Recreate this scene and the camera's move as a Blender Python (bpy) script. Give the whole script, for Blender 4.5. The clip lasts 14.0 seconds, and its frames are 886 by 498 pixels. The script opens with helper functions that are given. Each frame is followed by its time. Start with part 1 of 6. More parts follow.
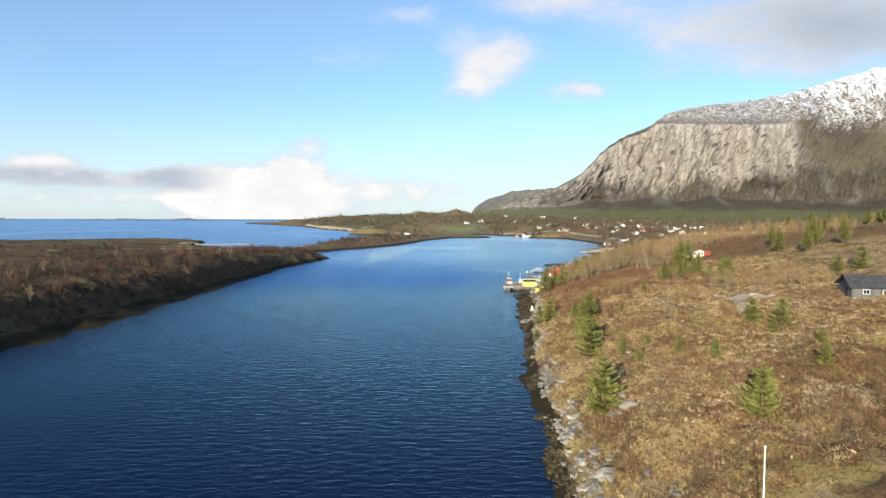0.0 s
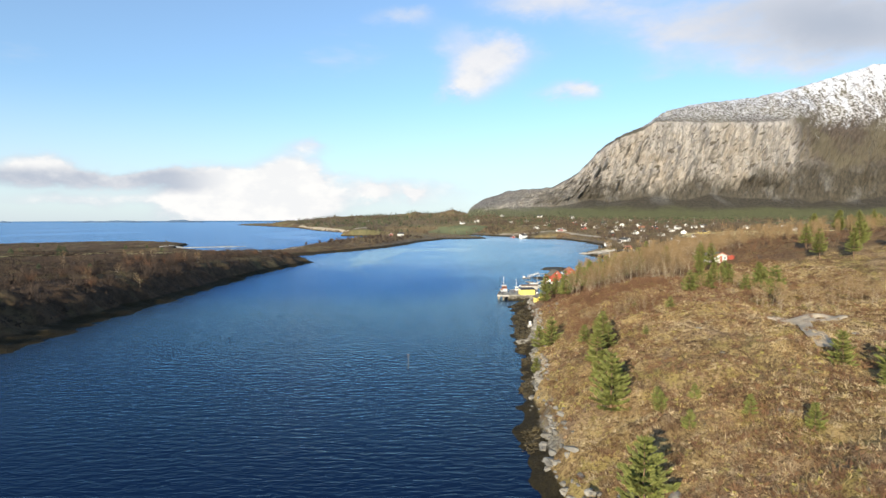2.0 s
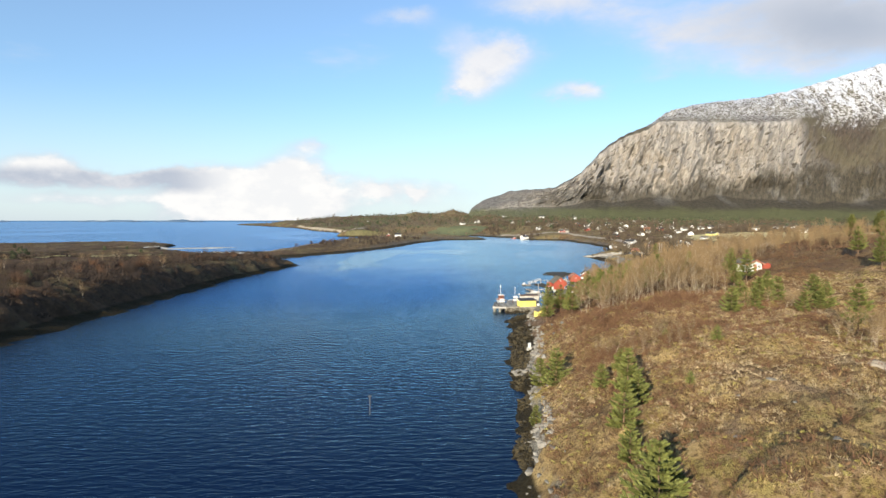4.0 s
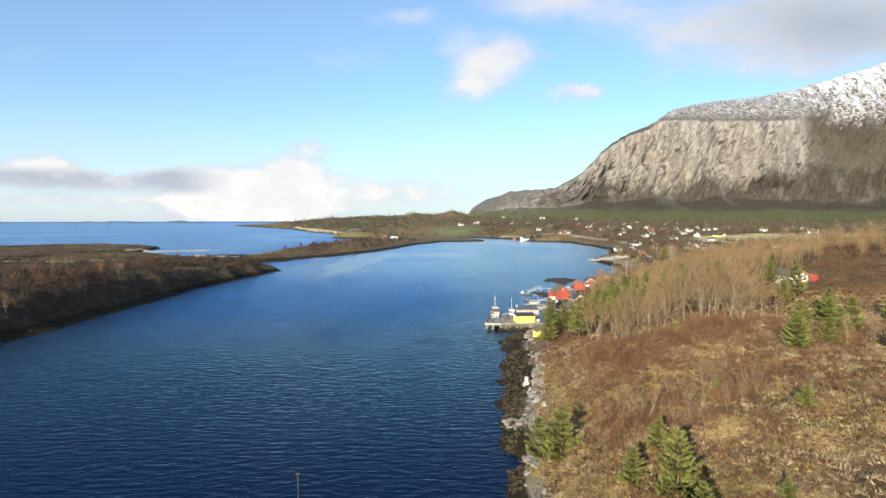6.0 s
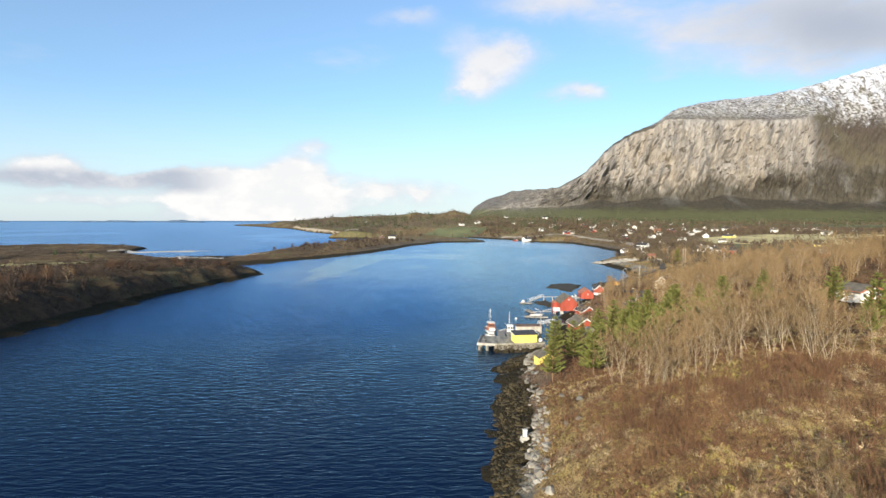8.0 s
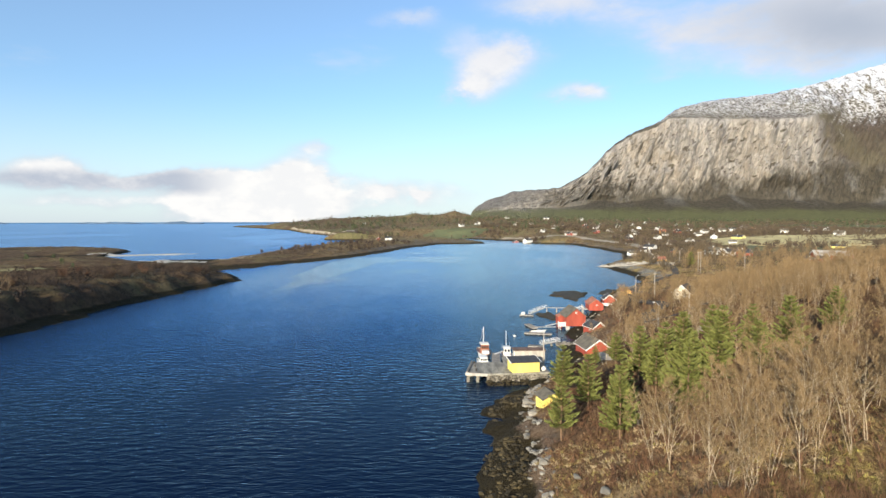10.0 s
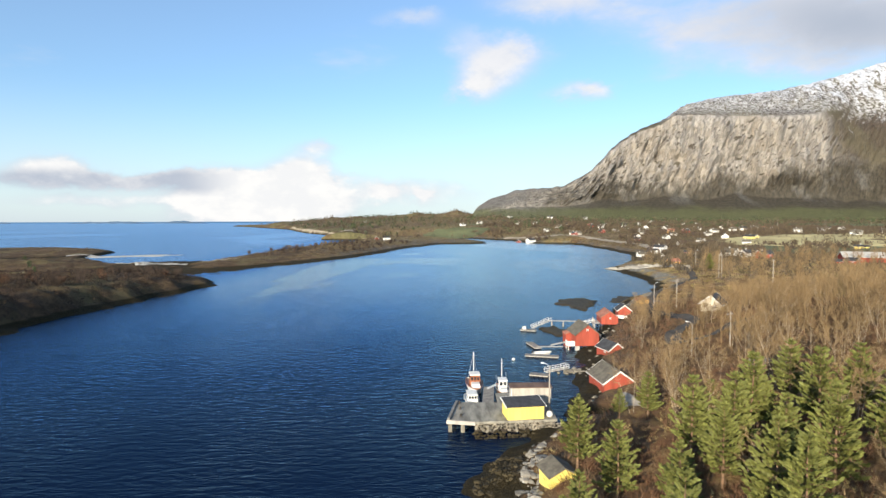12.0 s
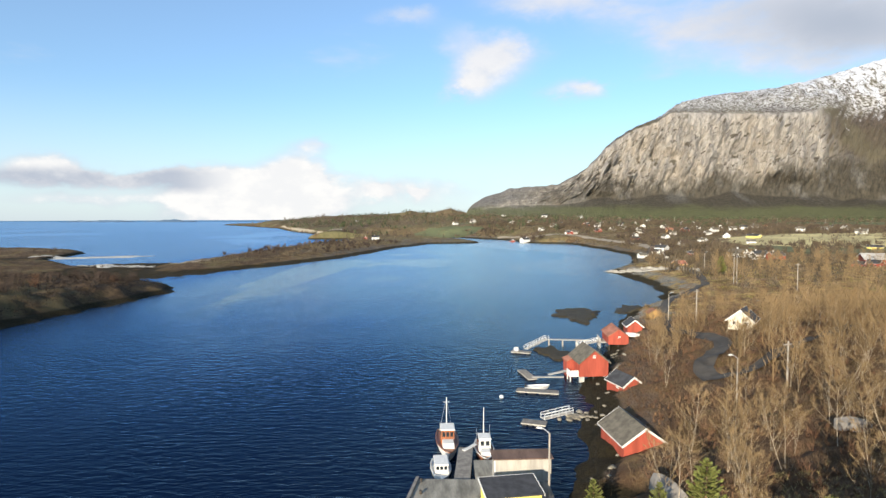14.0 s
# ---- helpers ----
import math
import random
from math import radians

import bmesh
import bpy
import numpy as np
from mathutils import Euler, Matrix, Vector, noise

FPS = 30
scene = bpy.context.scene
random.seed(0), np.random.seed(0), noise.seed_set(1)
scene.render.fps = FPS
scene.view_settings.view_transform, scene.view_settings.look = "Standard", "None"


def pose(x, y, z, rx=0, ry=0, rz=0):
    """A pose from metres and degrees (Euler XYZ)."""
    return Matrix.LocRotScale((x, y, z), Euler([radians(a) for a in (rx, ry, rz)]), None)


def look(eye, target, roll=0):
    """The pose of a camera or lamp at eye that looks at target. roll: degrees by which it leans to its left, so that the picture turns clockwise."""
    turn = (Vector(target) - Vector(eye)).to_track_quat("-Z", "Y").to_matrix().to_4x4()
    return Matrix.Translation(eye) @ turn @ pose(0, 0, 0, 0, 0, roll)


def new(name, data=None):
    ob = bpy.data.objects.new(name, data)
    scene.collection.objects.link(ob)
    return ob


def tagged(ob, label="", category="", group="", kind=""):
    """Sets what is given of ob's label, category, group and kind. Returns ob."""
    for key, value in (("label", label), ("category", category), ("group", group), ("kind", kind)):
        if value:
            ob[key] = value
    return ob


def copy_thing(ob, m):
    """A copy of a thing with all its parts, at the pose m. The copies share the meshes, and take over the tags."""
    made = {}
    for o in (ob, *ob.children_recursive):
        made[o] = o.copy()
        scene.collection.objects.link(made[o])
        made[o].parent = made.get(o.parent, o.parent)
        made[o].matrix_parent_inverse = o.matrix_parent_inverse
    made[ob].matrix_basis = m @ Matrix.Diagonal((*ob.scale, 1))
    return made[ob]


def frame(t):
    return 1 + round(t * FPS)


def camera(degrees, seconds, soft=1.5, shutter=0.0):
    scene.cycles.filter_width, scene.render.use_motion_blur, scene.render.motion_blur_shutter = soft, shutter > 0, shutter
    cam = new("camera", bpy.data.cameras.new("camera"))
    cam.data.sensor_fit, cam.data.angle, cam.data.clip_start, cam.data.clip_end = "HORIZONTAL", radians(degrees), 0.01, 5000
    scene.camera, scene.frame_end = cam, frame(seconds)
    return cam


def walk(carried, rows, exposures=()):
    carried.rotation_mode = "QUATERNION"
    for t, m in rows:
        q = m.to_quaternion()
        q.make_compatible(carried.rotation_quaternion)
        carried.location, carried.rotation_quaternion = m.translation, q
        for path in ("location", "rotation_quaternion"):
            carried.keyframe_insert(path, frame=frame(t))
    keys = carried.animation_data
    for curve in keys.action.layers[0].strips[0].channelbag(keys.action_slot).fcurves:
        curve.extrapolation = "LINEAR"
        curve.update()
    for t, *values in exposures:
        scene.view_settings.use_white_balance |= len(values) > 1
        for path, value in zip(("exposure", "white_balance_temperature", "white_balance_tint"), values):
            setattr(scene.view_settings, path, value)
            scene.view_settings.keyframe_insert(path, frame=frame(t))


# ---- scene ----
cam = camera(76.0, 14.0)
PATH = [
    (0, (0.4, -2.172, 31.428), (0.437, -0.176, 31.318), 0.2),
    (0.5, (1.446, 4.802, 31.461), (1.49, 6.799, 31.351), 0.1),
    (1, (2.551, 11.695, 31.496), (2.598, 13.692, 31.386), 0.1),
    (1.5, (3.782, 18.568, 31.513), (3.83, 20.564, 31.404), -0.0),
    (2, (5.081, 25.466, 31.481), (5.129, 27.463, 31.372), -0.1),
    (2.5, (6.485, 32.336, 31.413), (6.532, 34.333, 31.305), -0.1),
    (3, (7.864, 39.132, 31.363), (7.908, 41.129, 31.255), -0.1),
    (5.3, (13.831, 70.166, 31.851), (13.872, 72.163, 31.745), 0.2),
    (5.5, (14.398, 72.812, 31.86), (14.44, 74.808, 31.755), 0.1),
    (6, (15.813, 79.349, 31.878), (15.852, 81.345, 31.773), 0.0),
    (6.5, (17.147, 85.88, 31.897), (17.183, 87.877, 31.792), 0.0),
    (7, (18.378, 92.391, 31.919), (18.413, 94.388, 31.814), 0.0),
    (7.5, (19.529, 99.004, 31.942), (19.563, 101.001, 31.837), 0.0),
    (8, (20.682, 105.644, 31.963), (20.713, 107.641, 31.857), 0.1),
    (8.2, (21.135, 108.277, 31.965), (21.167, 110.274, 31.861), 0.0),
    (10.3, (25.945, 135.523, 32.014), (25.97, 137.52, 31.911), 0.0),
    (10.5, (26.421, 138.154, 32.025), (26.443, 140.152, 31.92), 0.1),
    (11, (27.637, 144.842, 32.001), (27.657, 146.839, 31.895), 0.0),
    (11.5, (28.827, 151.613, 31.956), (28.844, 153.61, 31.849), -0.0),
    (12, (30.002, 158.477, 31.952), (30.017, 160.475, 31.846), -0.1),
    (12.5, (31.191, 165.178, 31.938), (31.204, 167.175, 31.831), -0.1),
    (13, (32.423, 172.076, 32.002), (32.435, 174.073, 31.894), -0.2),
    (13.5, (33.568, 179.112, 32.028), (33.601, 181.109, 31.917), -0.2),
    (14, (34.809, 186.102, 32.065), (34.843, 188.099, 31.954), -0.1),
]
walk(cam, [(t, look(eye, target, roll)) for t, eye, target, roll in PATH])


# ---- world, sun, exposure ----
SUN_AZ, SUN_EL = radians(207), radians(16.5)      # clockwise from +y


def node(nt, kind, **kw):
    n = nt.nodes.new(kind)
    for k, v in kw.items():
        if k in ("operation", "blend_type", "data_type", "noise_dimensions", "noise_type", "sky_type", "feature", "interpolation_type", "bands_direction", "wave_type"):
            if k == "operation":
                n.operation = v
            elif k == "blend_type":
                n.blend_type = v
            elif k == "data_type":
                n.data_type = v
            elif k == "noise_dimensions":
                n.noise_dimensions = v
            elif k == "noise_type":
                n.noise_type = v
            elif k == "sky_type":
                n.sky_type = v
            elif k == "feature":
                n.feature = v
            elif k == "interpolation_type":
                n.interpolation_type = v
            elif k == "bands_direction":
                n.bands_direction = v
            elif k == "wave_type":
                n.wave_type = v
        else:
            s = n.inputs[k.replace("_", " ")]
            if hasattr(v, "is_linked"):
                nt.links.new(v, s)
            else:
                s.default_value = v
    return n


def calc(nt, op, a, b=None, c=None):
    n = nt.nodes.new("ShaderNodeMath")
    n.operation = op
    for i, v in enumerate((a, b, c)):
        if v is None:
            continue
        if hasattr(v, "is_linked"):
            nt.links.new(v, n.inputs[i])
        else:
            n.inputs[i].default_value = v
    return n.outputs[0]


def blend(nt, fac, a, b, mode="MIX"):
    n = nt.nodes.new("ShaderNodeMix")
    n.data_type, n.blend_type = "RGBA", mode
    for s, v in ((n.inputs[0], fac), (n.inputs[6], a), (n.inputs[7], b)):
        if hasattr(v, "is_linked"):
            nt.links.new(v, s)
        elif isinstance(v, (int, float)):
            s.default_value = v
        else:
            s.default_value = (*v, 1)
    return n.outputs[2]


def ramp(nt, v, lo, hi, a=0.0, b=1.0, smooth=True):
    n = nt.nodes.new("ShaderNodeMapRange")
    n.interpolation_type = "SMOOTHSTEP" if smooth else "LINEAR"
    nt.links.new(v, n.inputs["Value"])
    for k, x in (("From Min", lo), ("From Max", hi), ("To Min", a), ("To Max", b)):
        n.inputs[k].default_value = x
    return n.outputs[0]


def noise_tex(nt, vec, scale, detail=4.0, rough=0.55, stretch=None, distort=0.0):
    if stretch is not None:
        m = nt.nodes.new("ShaderNodeMapping")
        m.inputs["Scale"].default_value = stretch
        nt.links.new(vec, m.inputs["Vector"])
        vec = m.outputs[0]
    n = nt.nodes.new("ShaderNodeTexNoise")
    nt.links.new(vec, n.inputs["Vector"])
    n.inputs["Scale"].default_value = scale
    n.inputs["Detail"].default_value = detail
    n.inputs["Roughness"].default_value = rough
    n.inputs["Distortion"].default_value = distort
    return n.outputs[0]


def make_world():
    w = bpy.data.worlds.new("sky")
    scene.world = w
    w.use_nodes = True
    nt = w.node_tree
    nt.nodes.clear()
    out = nt.nodes.new("ShaderNodeOutputWorld")
    bg = nt.nodes.new("ShaderNodeBackground")
    nt.links.new(bg.outputs[0], out.inputs[0])
    sky = nt.nodes.new("ShaderNodeTexSky")
    sky.sky_type = "NISHITA"
    sky.sun_disc = False
    sky.sun_elevation, sky.sun_rotation = SUN_EL, SUN_AZ
    sky.air_density, sky.dust_density, sky.ozone_density = 1.0, 0.6, 1.2
    tc = nt.nodes.new("ShaderNodeTexCoord")
    sep = nt.nodes.new("ShaderNodeSeparateXYZ")
    nt.links.new(tc.outputs["Generated"], sep.inputs[0])
    X, Y, Z = sep.outputs
    yy = calc(nt, "MAXIMUM", Y, 0.05)
    u, v = calc(nt, "DIVIDE", X, yy), calc(nt, "DIVIDE", Z, yy)
    n1 = noise_tex(nt, tc.outputs["Generated"], 9.0, 6.0, 0.6, (1, 1, 1.7))
    n2 = noise_tex(nt, tc.outputs["Generated"], 26.0, 5.0, 0.6, (1, 1, 1.8))
    n3 = noise_tex(nt, tc.outputs["Generated"], 3.0, 6.0, 0.58, (1, 1, 3.5))
    ud = calc(nt, "ADD", u, calc(nt, "MULTIPLY", calc(nt, "SUBTRACT", n1, 0.5), 0.13))
    vd = calc(nt, "ADD", v, calc(nt, "MULTIPLY", calc(nt, "SUBTRACT", n1, 0.5), 0.07))
    ahead = ramp(nt, Y, 0.1, 0.35)
    total = None
    # cumulus: centre, half width, half height, weight, brightness of its grey part
    for u0, v0, a, b, wt in CLOUDS:
        du = calc(nt, "DIVIDE", calc(nt, "SUBTRACT", ud, u0), a)
        dv = calc(nt, "DIVIDE", calc(nt, "SUBTRACT", vd, v0), b)
        r2 = calc(nt, "ADD", calc(nt, "MULTIPLY", du, du), calc(nt, "MULTIPLY", dv, dv))
        g = calc(nt, "MULTIPLY", calc(nt, "EXPONENT", calc(nt, "MULTIPLY", r2, -1.0)), wt)
        total = g if total is None else calc(nt, "ADD", total, g)
    total = calc(nt, "MULTIPLY", total, ahead)
    veil = calc(nt, "MULTIPLY", ramp(nt, n3, 0.5, 0.75), ramp(nt, Z, 0.02, 0.25))
    dens = calc(nt, "ADD", calc(nt, "MULTIPLY", total, calc(nt, "ADD", 0.7, calc(nt, "MULTIPLY", n2, 0.6))), calc(nt, "MULTIPLY", veil, 0.42))
    mask = ramp(nt, dens, 0.06, 0.95)
    thick = ramp(nt, calc(nt, "ADD", dens, calc(nt, "MULTIPLY", calc(nt, "SUBTRACT", n2, 0.5), 0.6)), 0.25, 1.0)
    skyc = blend(nt, 1.0, sky.outputs[0], SKY_TINT, "MULTIPLY")
    low = ramp(nt, Z, 0.0, 0.22, 1.0, 0.0)
    skyc = blend(nt, calc(nt, "ADD", 0.16, calc(nt, "MULTIPLY", low, 0.52)), skyc, HORIZON)
    du = calc(nt, "DIVIDE", calc(nt, "SUBTRACT", ud, GREY[0]), GREY[2])
    dv = calc(nt, "DIVIDE", calc(nt, "SUBTRACT", vd, GREY[1]), GREY[3])
    r2 = calc(nt, "ADD", calc(nt, "MULTIPLY", du, du), calc(nt, "MULTIPLY", dv, dv))
    base = calc(nt, "MULTIPLY", ramp(nt, v, 0.036, 0.056), ramp(nt, v, 0.098, 0.076))
    base = calc(nt, "MULTIPLY", calc(nt, "MULTIPLY", base, ramp(nt, u, -0.34, -0.46)), ramp(nt, n1, 0.66, 0.42, 0.45, 0.9))
    shade = calc(nt, "MAXIMUM", base, calc(nt, "MULTIPLY", calc(nt, "EXPONENT", calc(nt, "MULTIPLY", r2, -1.0)), 0.95))
    heap = ramp(nt, calc(nt, "ADD", calc(nt, "MULTIPLY", n1, 0.6), calc(nt, "MULTIPLY", n2, 0.6)), 0.50, 0.70, 0.72, 1.0)
    cl = blend(nt, calc(nt, "MULTIPLY", thick, heap), CLOUD_EDGE, CLOUD_LIT)
    cl = blend(nt, ramp(nt, v, 0.15, 0.36, 0.0, 0.85), cl, CLOUD_HIGH)
    cl = blend(nt, calc(nt, "MULTIPLY", shade, ahead), cl, CLOUD_GREY)
    col = blend(nt, mask, skyc, cl)
    # open sea past the last water
    col = blend(nt, ramp(nt, Z, -0.0042, -0.0034, 1.0, 0.0), col, FAR_SEA)
    nt.links.new(col, bg.inputs["Color"])
    bg.inputs["Strength"].default_value = SKY_STRENGTH


SKY_STRENGTH = 0.058
SKY_TINT = (1.22, 1.79, 2.28)
HORIZON = (8.5, 9.3, 10.3)
CLOUD_LIT = (10.4, 10.3, 10.1)
CLOUD_HIGH = (7.9, 8.2, 9.1)
CLOUD_EDGE = (7.1, 7.6, 8.4)
CLOUD_GREY = (4.9, 5.5, 6.6)
FAR_SEA = (1.3, 2.9, 5.2)
GREY = (0.72, 0.34, 0.22, 0.075)
CLOUDS = [
    (-0.39, 0.030, 0.080, 0.042, 1.25), (-0.31, 0.038, 0.075, 0.042, 1.2), (-0.228, 0.052, 0.058, 0.054, 1.6), (-0.25, 0.02, 0.08, 0.03, 1.0),
    (-0.68, 0.092, 0.075, 0.020, 1.0), (-0.58, 0.070, 0.22, 0.015, 1.2), (-0.60, 0.036, 0.16, 0.012, 0.65), (-0.22, 0.122, 0.034, 0.010, 0.4), (-0.46, 0.074, 0.06, 0.010, 0.5),
    (-0.044, 0.048, 0.17, 0.036, 0.6), (-0.104, 0.043, 0.024, 0.014, 0.9), (-0.039, 0.038, 0.019, 0.009, 0.8), (0.215, 0.078, 0.08, 0.02, 0.25),
    (0.098, 0.262, 0.062, 0.040, 0.85), (0.058, 0.226, 0.042, 0.024, 0.7), (0.140, 0.292, 0.060, 0.028, 0.55), (0.25, 0.217, 0.052, 0.018, 0.85),
    (-0.054, 0.342, 0.055, 0.017, 0.55), (0.215, 0.378, 0.12, 0.028, 0.75), (0.05, 0.315, 0.05, 0.02, 0.35), (0.42, 0.325, 0.13, 0.045, 0.5), (0.56, 0.268, 0.15, 0.026, 0.5), (0.74, 0.345, 0.20, 0.075, 1.1),
]
make_world()
sun_data = bpy.data.lights.new("sun", "SUN")
sun_data.energy, sun_data.angle, sun_data.color = 5.0, radians(0.6), (1.0, 0.88, 0.70)
sun = new("sun", sun_data)
sun.matrix_world = look((0, 0, 400), Vector((0, 0, 400)) - Vector((math.sin(SUN_AZ) * math.cos(SUN_EL), math.cos(SUN_AZ) * math.cos(SUN_EL), math.sin(SUN_EL))))
scene.view_settings.exposure = 0.75


# ---- materials ----
def surface(name, rough=0.8, spec=0.3, metal=0.0):
    m = bpy.data.materials.new(name)
    m.use_nodes = True
    nt = m.node_tree
    b = nt.nodes["Principled BSDF"]
    b.inputs["Roughness"].default_value = rough
    b.inputs["Specular IOR Level"].default_value = spec
    b.inputs["Metallic"].default_value = metal
    geo = nt.nodes.new("ShaderNodeNewGeometry")
    return m, nt, b, geo


def bumped(nt, b, height, strength=0.5, dist=0.1):
    n = nt.nodes.new("ShaderNodeBump")
    n.inputs["Strength"].default_value = strength
    n.inputs["Distance"].default_value = dist
    nt.links.new(height, n.inputs["Height"])
    nt.links.new(n.outputs[0], b.inputs["Normal"])


def plain(name, col, rough=0.7, var=0.25, scale=3.0, grain=30.0, bump=0.3, dist=0.02, metal=0.0, spec=0.3, island=0.0, stretch=None):
    m, nt, b, geo = surface(name, rough, spec, metal)
    pos = geo.outputs["Position"]
    a = noise_tex(nt, pos, scale, 4, 0.6, stretch)
    g = noise_tex(nt, pos, grain, 3, 0.6, stretch)
    dark = tuple(c * (1 - var) for c in col)
    light = tuple(min(1.0, c * (1 + var)) for c in col)
    c = blend(nt, ramp(nt, a, 0.3, 0.7), dark, light)
    c = blend(nt, ramp(nt, g, 0.35, 0.75, 0, var), c, tuple(x * 0.6 for x in col))
    if island:
        r = geo.outputs["Random Per Island"]
        c = blend(nt, ramp(nt, r, 0, 1, 0, island, False), c, tuple(x * 0.35 for x in col))
    nt.links.new(c, b.inputs["Base Color"])
    bumped(nt, b, g, bump, dist)
    return m


def make_ground():
    """Winter heath: straw grass, brown heather, moss; bare rock and weed near the tide."""
    m, nt, b, geo = surface("heath_ground", 0.95, 0.15)
    pos = geo.outputs["Position"]
    sep = nt.nodes.new("ShaderNodeSeparateXYZ")
    nt.links.new(pos, sep.inputs[0])
    nsep = nt.nodes.new("ShaderNodeSeparateXYZ")
    nt.links.new(geo.outputs["True Normal"], nsep.inputs[0])
    big = noise_tex(nt, pos, 0.035, 6, 0.65)
    mid = noise_tex(nt, pos, 0.25, 9, 0.78)
    fine = noise_tex(nt, pos, 2.2, 6, 0.75)
    c = blend(nt, ramp(nt, mid, 0.38, 0.62), (0.235, 0.145, 0.066), (0.55, 0.395, 0.175))
    c = blend(nt, ramp(nt, noise_tex(nt, pos, 0.07, 8, 0.75), 0.47, 0.58, 0, 0.6), c, (0.37, 0.255, 0.165))
    c = blend(nt, ramp(nt, noise_tex(nt, pos, 0.13, 8, 0.78, (1, 0.7, 1)), 0.50, 0.60, 0, 0.65), c, (0.40, 0.325, 0.09))
    c = blend(nt, ramp(nt, noise_tex(nt, pos, 0.11, 8, 0.75), 0.50, 0.60, 0, 0.8), c, (0.145, 0.080, 0.040))
    c = blend(nt, ramp(nt, fine, 0.46, 0.64, 0, 0.8), c, (0.060, 0.036, 0.018))
    c = blend(nt, ramp(nt, noise_tex(nt, pos, 5.5, 4, 0.7), 0.58, 0.70, 0, 0.6), c, (0.52, 0.40, 0.26))
    # bare rock showing through
    rk = blend(nt, ramp(nt, fine, 0.3, 0.7), (0.075, 0.068, 0.056), (0.43, 0.395, 0.32))
    c = blend(nt, ramp(nt, noise_tex(nt, pos, 0.16, 8, 0.78), 0.62, 0.67, 0, 0.8), c, rk)
    zz = calc(nt, "ADD", sep.outputs[2], calc(nt, "MULTIPLY", calc(nt, "SUBTRACT", mid, 0.5), 2.5))
    c = blend(nt, calc(nt, "MULTIPLY", ramp(nt, zz, 3.0, 4.0, 1, 0), calc(nt, "MULTIPLY", ramp(nt, noise_tex(nt, pos, 0.09, 4, 0.6), 0.40, 0.54), ramp(nt, sep.outputs[0], -70, -40))), c, rk)
    # leaf litter in the birch wood, its brown darkened to include the trees' shade
    wood = calc(nt, "MULTIPLY", ramp(nt, sep.outputs[1], 178, 192), ramp(nt, sep.outputs[1], 330, 360, 1, 0))
    c = blend(nt, calc(nt, "MULTIPLY", wood, 0.75), c, blend(nt, fine, (0.075, 0.042, 0.024), (0.21, 0.125, 0.07)))
    # the island, the spit and the far shore lie under darker heather; on the island its colour also holds the slope's
    # shade
    away = calc(nt, "MAXIMUM", ramp(nt, sep.outputs[0], -85, -70, 1, 0), ramp(nt, sep.outputs[1], 480, 560, 0, 0.75))
    hd = blend(nt, ramp(nt, mid, 0.35, 0.65), (0.038, 0.026, 0.019), (0.108, 0.068, 0.042))
    hd = blend(nt, ramp(nt, big, 0.5, 0.64, 0, 0.7), hd, (0.15, 0.125, 0.06))
    hd = blend(nt, calc(nt, "MULTIPLY", ramp(nt, noise_tex(nt, pos, 0.013, 5, 0.6), 0.46, 0.58, 0, 0.8), ramp(nt, sep.outputs[1], 700, 1000)), hd, (0.115, 0.118, 0.055))
    hd = blend(nt, calc(nt, "MULTIPLY", ramp(nt, noise_tex(nt, pos, 0.021, 5, 0.65), 0.58, 0.68, 0, 0.8), ramp(nt, sep.outputs[1], 560, 800)), hd, (0.30, 0.235, 0.15))
    c = blend(nt, calc(nt, "MULTIPLY", away, 0.85), c, hd)
    weed = blend(nt, ramp(nt, fine, 0.35, 0.65), (0.020, 0.016, 0.008), (0.050, 0.038, 0.017))
    zw = calc(nt, "ADD", sep.outputs[2], calc(nt, "MULTIPLY", calc(nt, "SUBTRACT", fine, 0.5), 0.6))
    c = blend(nt, ramp(nt, zw, 1.3, 2.0, 1, 0), c, weed)
    nt.links.new(c, b.inputs["Base Color"])
    h = calc(nt, "ADD", calc(nt, "MULTIPLY", fine, 0.6), noise_tex(nt, pos, 9.0, 3, 0.6))
    bumped(nt, b, h, 1.0, 0.45)
    return m


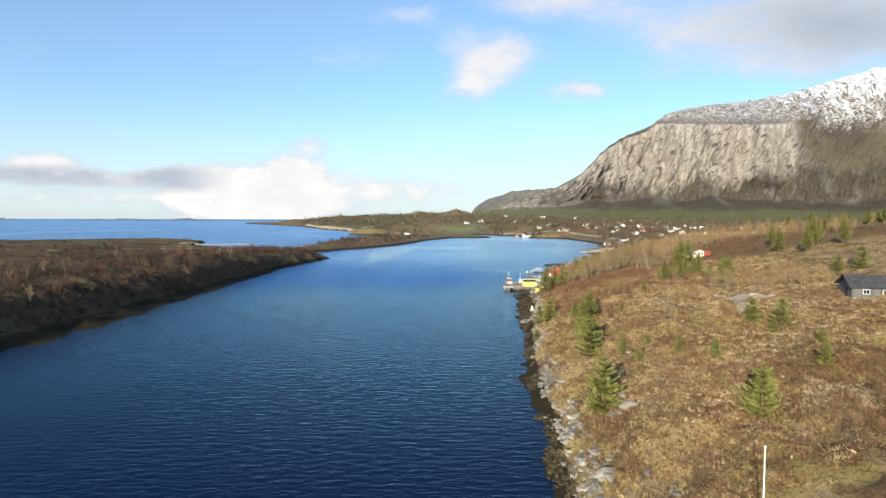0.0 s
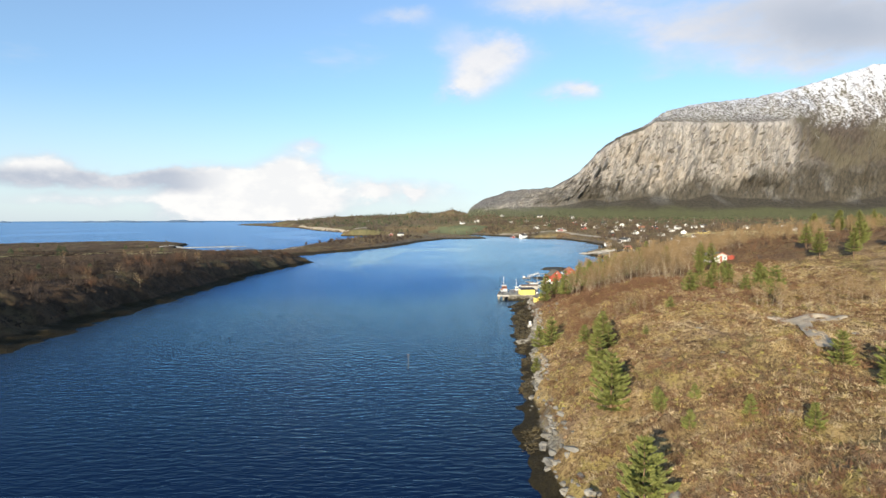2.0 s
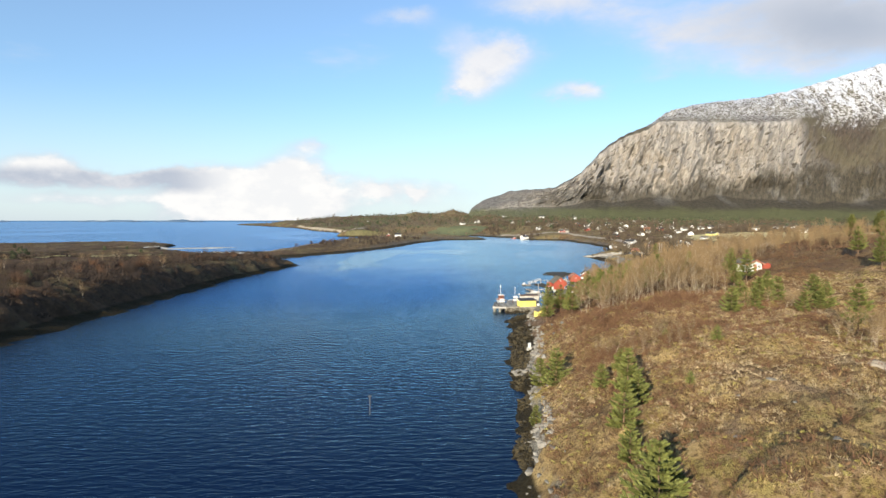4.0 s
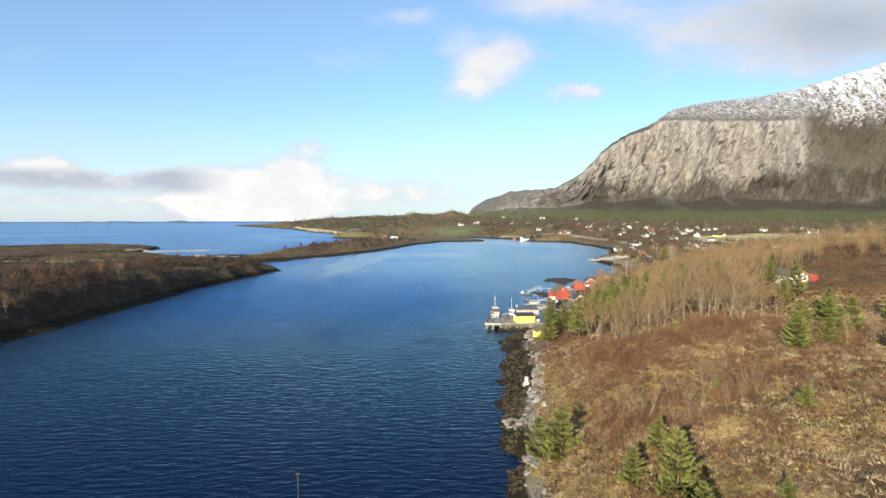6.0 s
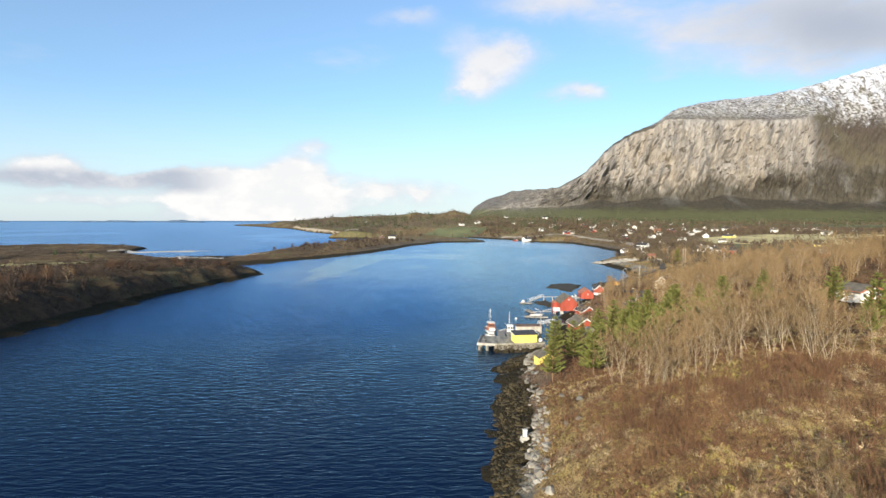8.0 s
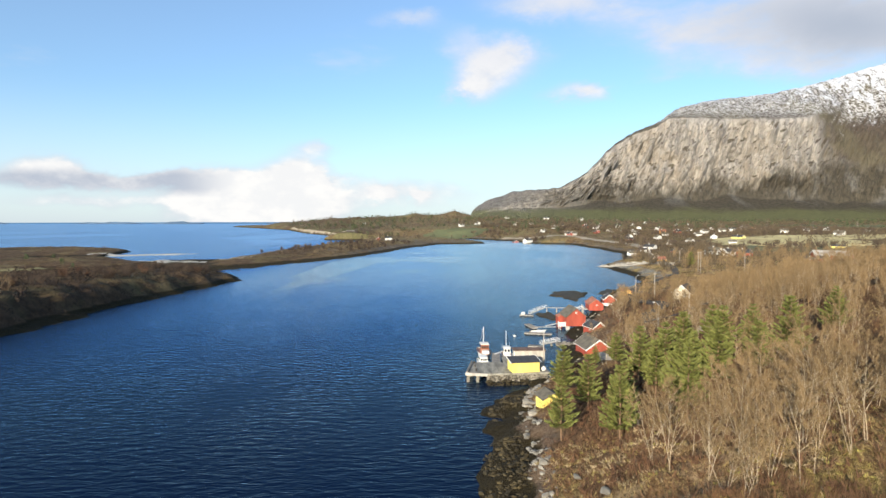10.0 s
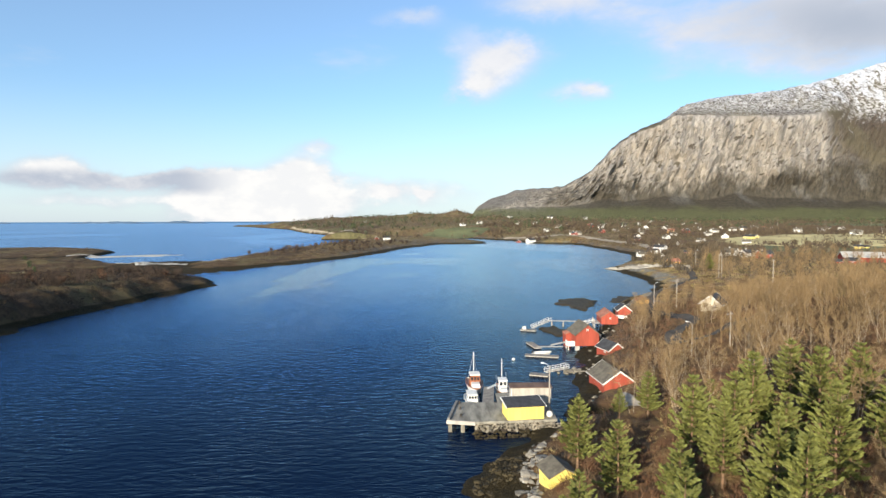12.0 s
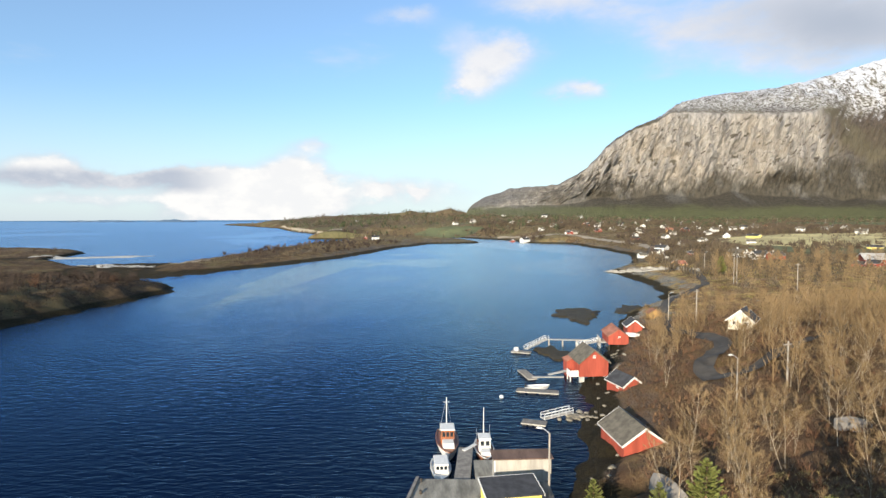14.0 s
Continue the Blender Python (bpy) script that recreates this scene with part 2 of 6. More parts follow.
def make_water():
    """Deep blue body under a wind-rippled skin whose gloss rises with the grazing angle, held down by the wave slopes."""
    m = bpy.data.materials.new("sea_water")
    m.use_nodes = True
    nt = m.node_tree
    nt.nodes.clear()
    out = nt.nodes.new("ShaderNodeOutputMaterial")
    geo = nt.nodes.new("ShaderNodeNewGeometry")
    pos = geo.outputs["Position"]
    big = noise_tex(nt, pos, 0.006, 4, 0.55, (1, 0.45, 1), 0.6)
    c = blend(nt, ramp(nt, big, 0.35, 0.65), (0.0010, 0.0050, 0.0215), (0.0015, 0.0076, 0.028))
    sep = nt.nodes.new("ShaderNodeSeparateXYZ")
    nt.links.new(pos, sep.inputs[0])
    # the inner bay lies sheltered, the open sea west of the spit does not; lee also feeds the painted sheen
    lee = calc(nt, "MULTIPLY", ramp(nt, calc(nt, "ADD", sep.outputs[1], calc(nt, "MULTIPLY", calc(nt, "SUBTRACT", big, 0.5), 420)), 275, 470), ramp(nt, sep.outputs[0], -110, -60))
    calm = calc(nt, "MULTIPLY", ramp(nt, big, 0.50, 0.60, 1.0, 0.3), calc(nt, "SUBTRACT", 1.0, calc(nt, "MULTIPLY", lee, 0.55)))
    wv = noise_tex(nt, pos, 0.7, 3, 0.5, (0.5, 1.4, 1), 0.35)
    ws = noise_tex(nt, pos, 2.0, 2, 0.5, (0.55, 1.3, 1))
    h = calc(nt, "MULTIPLY", calc(nt, "ADD", wv, calc(nt, "MULTIPLY", ws, 0.24)), calm)
    bp = nt.nodes.new("ShaderNodeBump")
    bp.inputs["Strength"].default_value, bp.inputs["Distance"].default_value = 1.0, 0.24
    nt.links.new(h, bp.inputs["Height"])
    dif = nt.nodes.new("ShaderNodeBsdfDiffuse")
    # nearer water gets a brighter body colour, painted by position
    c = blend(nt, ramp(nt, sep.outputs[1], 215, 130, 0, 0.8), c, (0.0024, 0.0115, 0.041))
    nt.links.new(c, dif.inputs["Color"])
    gl = nt.nodes.new("ShaderNodeBsdfGlossy")
    # painted sky sheen: masks that lighten tint and strengthen gloss by place
    outer_sheen = calc(nt, "MULTIPLY", ramp(nt, sep.outputs[0], -115, -190), ramp(nt, sep.outputs[1], 380, 650))
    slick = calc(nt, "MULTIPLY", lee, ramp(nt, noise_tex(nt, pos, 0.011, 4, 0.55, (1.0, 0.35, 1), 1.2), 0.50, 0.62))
    sheen_lane = ramp(nt, calc(nt, "SUBTRACT", ramp(nt, sep.outputs[1], 140, 300, 15, 65), sep.outputs[0]), 62, 12, 0, 0.10)
    bright = calc(nt, "MAXIMUM", calc(nt, "MAXIMUM", sheen_lane, calc(nt, "MULTIPLY", outer_sheen, 0.38)), calc(nt, "ADD", calc(nt, "MULTIPLY", lee, 0.6), calc(nt, "MULTIPLY", slick, 1.0)))
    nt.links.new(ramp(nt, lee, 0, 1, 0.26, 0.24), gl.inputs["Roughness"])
    # gloss tint is also painted darker off the bank beyond y 205
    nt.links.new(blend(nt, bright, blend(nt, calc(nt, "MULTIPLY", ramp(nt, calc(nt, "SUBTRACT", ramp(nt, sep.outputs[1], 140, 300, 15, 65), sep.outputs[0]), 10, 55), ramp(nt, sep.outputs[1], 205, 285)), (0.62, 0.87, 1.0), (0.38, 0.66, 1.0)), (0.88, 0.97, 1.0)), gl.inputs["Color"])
    fr = nt.nodes.new("ShaderNodeFresnel")
    fr.inputs["IOR"].default_value = 1.33
    for n in (gl, fr):
        nt.links.new(bp.outputs[0], n.inputs["Normal"])
    mx = nt.nodes.new("ShaderNodeMixShader")
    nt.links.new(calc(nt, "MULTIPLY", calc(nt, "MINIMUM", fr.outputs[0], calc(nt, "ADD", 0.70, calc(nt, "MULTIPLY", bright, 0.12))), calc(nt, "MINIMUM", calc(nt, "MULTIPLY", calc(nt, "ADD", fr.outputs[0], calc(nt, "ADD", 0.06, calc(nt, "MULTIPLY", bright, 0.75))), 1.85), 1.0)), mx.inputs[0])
    nt.links.new(dif.outputs[0], mx.inputs[1])
    nt.links.new(gl.outputs[0], mx.inputs[2])
    nt.links.new(mx.outputs[0], out.inputs[0])
    return m


def make_mountain_mat():
    m, nt, b, geo = surface("mountain_rock", 0.92, 0.15)
    pos = geo.outputs["Position"]
    sep = nt.nodes.new("ShaderNodeSeparateXYZ")
    nt.links.new(pos, sep.inputs[0])
    ns = nt.nodes.new("ShaderNodeSeparateXYZ")
    nt.links.new(geo.outputs["Normal"], ns.inputs[0])
    z = sep.outputs[2]
    x = sep.outputs[0]
    # gullies lean over to the west as they fall
    lean = nt.nodes.new("ShaderNodeCombineXYZ")
    nt.links.new(calc(nt, "SUBTRACT", x, calc(nt, "MULTIPLY", z, 0.22)), lean.inputs[0])
    nt.links.new(sep.outputs[1], lean.inputs[1])
    nt.links.new(z, lean.inputs[2])
    streak = noise_tex(nt, lean.outputs[0], 0.065, 7, 0.7, (1, 0.6, 0.11), 0.4)
    crack = noise_tex(nt, lean.outputs[0], 0.14, 6, 0.7, (1, 0.6, 0.12), 0.3)
    fine = noise_tex(nt, pos, 0.11, 6, 0.7, (1, 1, 0.5))
    big = noise_tex(nt, pos, 0.006, 5, 0.6)
    # rock greys are painted paler to carry the aerial haze
    rock = blend(nt, ramp(nt, streak, 0.36, 0.64), (0.235, 0.22, 0.205), (0.45, 0.415, 0.37))
    rock = blend(nt, ramp(nt, crack, 0.54, 0.72, 0, 0.75), rock, (0.13, 0.115, 0.10))
    rock = blend(nt, ramp(nt, noise_tex(nt, lean.outputs[0], 0.33, 4, 0.65, (1, 0.5, 0.16)), 0.52, 0.68, 0, 0.45), rock, (0.15, 0.135, 0.12))
    rock = blend(nt, ramp(nt, big, 0.5, 0.7, 0, 0.4), rock, (0.33, 0.265, 0.185))
    heath = blend(nt, ramp(nt, fine, 0.3, 0.7), (0.048, 0.039, 0.032), (0.105, 0.080, 0.060))
    heath = blend(nt, ramp(nt, big, 0.42, 0.6, 0, 0.7), heath, (0.125, 0.108, 0.066))
    steep = calc(nt, "ADD", ns.outputs[2], calc(nt, "MULTIPLY", calc(nt, "SUBTRACT", fine, 0.5), 0.5))
    c = blend(nt, calc(nt, "MULTIPLY", ramp(nt, steep, 0.62, 0.86, 0, 0.9), ramp(nt, x, 380, 620, 0.35, 1)), rock, heath)
    # heather slope east of the bare wall; its dark colour includes cloud shadow
    xx = calc(nt, "ADD", x, calc(nt, "MULTIPLY", calc(nt, "SUBTRACT", big, 0.5), 300))
    xx = calc(nt, "ADD", xx, calc(nt, "MULTIPLY", calc(nt, "SUBTRACT", streak, 0.5), 160))
    c = blend(nt, ramp(nt, xx, 1235, 1400, 0, 0.93), c, heath)
    # birch scrub climbs higher towards the east, the cloud shadow there painted in as its dark tone; scree fans lie in
    # it
    zz = calc(nt, "ADD", z, calc(nt, "MULTIPLY", calc(nt, "SUBTRACT", big, 0.5), 190))
    zz = calc(nt, "ADD", zz, calc(nt, "MULTIPLY", calc(nt, "SUBTRACT", streak, 0.5), 110))
    zz = calc(nt, "SUBTRACT", zz, ramp(nt, x, 650, 1330, 0, 80, False))
    scrub = blend(nt, ramp(nt, fine, 0.32, 0.68), (0.042, 0.038, 0.030), (0.098, 0.084, 0.062))
    scree = blend(nt, ramp(nt, fine, 0.35, 0.65), (0.15, 0.147, 0.14), (0.25, 0.24, 0.22))
    fans = calc(nt, "MULTIPLY", ramp(nt, noise_tex(nt, lean.outputs[0], 0.012, 5, 0.65, (1, 0.3, 0.6)), 0.50, 0.62), ramp(nt, z, 60, 95))
    scrub = blend(nt, calc(nt, "MULTIPLY", fans, 0.42), scrub, scree)
    c = blend(nt, calc(nt, "MULTIPLY", ramp(nt, zz, 95, 165, 0.95, 0), ramp(nt, x, 260, 560, 0.3, 1)), c, scrub)
    # green pasture at the very foot
    c = blend(nt, ramp(nt, calc(nt, "ADD", z, calc(nt, "MULTIPLY", calc(nt, "SUBTRACT", big, 0.5), 60)), 52, 72, 0.85, 0), c, blend(nt, fine, (0.09, 0.094, 0.046), (0.18, 0.185, 0.082)))
    # thin snow on the high plateau
    zs = calc(nt, "ADD", z, calc(nt, "MULTIPLY", calc(nt, "SUBTRACT", fine, 0.5), 480))
    zs = calc(nt, "ADD", zs, calc(nt, "MULTIPLY", calc(nt, "SUBTRACT", noise_tex(nt, pos, 0.02, 6, 0.65, (1.6, 0.5, 1)), 0.5), 320))
    zs = calc(nt, "ADD", zs, calc(nt, "MULTIPLY", calc(nt, "SUBTRACT", noise_tex(nt, lean.outputs[0], 0.045, 5, 0.7, (1, 0.25, 0.15)), 0.5), calc(nt, "MULTIPLY", ramp(nt, x, 1150, 1450), 900)))
    zs = calc(nt, "ADD", zs, calc(nt, "MULTIPLY", calc(nt, "SUBTRACT", ns.outputs[2], 0.75), 120))
    c = blend(nt, calc(nt, "MULTIPLY", ramp(nt, z, 340, 430, 0, 0.85), calc(nt, "MULTIPLY", ramp(nt, ns.outputs[2], 0.45, 0.75), ramp(nt, fine, 0.42, 0.60))), c, (0.70, 0.69, 0.68))
    c = blend(nt, ramp(nt, zs, 465, 620, 0, 0.9), c, (0.68, 0.70, 0.75))
    nt.links.new(c, b.inputs["Base Color"])
    bumped(nt, b, calc(nt, "ADD", streak, calc(nt, "MULTIPLY", crack, 0.8)), 1.0, 12.0)
    return m


MAT = {
    "ground": make_ground(), "water": make_water(), "mountain": make_mountain_mat(),
    "needles": plain("pine_needles", (0.185, 0.198, 0.05), 0.7, 0.35, 1.5, 12, 0.2, 0.01, island=0.8),
    "bark": plain("pine_bark", (0.20, 0.125, 0.075), 0.9, 0.35, 4, 25, 0.6, 0.02),
    "birch": plain("birch_bark", (0.45, 0.365, 0.255), 0.75, 0.35, 3, 14, 0.3, 0.01, stretch=(1, 1, 3)),
    "twig": plain("bare_twigs", (0.15, 0.098, 0.055), 0.85, 0.3, 2, 20, 0.2, 0.01, island=0.5),
    "twig_red": plain("red_twigs", (0.175, 0.092, 0.05), 0.85, 0.3, 2, 20, 0.2, 0.01, island=0.5),
    "tuft": plain("straw_grass", (0.45, 0.335, 0.14), 0.9, 0.3, 0.4, 8, 0.1, 0.01, island=0.7),
    "heather": plain("heather_sprigs", (0.19, 0.108, 0.055), 0.9, 0.35, 0.3, 8, 0.1, 0.01, island=0.7),
    "stone": plain("shore_stone", (0.285, 0.262, 0.22), 0.85, 0.4, 0.6, 6, 0.8, 0.06, island=0.5),
    "brash": plain("dry_heather_stems", (0.56, 0.435, 0.255), 0.9, 0.3, 0.3, 6, 0.1, 0.01, island=0.7),
    "moss": plain("heath_moss", (0.34, 0.29, 0.085), 0.95, 0.3, 0.3, 6, 0.1, 0.01, island=0.6),
    "redscrub": plain("bilberry_stems", (0.21, 0.115, 0.058), 0.9, 0.3, 0.3, 6, 0.1, 0.01, island=0.6),
    # these two twig colours are darkened to include the island bank's shade
    "darktwig": plain("shade_toned_birch_twigs", (0.085, 0.06, 0.045), 0.9, 0.3, 0.05, 2, 0.1, 0.01, island=0.6),
    "rusttwig": plain("rusty_birch_twigs", (0.15, 0.08, 0.045), 0.9, 0.3, 0.05, 2, 0.1, 0.01, island=0.6),
    "dryfield": plain("dry_island_grass", (0.27, 0.235, 0.10), 0.95, 0.3, 0.05, 1.0, 0.3, 0.05),
    "farwood": plain("far_trees", (0.125, 0.095, 0.06), 0.95, 0.4, 0.05, 1.0, 0.2, 0.05, island=0.7),
    "farpine": plain("far_pines", (0.07, 0.085, 0.04), 0.95, 0.4, 0.05, 1.0, 0.2, 0.05, island=0.6),
    "red": plain("red_boards", (0.33, 0.068, 0.042), 0.75, 0.22, 1.0, 12, 0.3, 0.01, stretch=(1, 1, 0.15)),
    "yellow": plain("yellow_boards", (0.78, 0.63, 0.16), 0.7, 0.12, 1.0, 12, 0.3, 0.01, stretch=(1, 1, 0.15)),
    "white": plain("white_paint", (0.70, 0.685, 0.64), 0.6, 0.1, 2.0, 14, 0.2, 0.005),
    "roof_dark": plain("dark_felt_roof", (0.055, 0.055, 0.058), 0.8, 0.3, 1.0, 8, 0.3, 0.01),
    "roof_grey": plain("grey_slate_roof", (0.135, 0.118, 0.09), 0.85, 0.3, 1.2, 10, 0.5, 0.02),
    "wood": plain("weathered_boards", (0.27, 0.245, 0.21), 0.85, 0.3, 1.5, 15, 0.4, 0.01, island=0.35),
    "glass": plain("window_glass", (0.02, 0.025, 0.03), 0.08, 0.1, 1, 5, 0.0, 0.001, spec=0.6),
    "rust": plain("rusty_roof", (0.36, 0.15, 0.095), 0.85, 0.35, 1.0, 9, 0.4, 0.01, stretch=(1, 0.2, 1)),
    "ochre": plain("ochre_boards", (0.55, 0.32, 0.10), 0.75, 0.2, 1.0, 12, 0.3, 0.01, stretch=(1, 1, 0.15)),
    "black": plain("black_boards", (0.028, 0.028, 0.032), 0.7, 0.3, 1.0, 12, 0.3, 0.01, stretch=(1, 1, 0.15)),
    "greyboard": plain("grey_boards", (0.42, 0.39, 0.34), 0.85, 0.22, 1.0, 10, 0.4, 0.01, stretch=(1, 1, 0.12)),
    "slate": plain("slate_grey_boards", (0.115, 0.112, 0.11), 0.8, 0.25, 1.0, 10, 0.3, 0.01, stretch=(1, 1, 0.12)),
    "darkscrub": plain("dark_scrub", (0.052, 0.036, 0.026), 0.95, 0.4, 0.05, 1.0, 0.2, 0.05, island=0.6),
    "deck": plain("worn_quay_deck", (0.25, 0.232, 0.19), 0.9, 0.45, 0.45, 5, 0.4, 0.01, stretch=(2.2, 0.5, 1)),
    "quaystone": plain("quay_wall_stone", (0.225, 0.20, 0.155), 0.9, 0.45, 1.0, 8, 0.6, 0.04),
    "goldtwig": plain("golden_birch_twigs", (0.265, 0.178, 0.088), 0.85, 0.25, 0.1, 2, 0.1, 0.01, island=0.5),
    "darkrust": plain("brown_iron_roof", (0.15, 0.095, 0.07), 0.85, 0.3, 1.0, 9, 0.4, 0.01, stretch=(1, 0.2, 1)),
    "palestone": plain("pale_blasted_stone", (0.36, 0.325, 0.265), 0.9, 0.3, 0.8, 6, 0.6, 0.05),
    "weed": plain("wet_rockweed", (0.066, 0.050, 0.022), 0.7, 0.5, 0.5, 3, 0.9, 0.15, island=0.6),
    "cream": plain("cream_boards", (0.62, 0.55, 0.42), 0.7, 0.15, 1.0, 12, 0.3, 0.01, stretch=(1, 1, 0.15)),
    # blue stands in for the air's haze over the far skerries
    "haze_isle": plain("island_haze_tint", (0.07, 0.12, 0.19), 0.95, 0.2, 0.01, 0.1, 0.2, 0.5),
    "darkwood": plain("tarred_wood", (0.06, 0.05, 0.04), 0.85, 0.35, 1.5, 12, 0.4, 0.01),
    "hullwood": plain("varnished_hull", (0.30, 0.11, 0.05), 0.45, 0.25, 1.5, 12, 0.1, 0.005),
    "metal": plain("galvanised_steel", (0.55, 0.56, 0.57), 0.45, 0.15, 2, 12, 0.1, 0.005, metal=0.6),
    "pole": plain("pole_wood", (0.36, 0.32, 0.27), 0.85, 0.2, 2, 10, 0.3, 0.005),
    "gravel": plain("pale_gravel", (0.34, 0.285, 0.21), 0.95, 0.2, 0.8, 6, 0.6, 0.03),
    "road": plain("gravel_road", (0.078, 0.068, 0.056), 0.9, 0.25, 0.4, 5, 0.4, 0.02),
    "sand": plain("pale_sand", (0.50, 0.47, 0.41), 0.9, 0.15, 0.1, 2, 0.3, 0.02),
    "field": plain("pale_stubble_field", (0.50, 0.42, 0.20), 0.95, 0.25, 0.02, 0.6, 0.3, 0.05),
    "meadow": plain("green_meadow", (0.125, 0.135, 0.062), 0.95, 0.3, 0.015, 0.4, 0.3, 0.05),
    "tarp": plain("grey_tarpaulin", (0.21, 0.19, 0.165), 0.7, 0.25, 1.5, 5, 0.6, 0.04),
    "concrete": plain("weathered_concrete", (0.42, 0.40, 0.36), 0.9, 0.2, 0.6, 9, 0.3, 0.01),
}


# ---- mesh building ----
class Mesh:
    """Vertices and faces gathered for one mesh."""

    def __init__(self):
        self.v, self.f = [], []

    def add(self, vs, fs):
        k = len(self.v)
        self.v.extend([tuple(p) for p in vs])
        self.f.extend([tuple(i + k for i in q) for q in fs])
        return self

    def box(self, c, s, m=None, taper=1.0):
        x, y, z = (a / 2 for a in s)
        vs = [Vector((sx * x * (taper if sz > 0 else 1), sy * y * (taper if sz > 0 else 1), sz * z)) + Vector(c) for sz in (-1, 1) for sy in (-1, 1) for sx in (-1, 1)]
        if m is not None:
            vs = [m @ p for p in vs]
        return self.add(vs, [(0, 2, 3, 1), (4, 5, 7, 6), (0, 1, 5, 4), (2, 6, 7, 3), (0, 4, 6, 2), (1, 3, 7, 5)])

    def tube(self, a, b, r0, r1, n=6, cap=True):
        a, b = Vector(a), Vector(b)
        d = (b - a)
        if d.length < 1e-6:
            return self
        q = d.to_track_quat("Z", "Y")
        ring = [q @ Vector((math.cos(2 * math.pi * i / n), math.sin(2 * math.pi * i / n), 0)) for i in range(n)]
        vs = [a + p * r0 for p in ring] + [b + p * r1 for p in ring]
        fs = [(i, (i + 1) % n, n + (i + 1) % n, n + i) for i in range(n)]
        if cap:
            fs += [tuple(range(n - 1, -1, -1)), tuple(range(n, 2 * n))]
        return self.add(vs, fs)

    def prism(self, pts, a, b, axis="y"):
        """A closed outline in two axes, drawn out along the third from a to b."""
        n = len(pts)
        vs = []
        for k in (a, b):
            for p, q in pts:
                vs.append((p, k, q) if axis == "y" else (k, p, q) if axis == "x" else (p, q, k))
        return self.add(vs, [tuple(range(n - 1, -1, -1)), tuple(range(n, 2 * n))] + [(i, (i + 1) % n, n + (i + 1) % n, n + i) for i in range(n)])

    def data(self, name, mat, smooth=False):
        me = bpy.data.meshes.new(name)
        me.from_pydata(self.v, [], self.f)
        me.materials.append(mat)
        if smooth:
            me.polygons.foreach_set("use_smooth", [True] * len(me.polygons))
        me.update()
        return me


def part(name, mesh, mat, parent, label="", smooth=False):
    ob = new(name, mesh.data(name, mat, smooth) if isinstance(mesh, Mesh) else mesh)
    ob.parent = parent
    if label:
        ob["label"] = label
    return ob


def solid(name, mesh, mat, label="", category="", group="", kind="", smooth=False):
    return tagged(new(name, mesh.data(name, mat, smooth)), label, category, group, kind)


def thing(name, m, label, category, group="", kind=""):
    ob = new(name)
    ob.matrix_world = m
    return tagged(ob, label, category, group, kind)


# ---- the lie of the land ----
def lattice(ix, iy, seed):
    n = (ix * 374761393 + iy * 668265263 + seed * 974711) & 0x7fffffff
    n = ((n ^ (n >> 13)) * 1274126177) & 0x7fffffff
    return ((n ^ (n >> 16)) & 0xffff) / 65535.0


def vnoise(x, y, seed=0):
    x, y = np.asarray(x, float), np.asarray(y, float)
    ix, iy = np.floor(x).astype(np.int64), np.floor(y).astype(np.int64)
    fx, fy = x - ix, y - iy
    fx, fy = fx * fx * (3 - 2 * fx), fy * fy * (3 - 2 * fy)
    a, b = lattice(ix, iy, seed), lattice(ix + 1, iy, seed)
    c, d = lattice(ix, iy + 1, seed), lattice(ix + 1, iy + 1, seed)
    return (a * (1 - fx) + b * fx) * (1 - fy) + (c * (1 - fx) + d * fx) * fy - 0.5


def fbm(x, y, seed=0, octaves=4, gain=0.5):
    s, amp = 0.0, 1.0
    for o in range(octaves):
        s = s + amp * vnoise(np.asarray(x) * 2 ** o + o * 17.3, np.asarray(y) * 2 ** o - o * 9.1, seed + o)
        amp *= gain
    return s


def step(a, b, x):
    t = np.clip((np.asarray(x, float) - a) / (b - a), 0, 1)
    return t * t * (3 - 2 * t)


# waterlines: the near bank (x by y), the far island's near side, the peninsula's two sides
BANK_Y = [-300, 0, 60, 76, 97, 115, 143, 177, 200, 221, 233, 246, 258, 274, 289, 310, 333, 360, 378, 400, 422, 453, 492, 520, 560, 650, 730, 868, 886, 900, 1010, 1040]
BANK_X = [2, 9, 14.5, 16.3, 18, 20, 24.8, 28.5, 31.5, 33.5, 37, 48, 55, 58, 63, 72, 82, 92, 104, 122, 131, 136, 138.5, 140, 165, 200, 204, 200, 160, 112, 108, -150]
LEFT_Y = [-400, 127, 200, 272, 352, 392, 432, 448, 460, 500]
LEFT_X = [-104, -98, -94, -93.5, -92, -84, -79, -86, -106, -180]
BACK_X = [-2500, -1000, -700, -500, -420, -360, -300, -280, -262, -225, -190, -150, -90]
BACK_Y = [300, 520, 640, 720, 780, 770, 728, 700, 622, 585, 545, 535, 520]
SPIT_Y = [498, 529, 570, 633, 783, 872, 884, 890, 1010, 1030]
SPIT_RX = [-116, -90, -66, -39, -4, 31, 70, 88, 96, 400]
SPIT_LY = [498, 520, 545, 606, 708, 843, 905, 985, 1060, 1140, 1500, 1900, 2300, 2720, 2800, 4900]
SPIT_LX = [-118, -136, -148, -140, -128, -110, -88, -76, -96, -118, -285, -420, -640, -900, -300, 300]



KELP_Y = [0, 60, 104, 144, 165, 193, 205, 225, 245, 300, 400]     # breadth of the weedy foreshore
KELP_W = [2.0, 2.0, 2.2, 2.0, 3.4, 5.6, 5.4, 5.4, 4.2, 3.5, 3.5]


def bank_x(y):
    return np.interp(y, BANK_Y, BANK_X)


def kelp(y):
    return np.interp(y, KELP_Y, KELP_W)


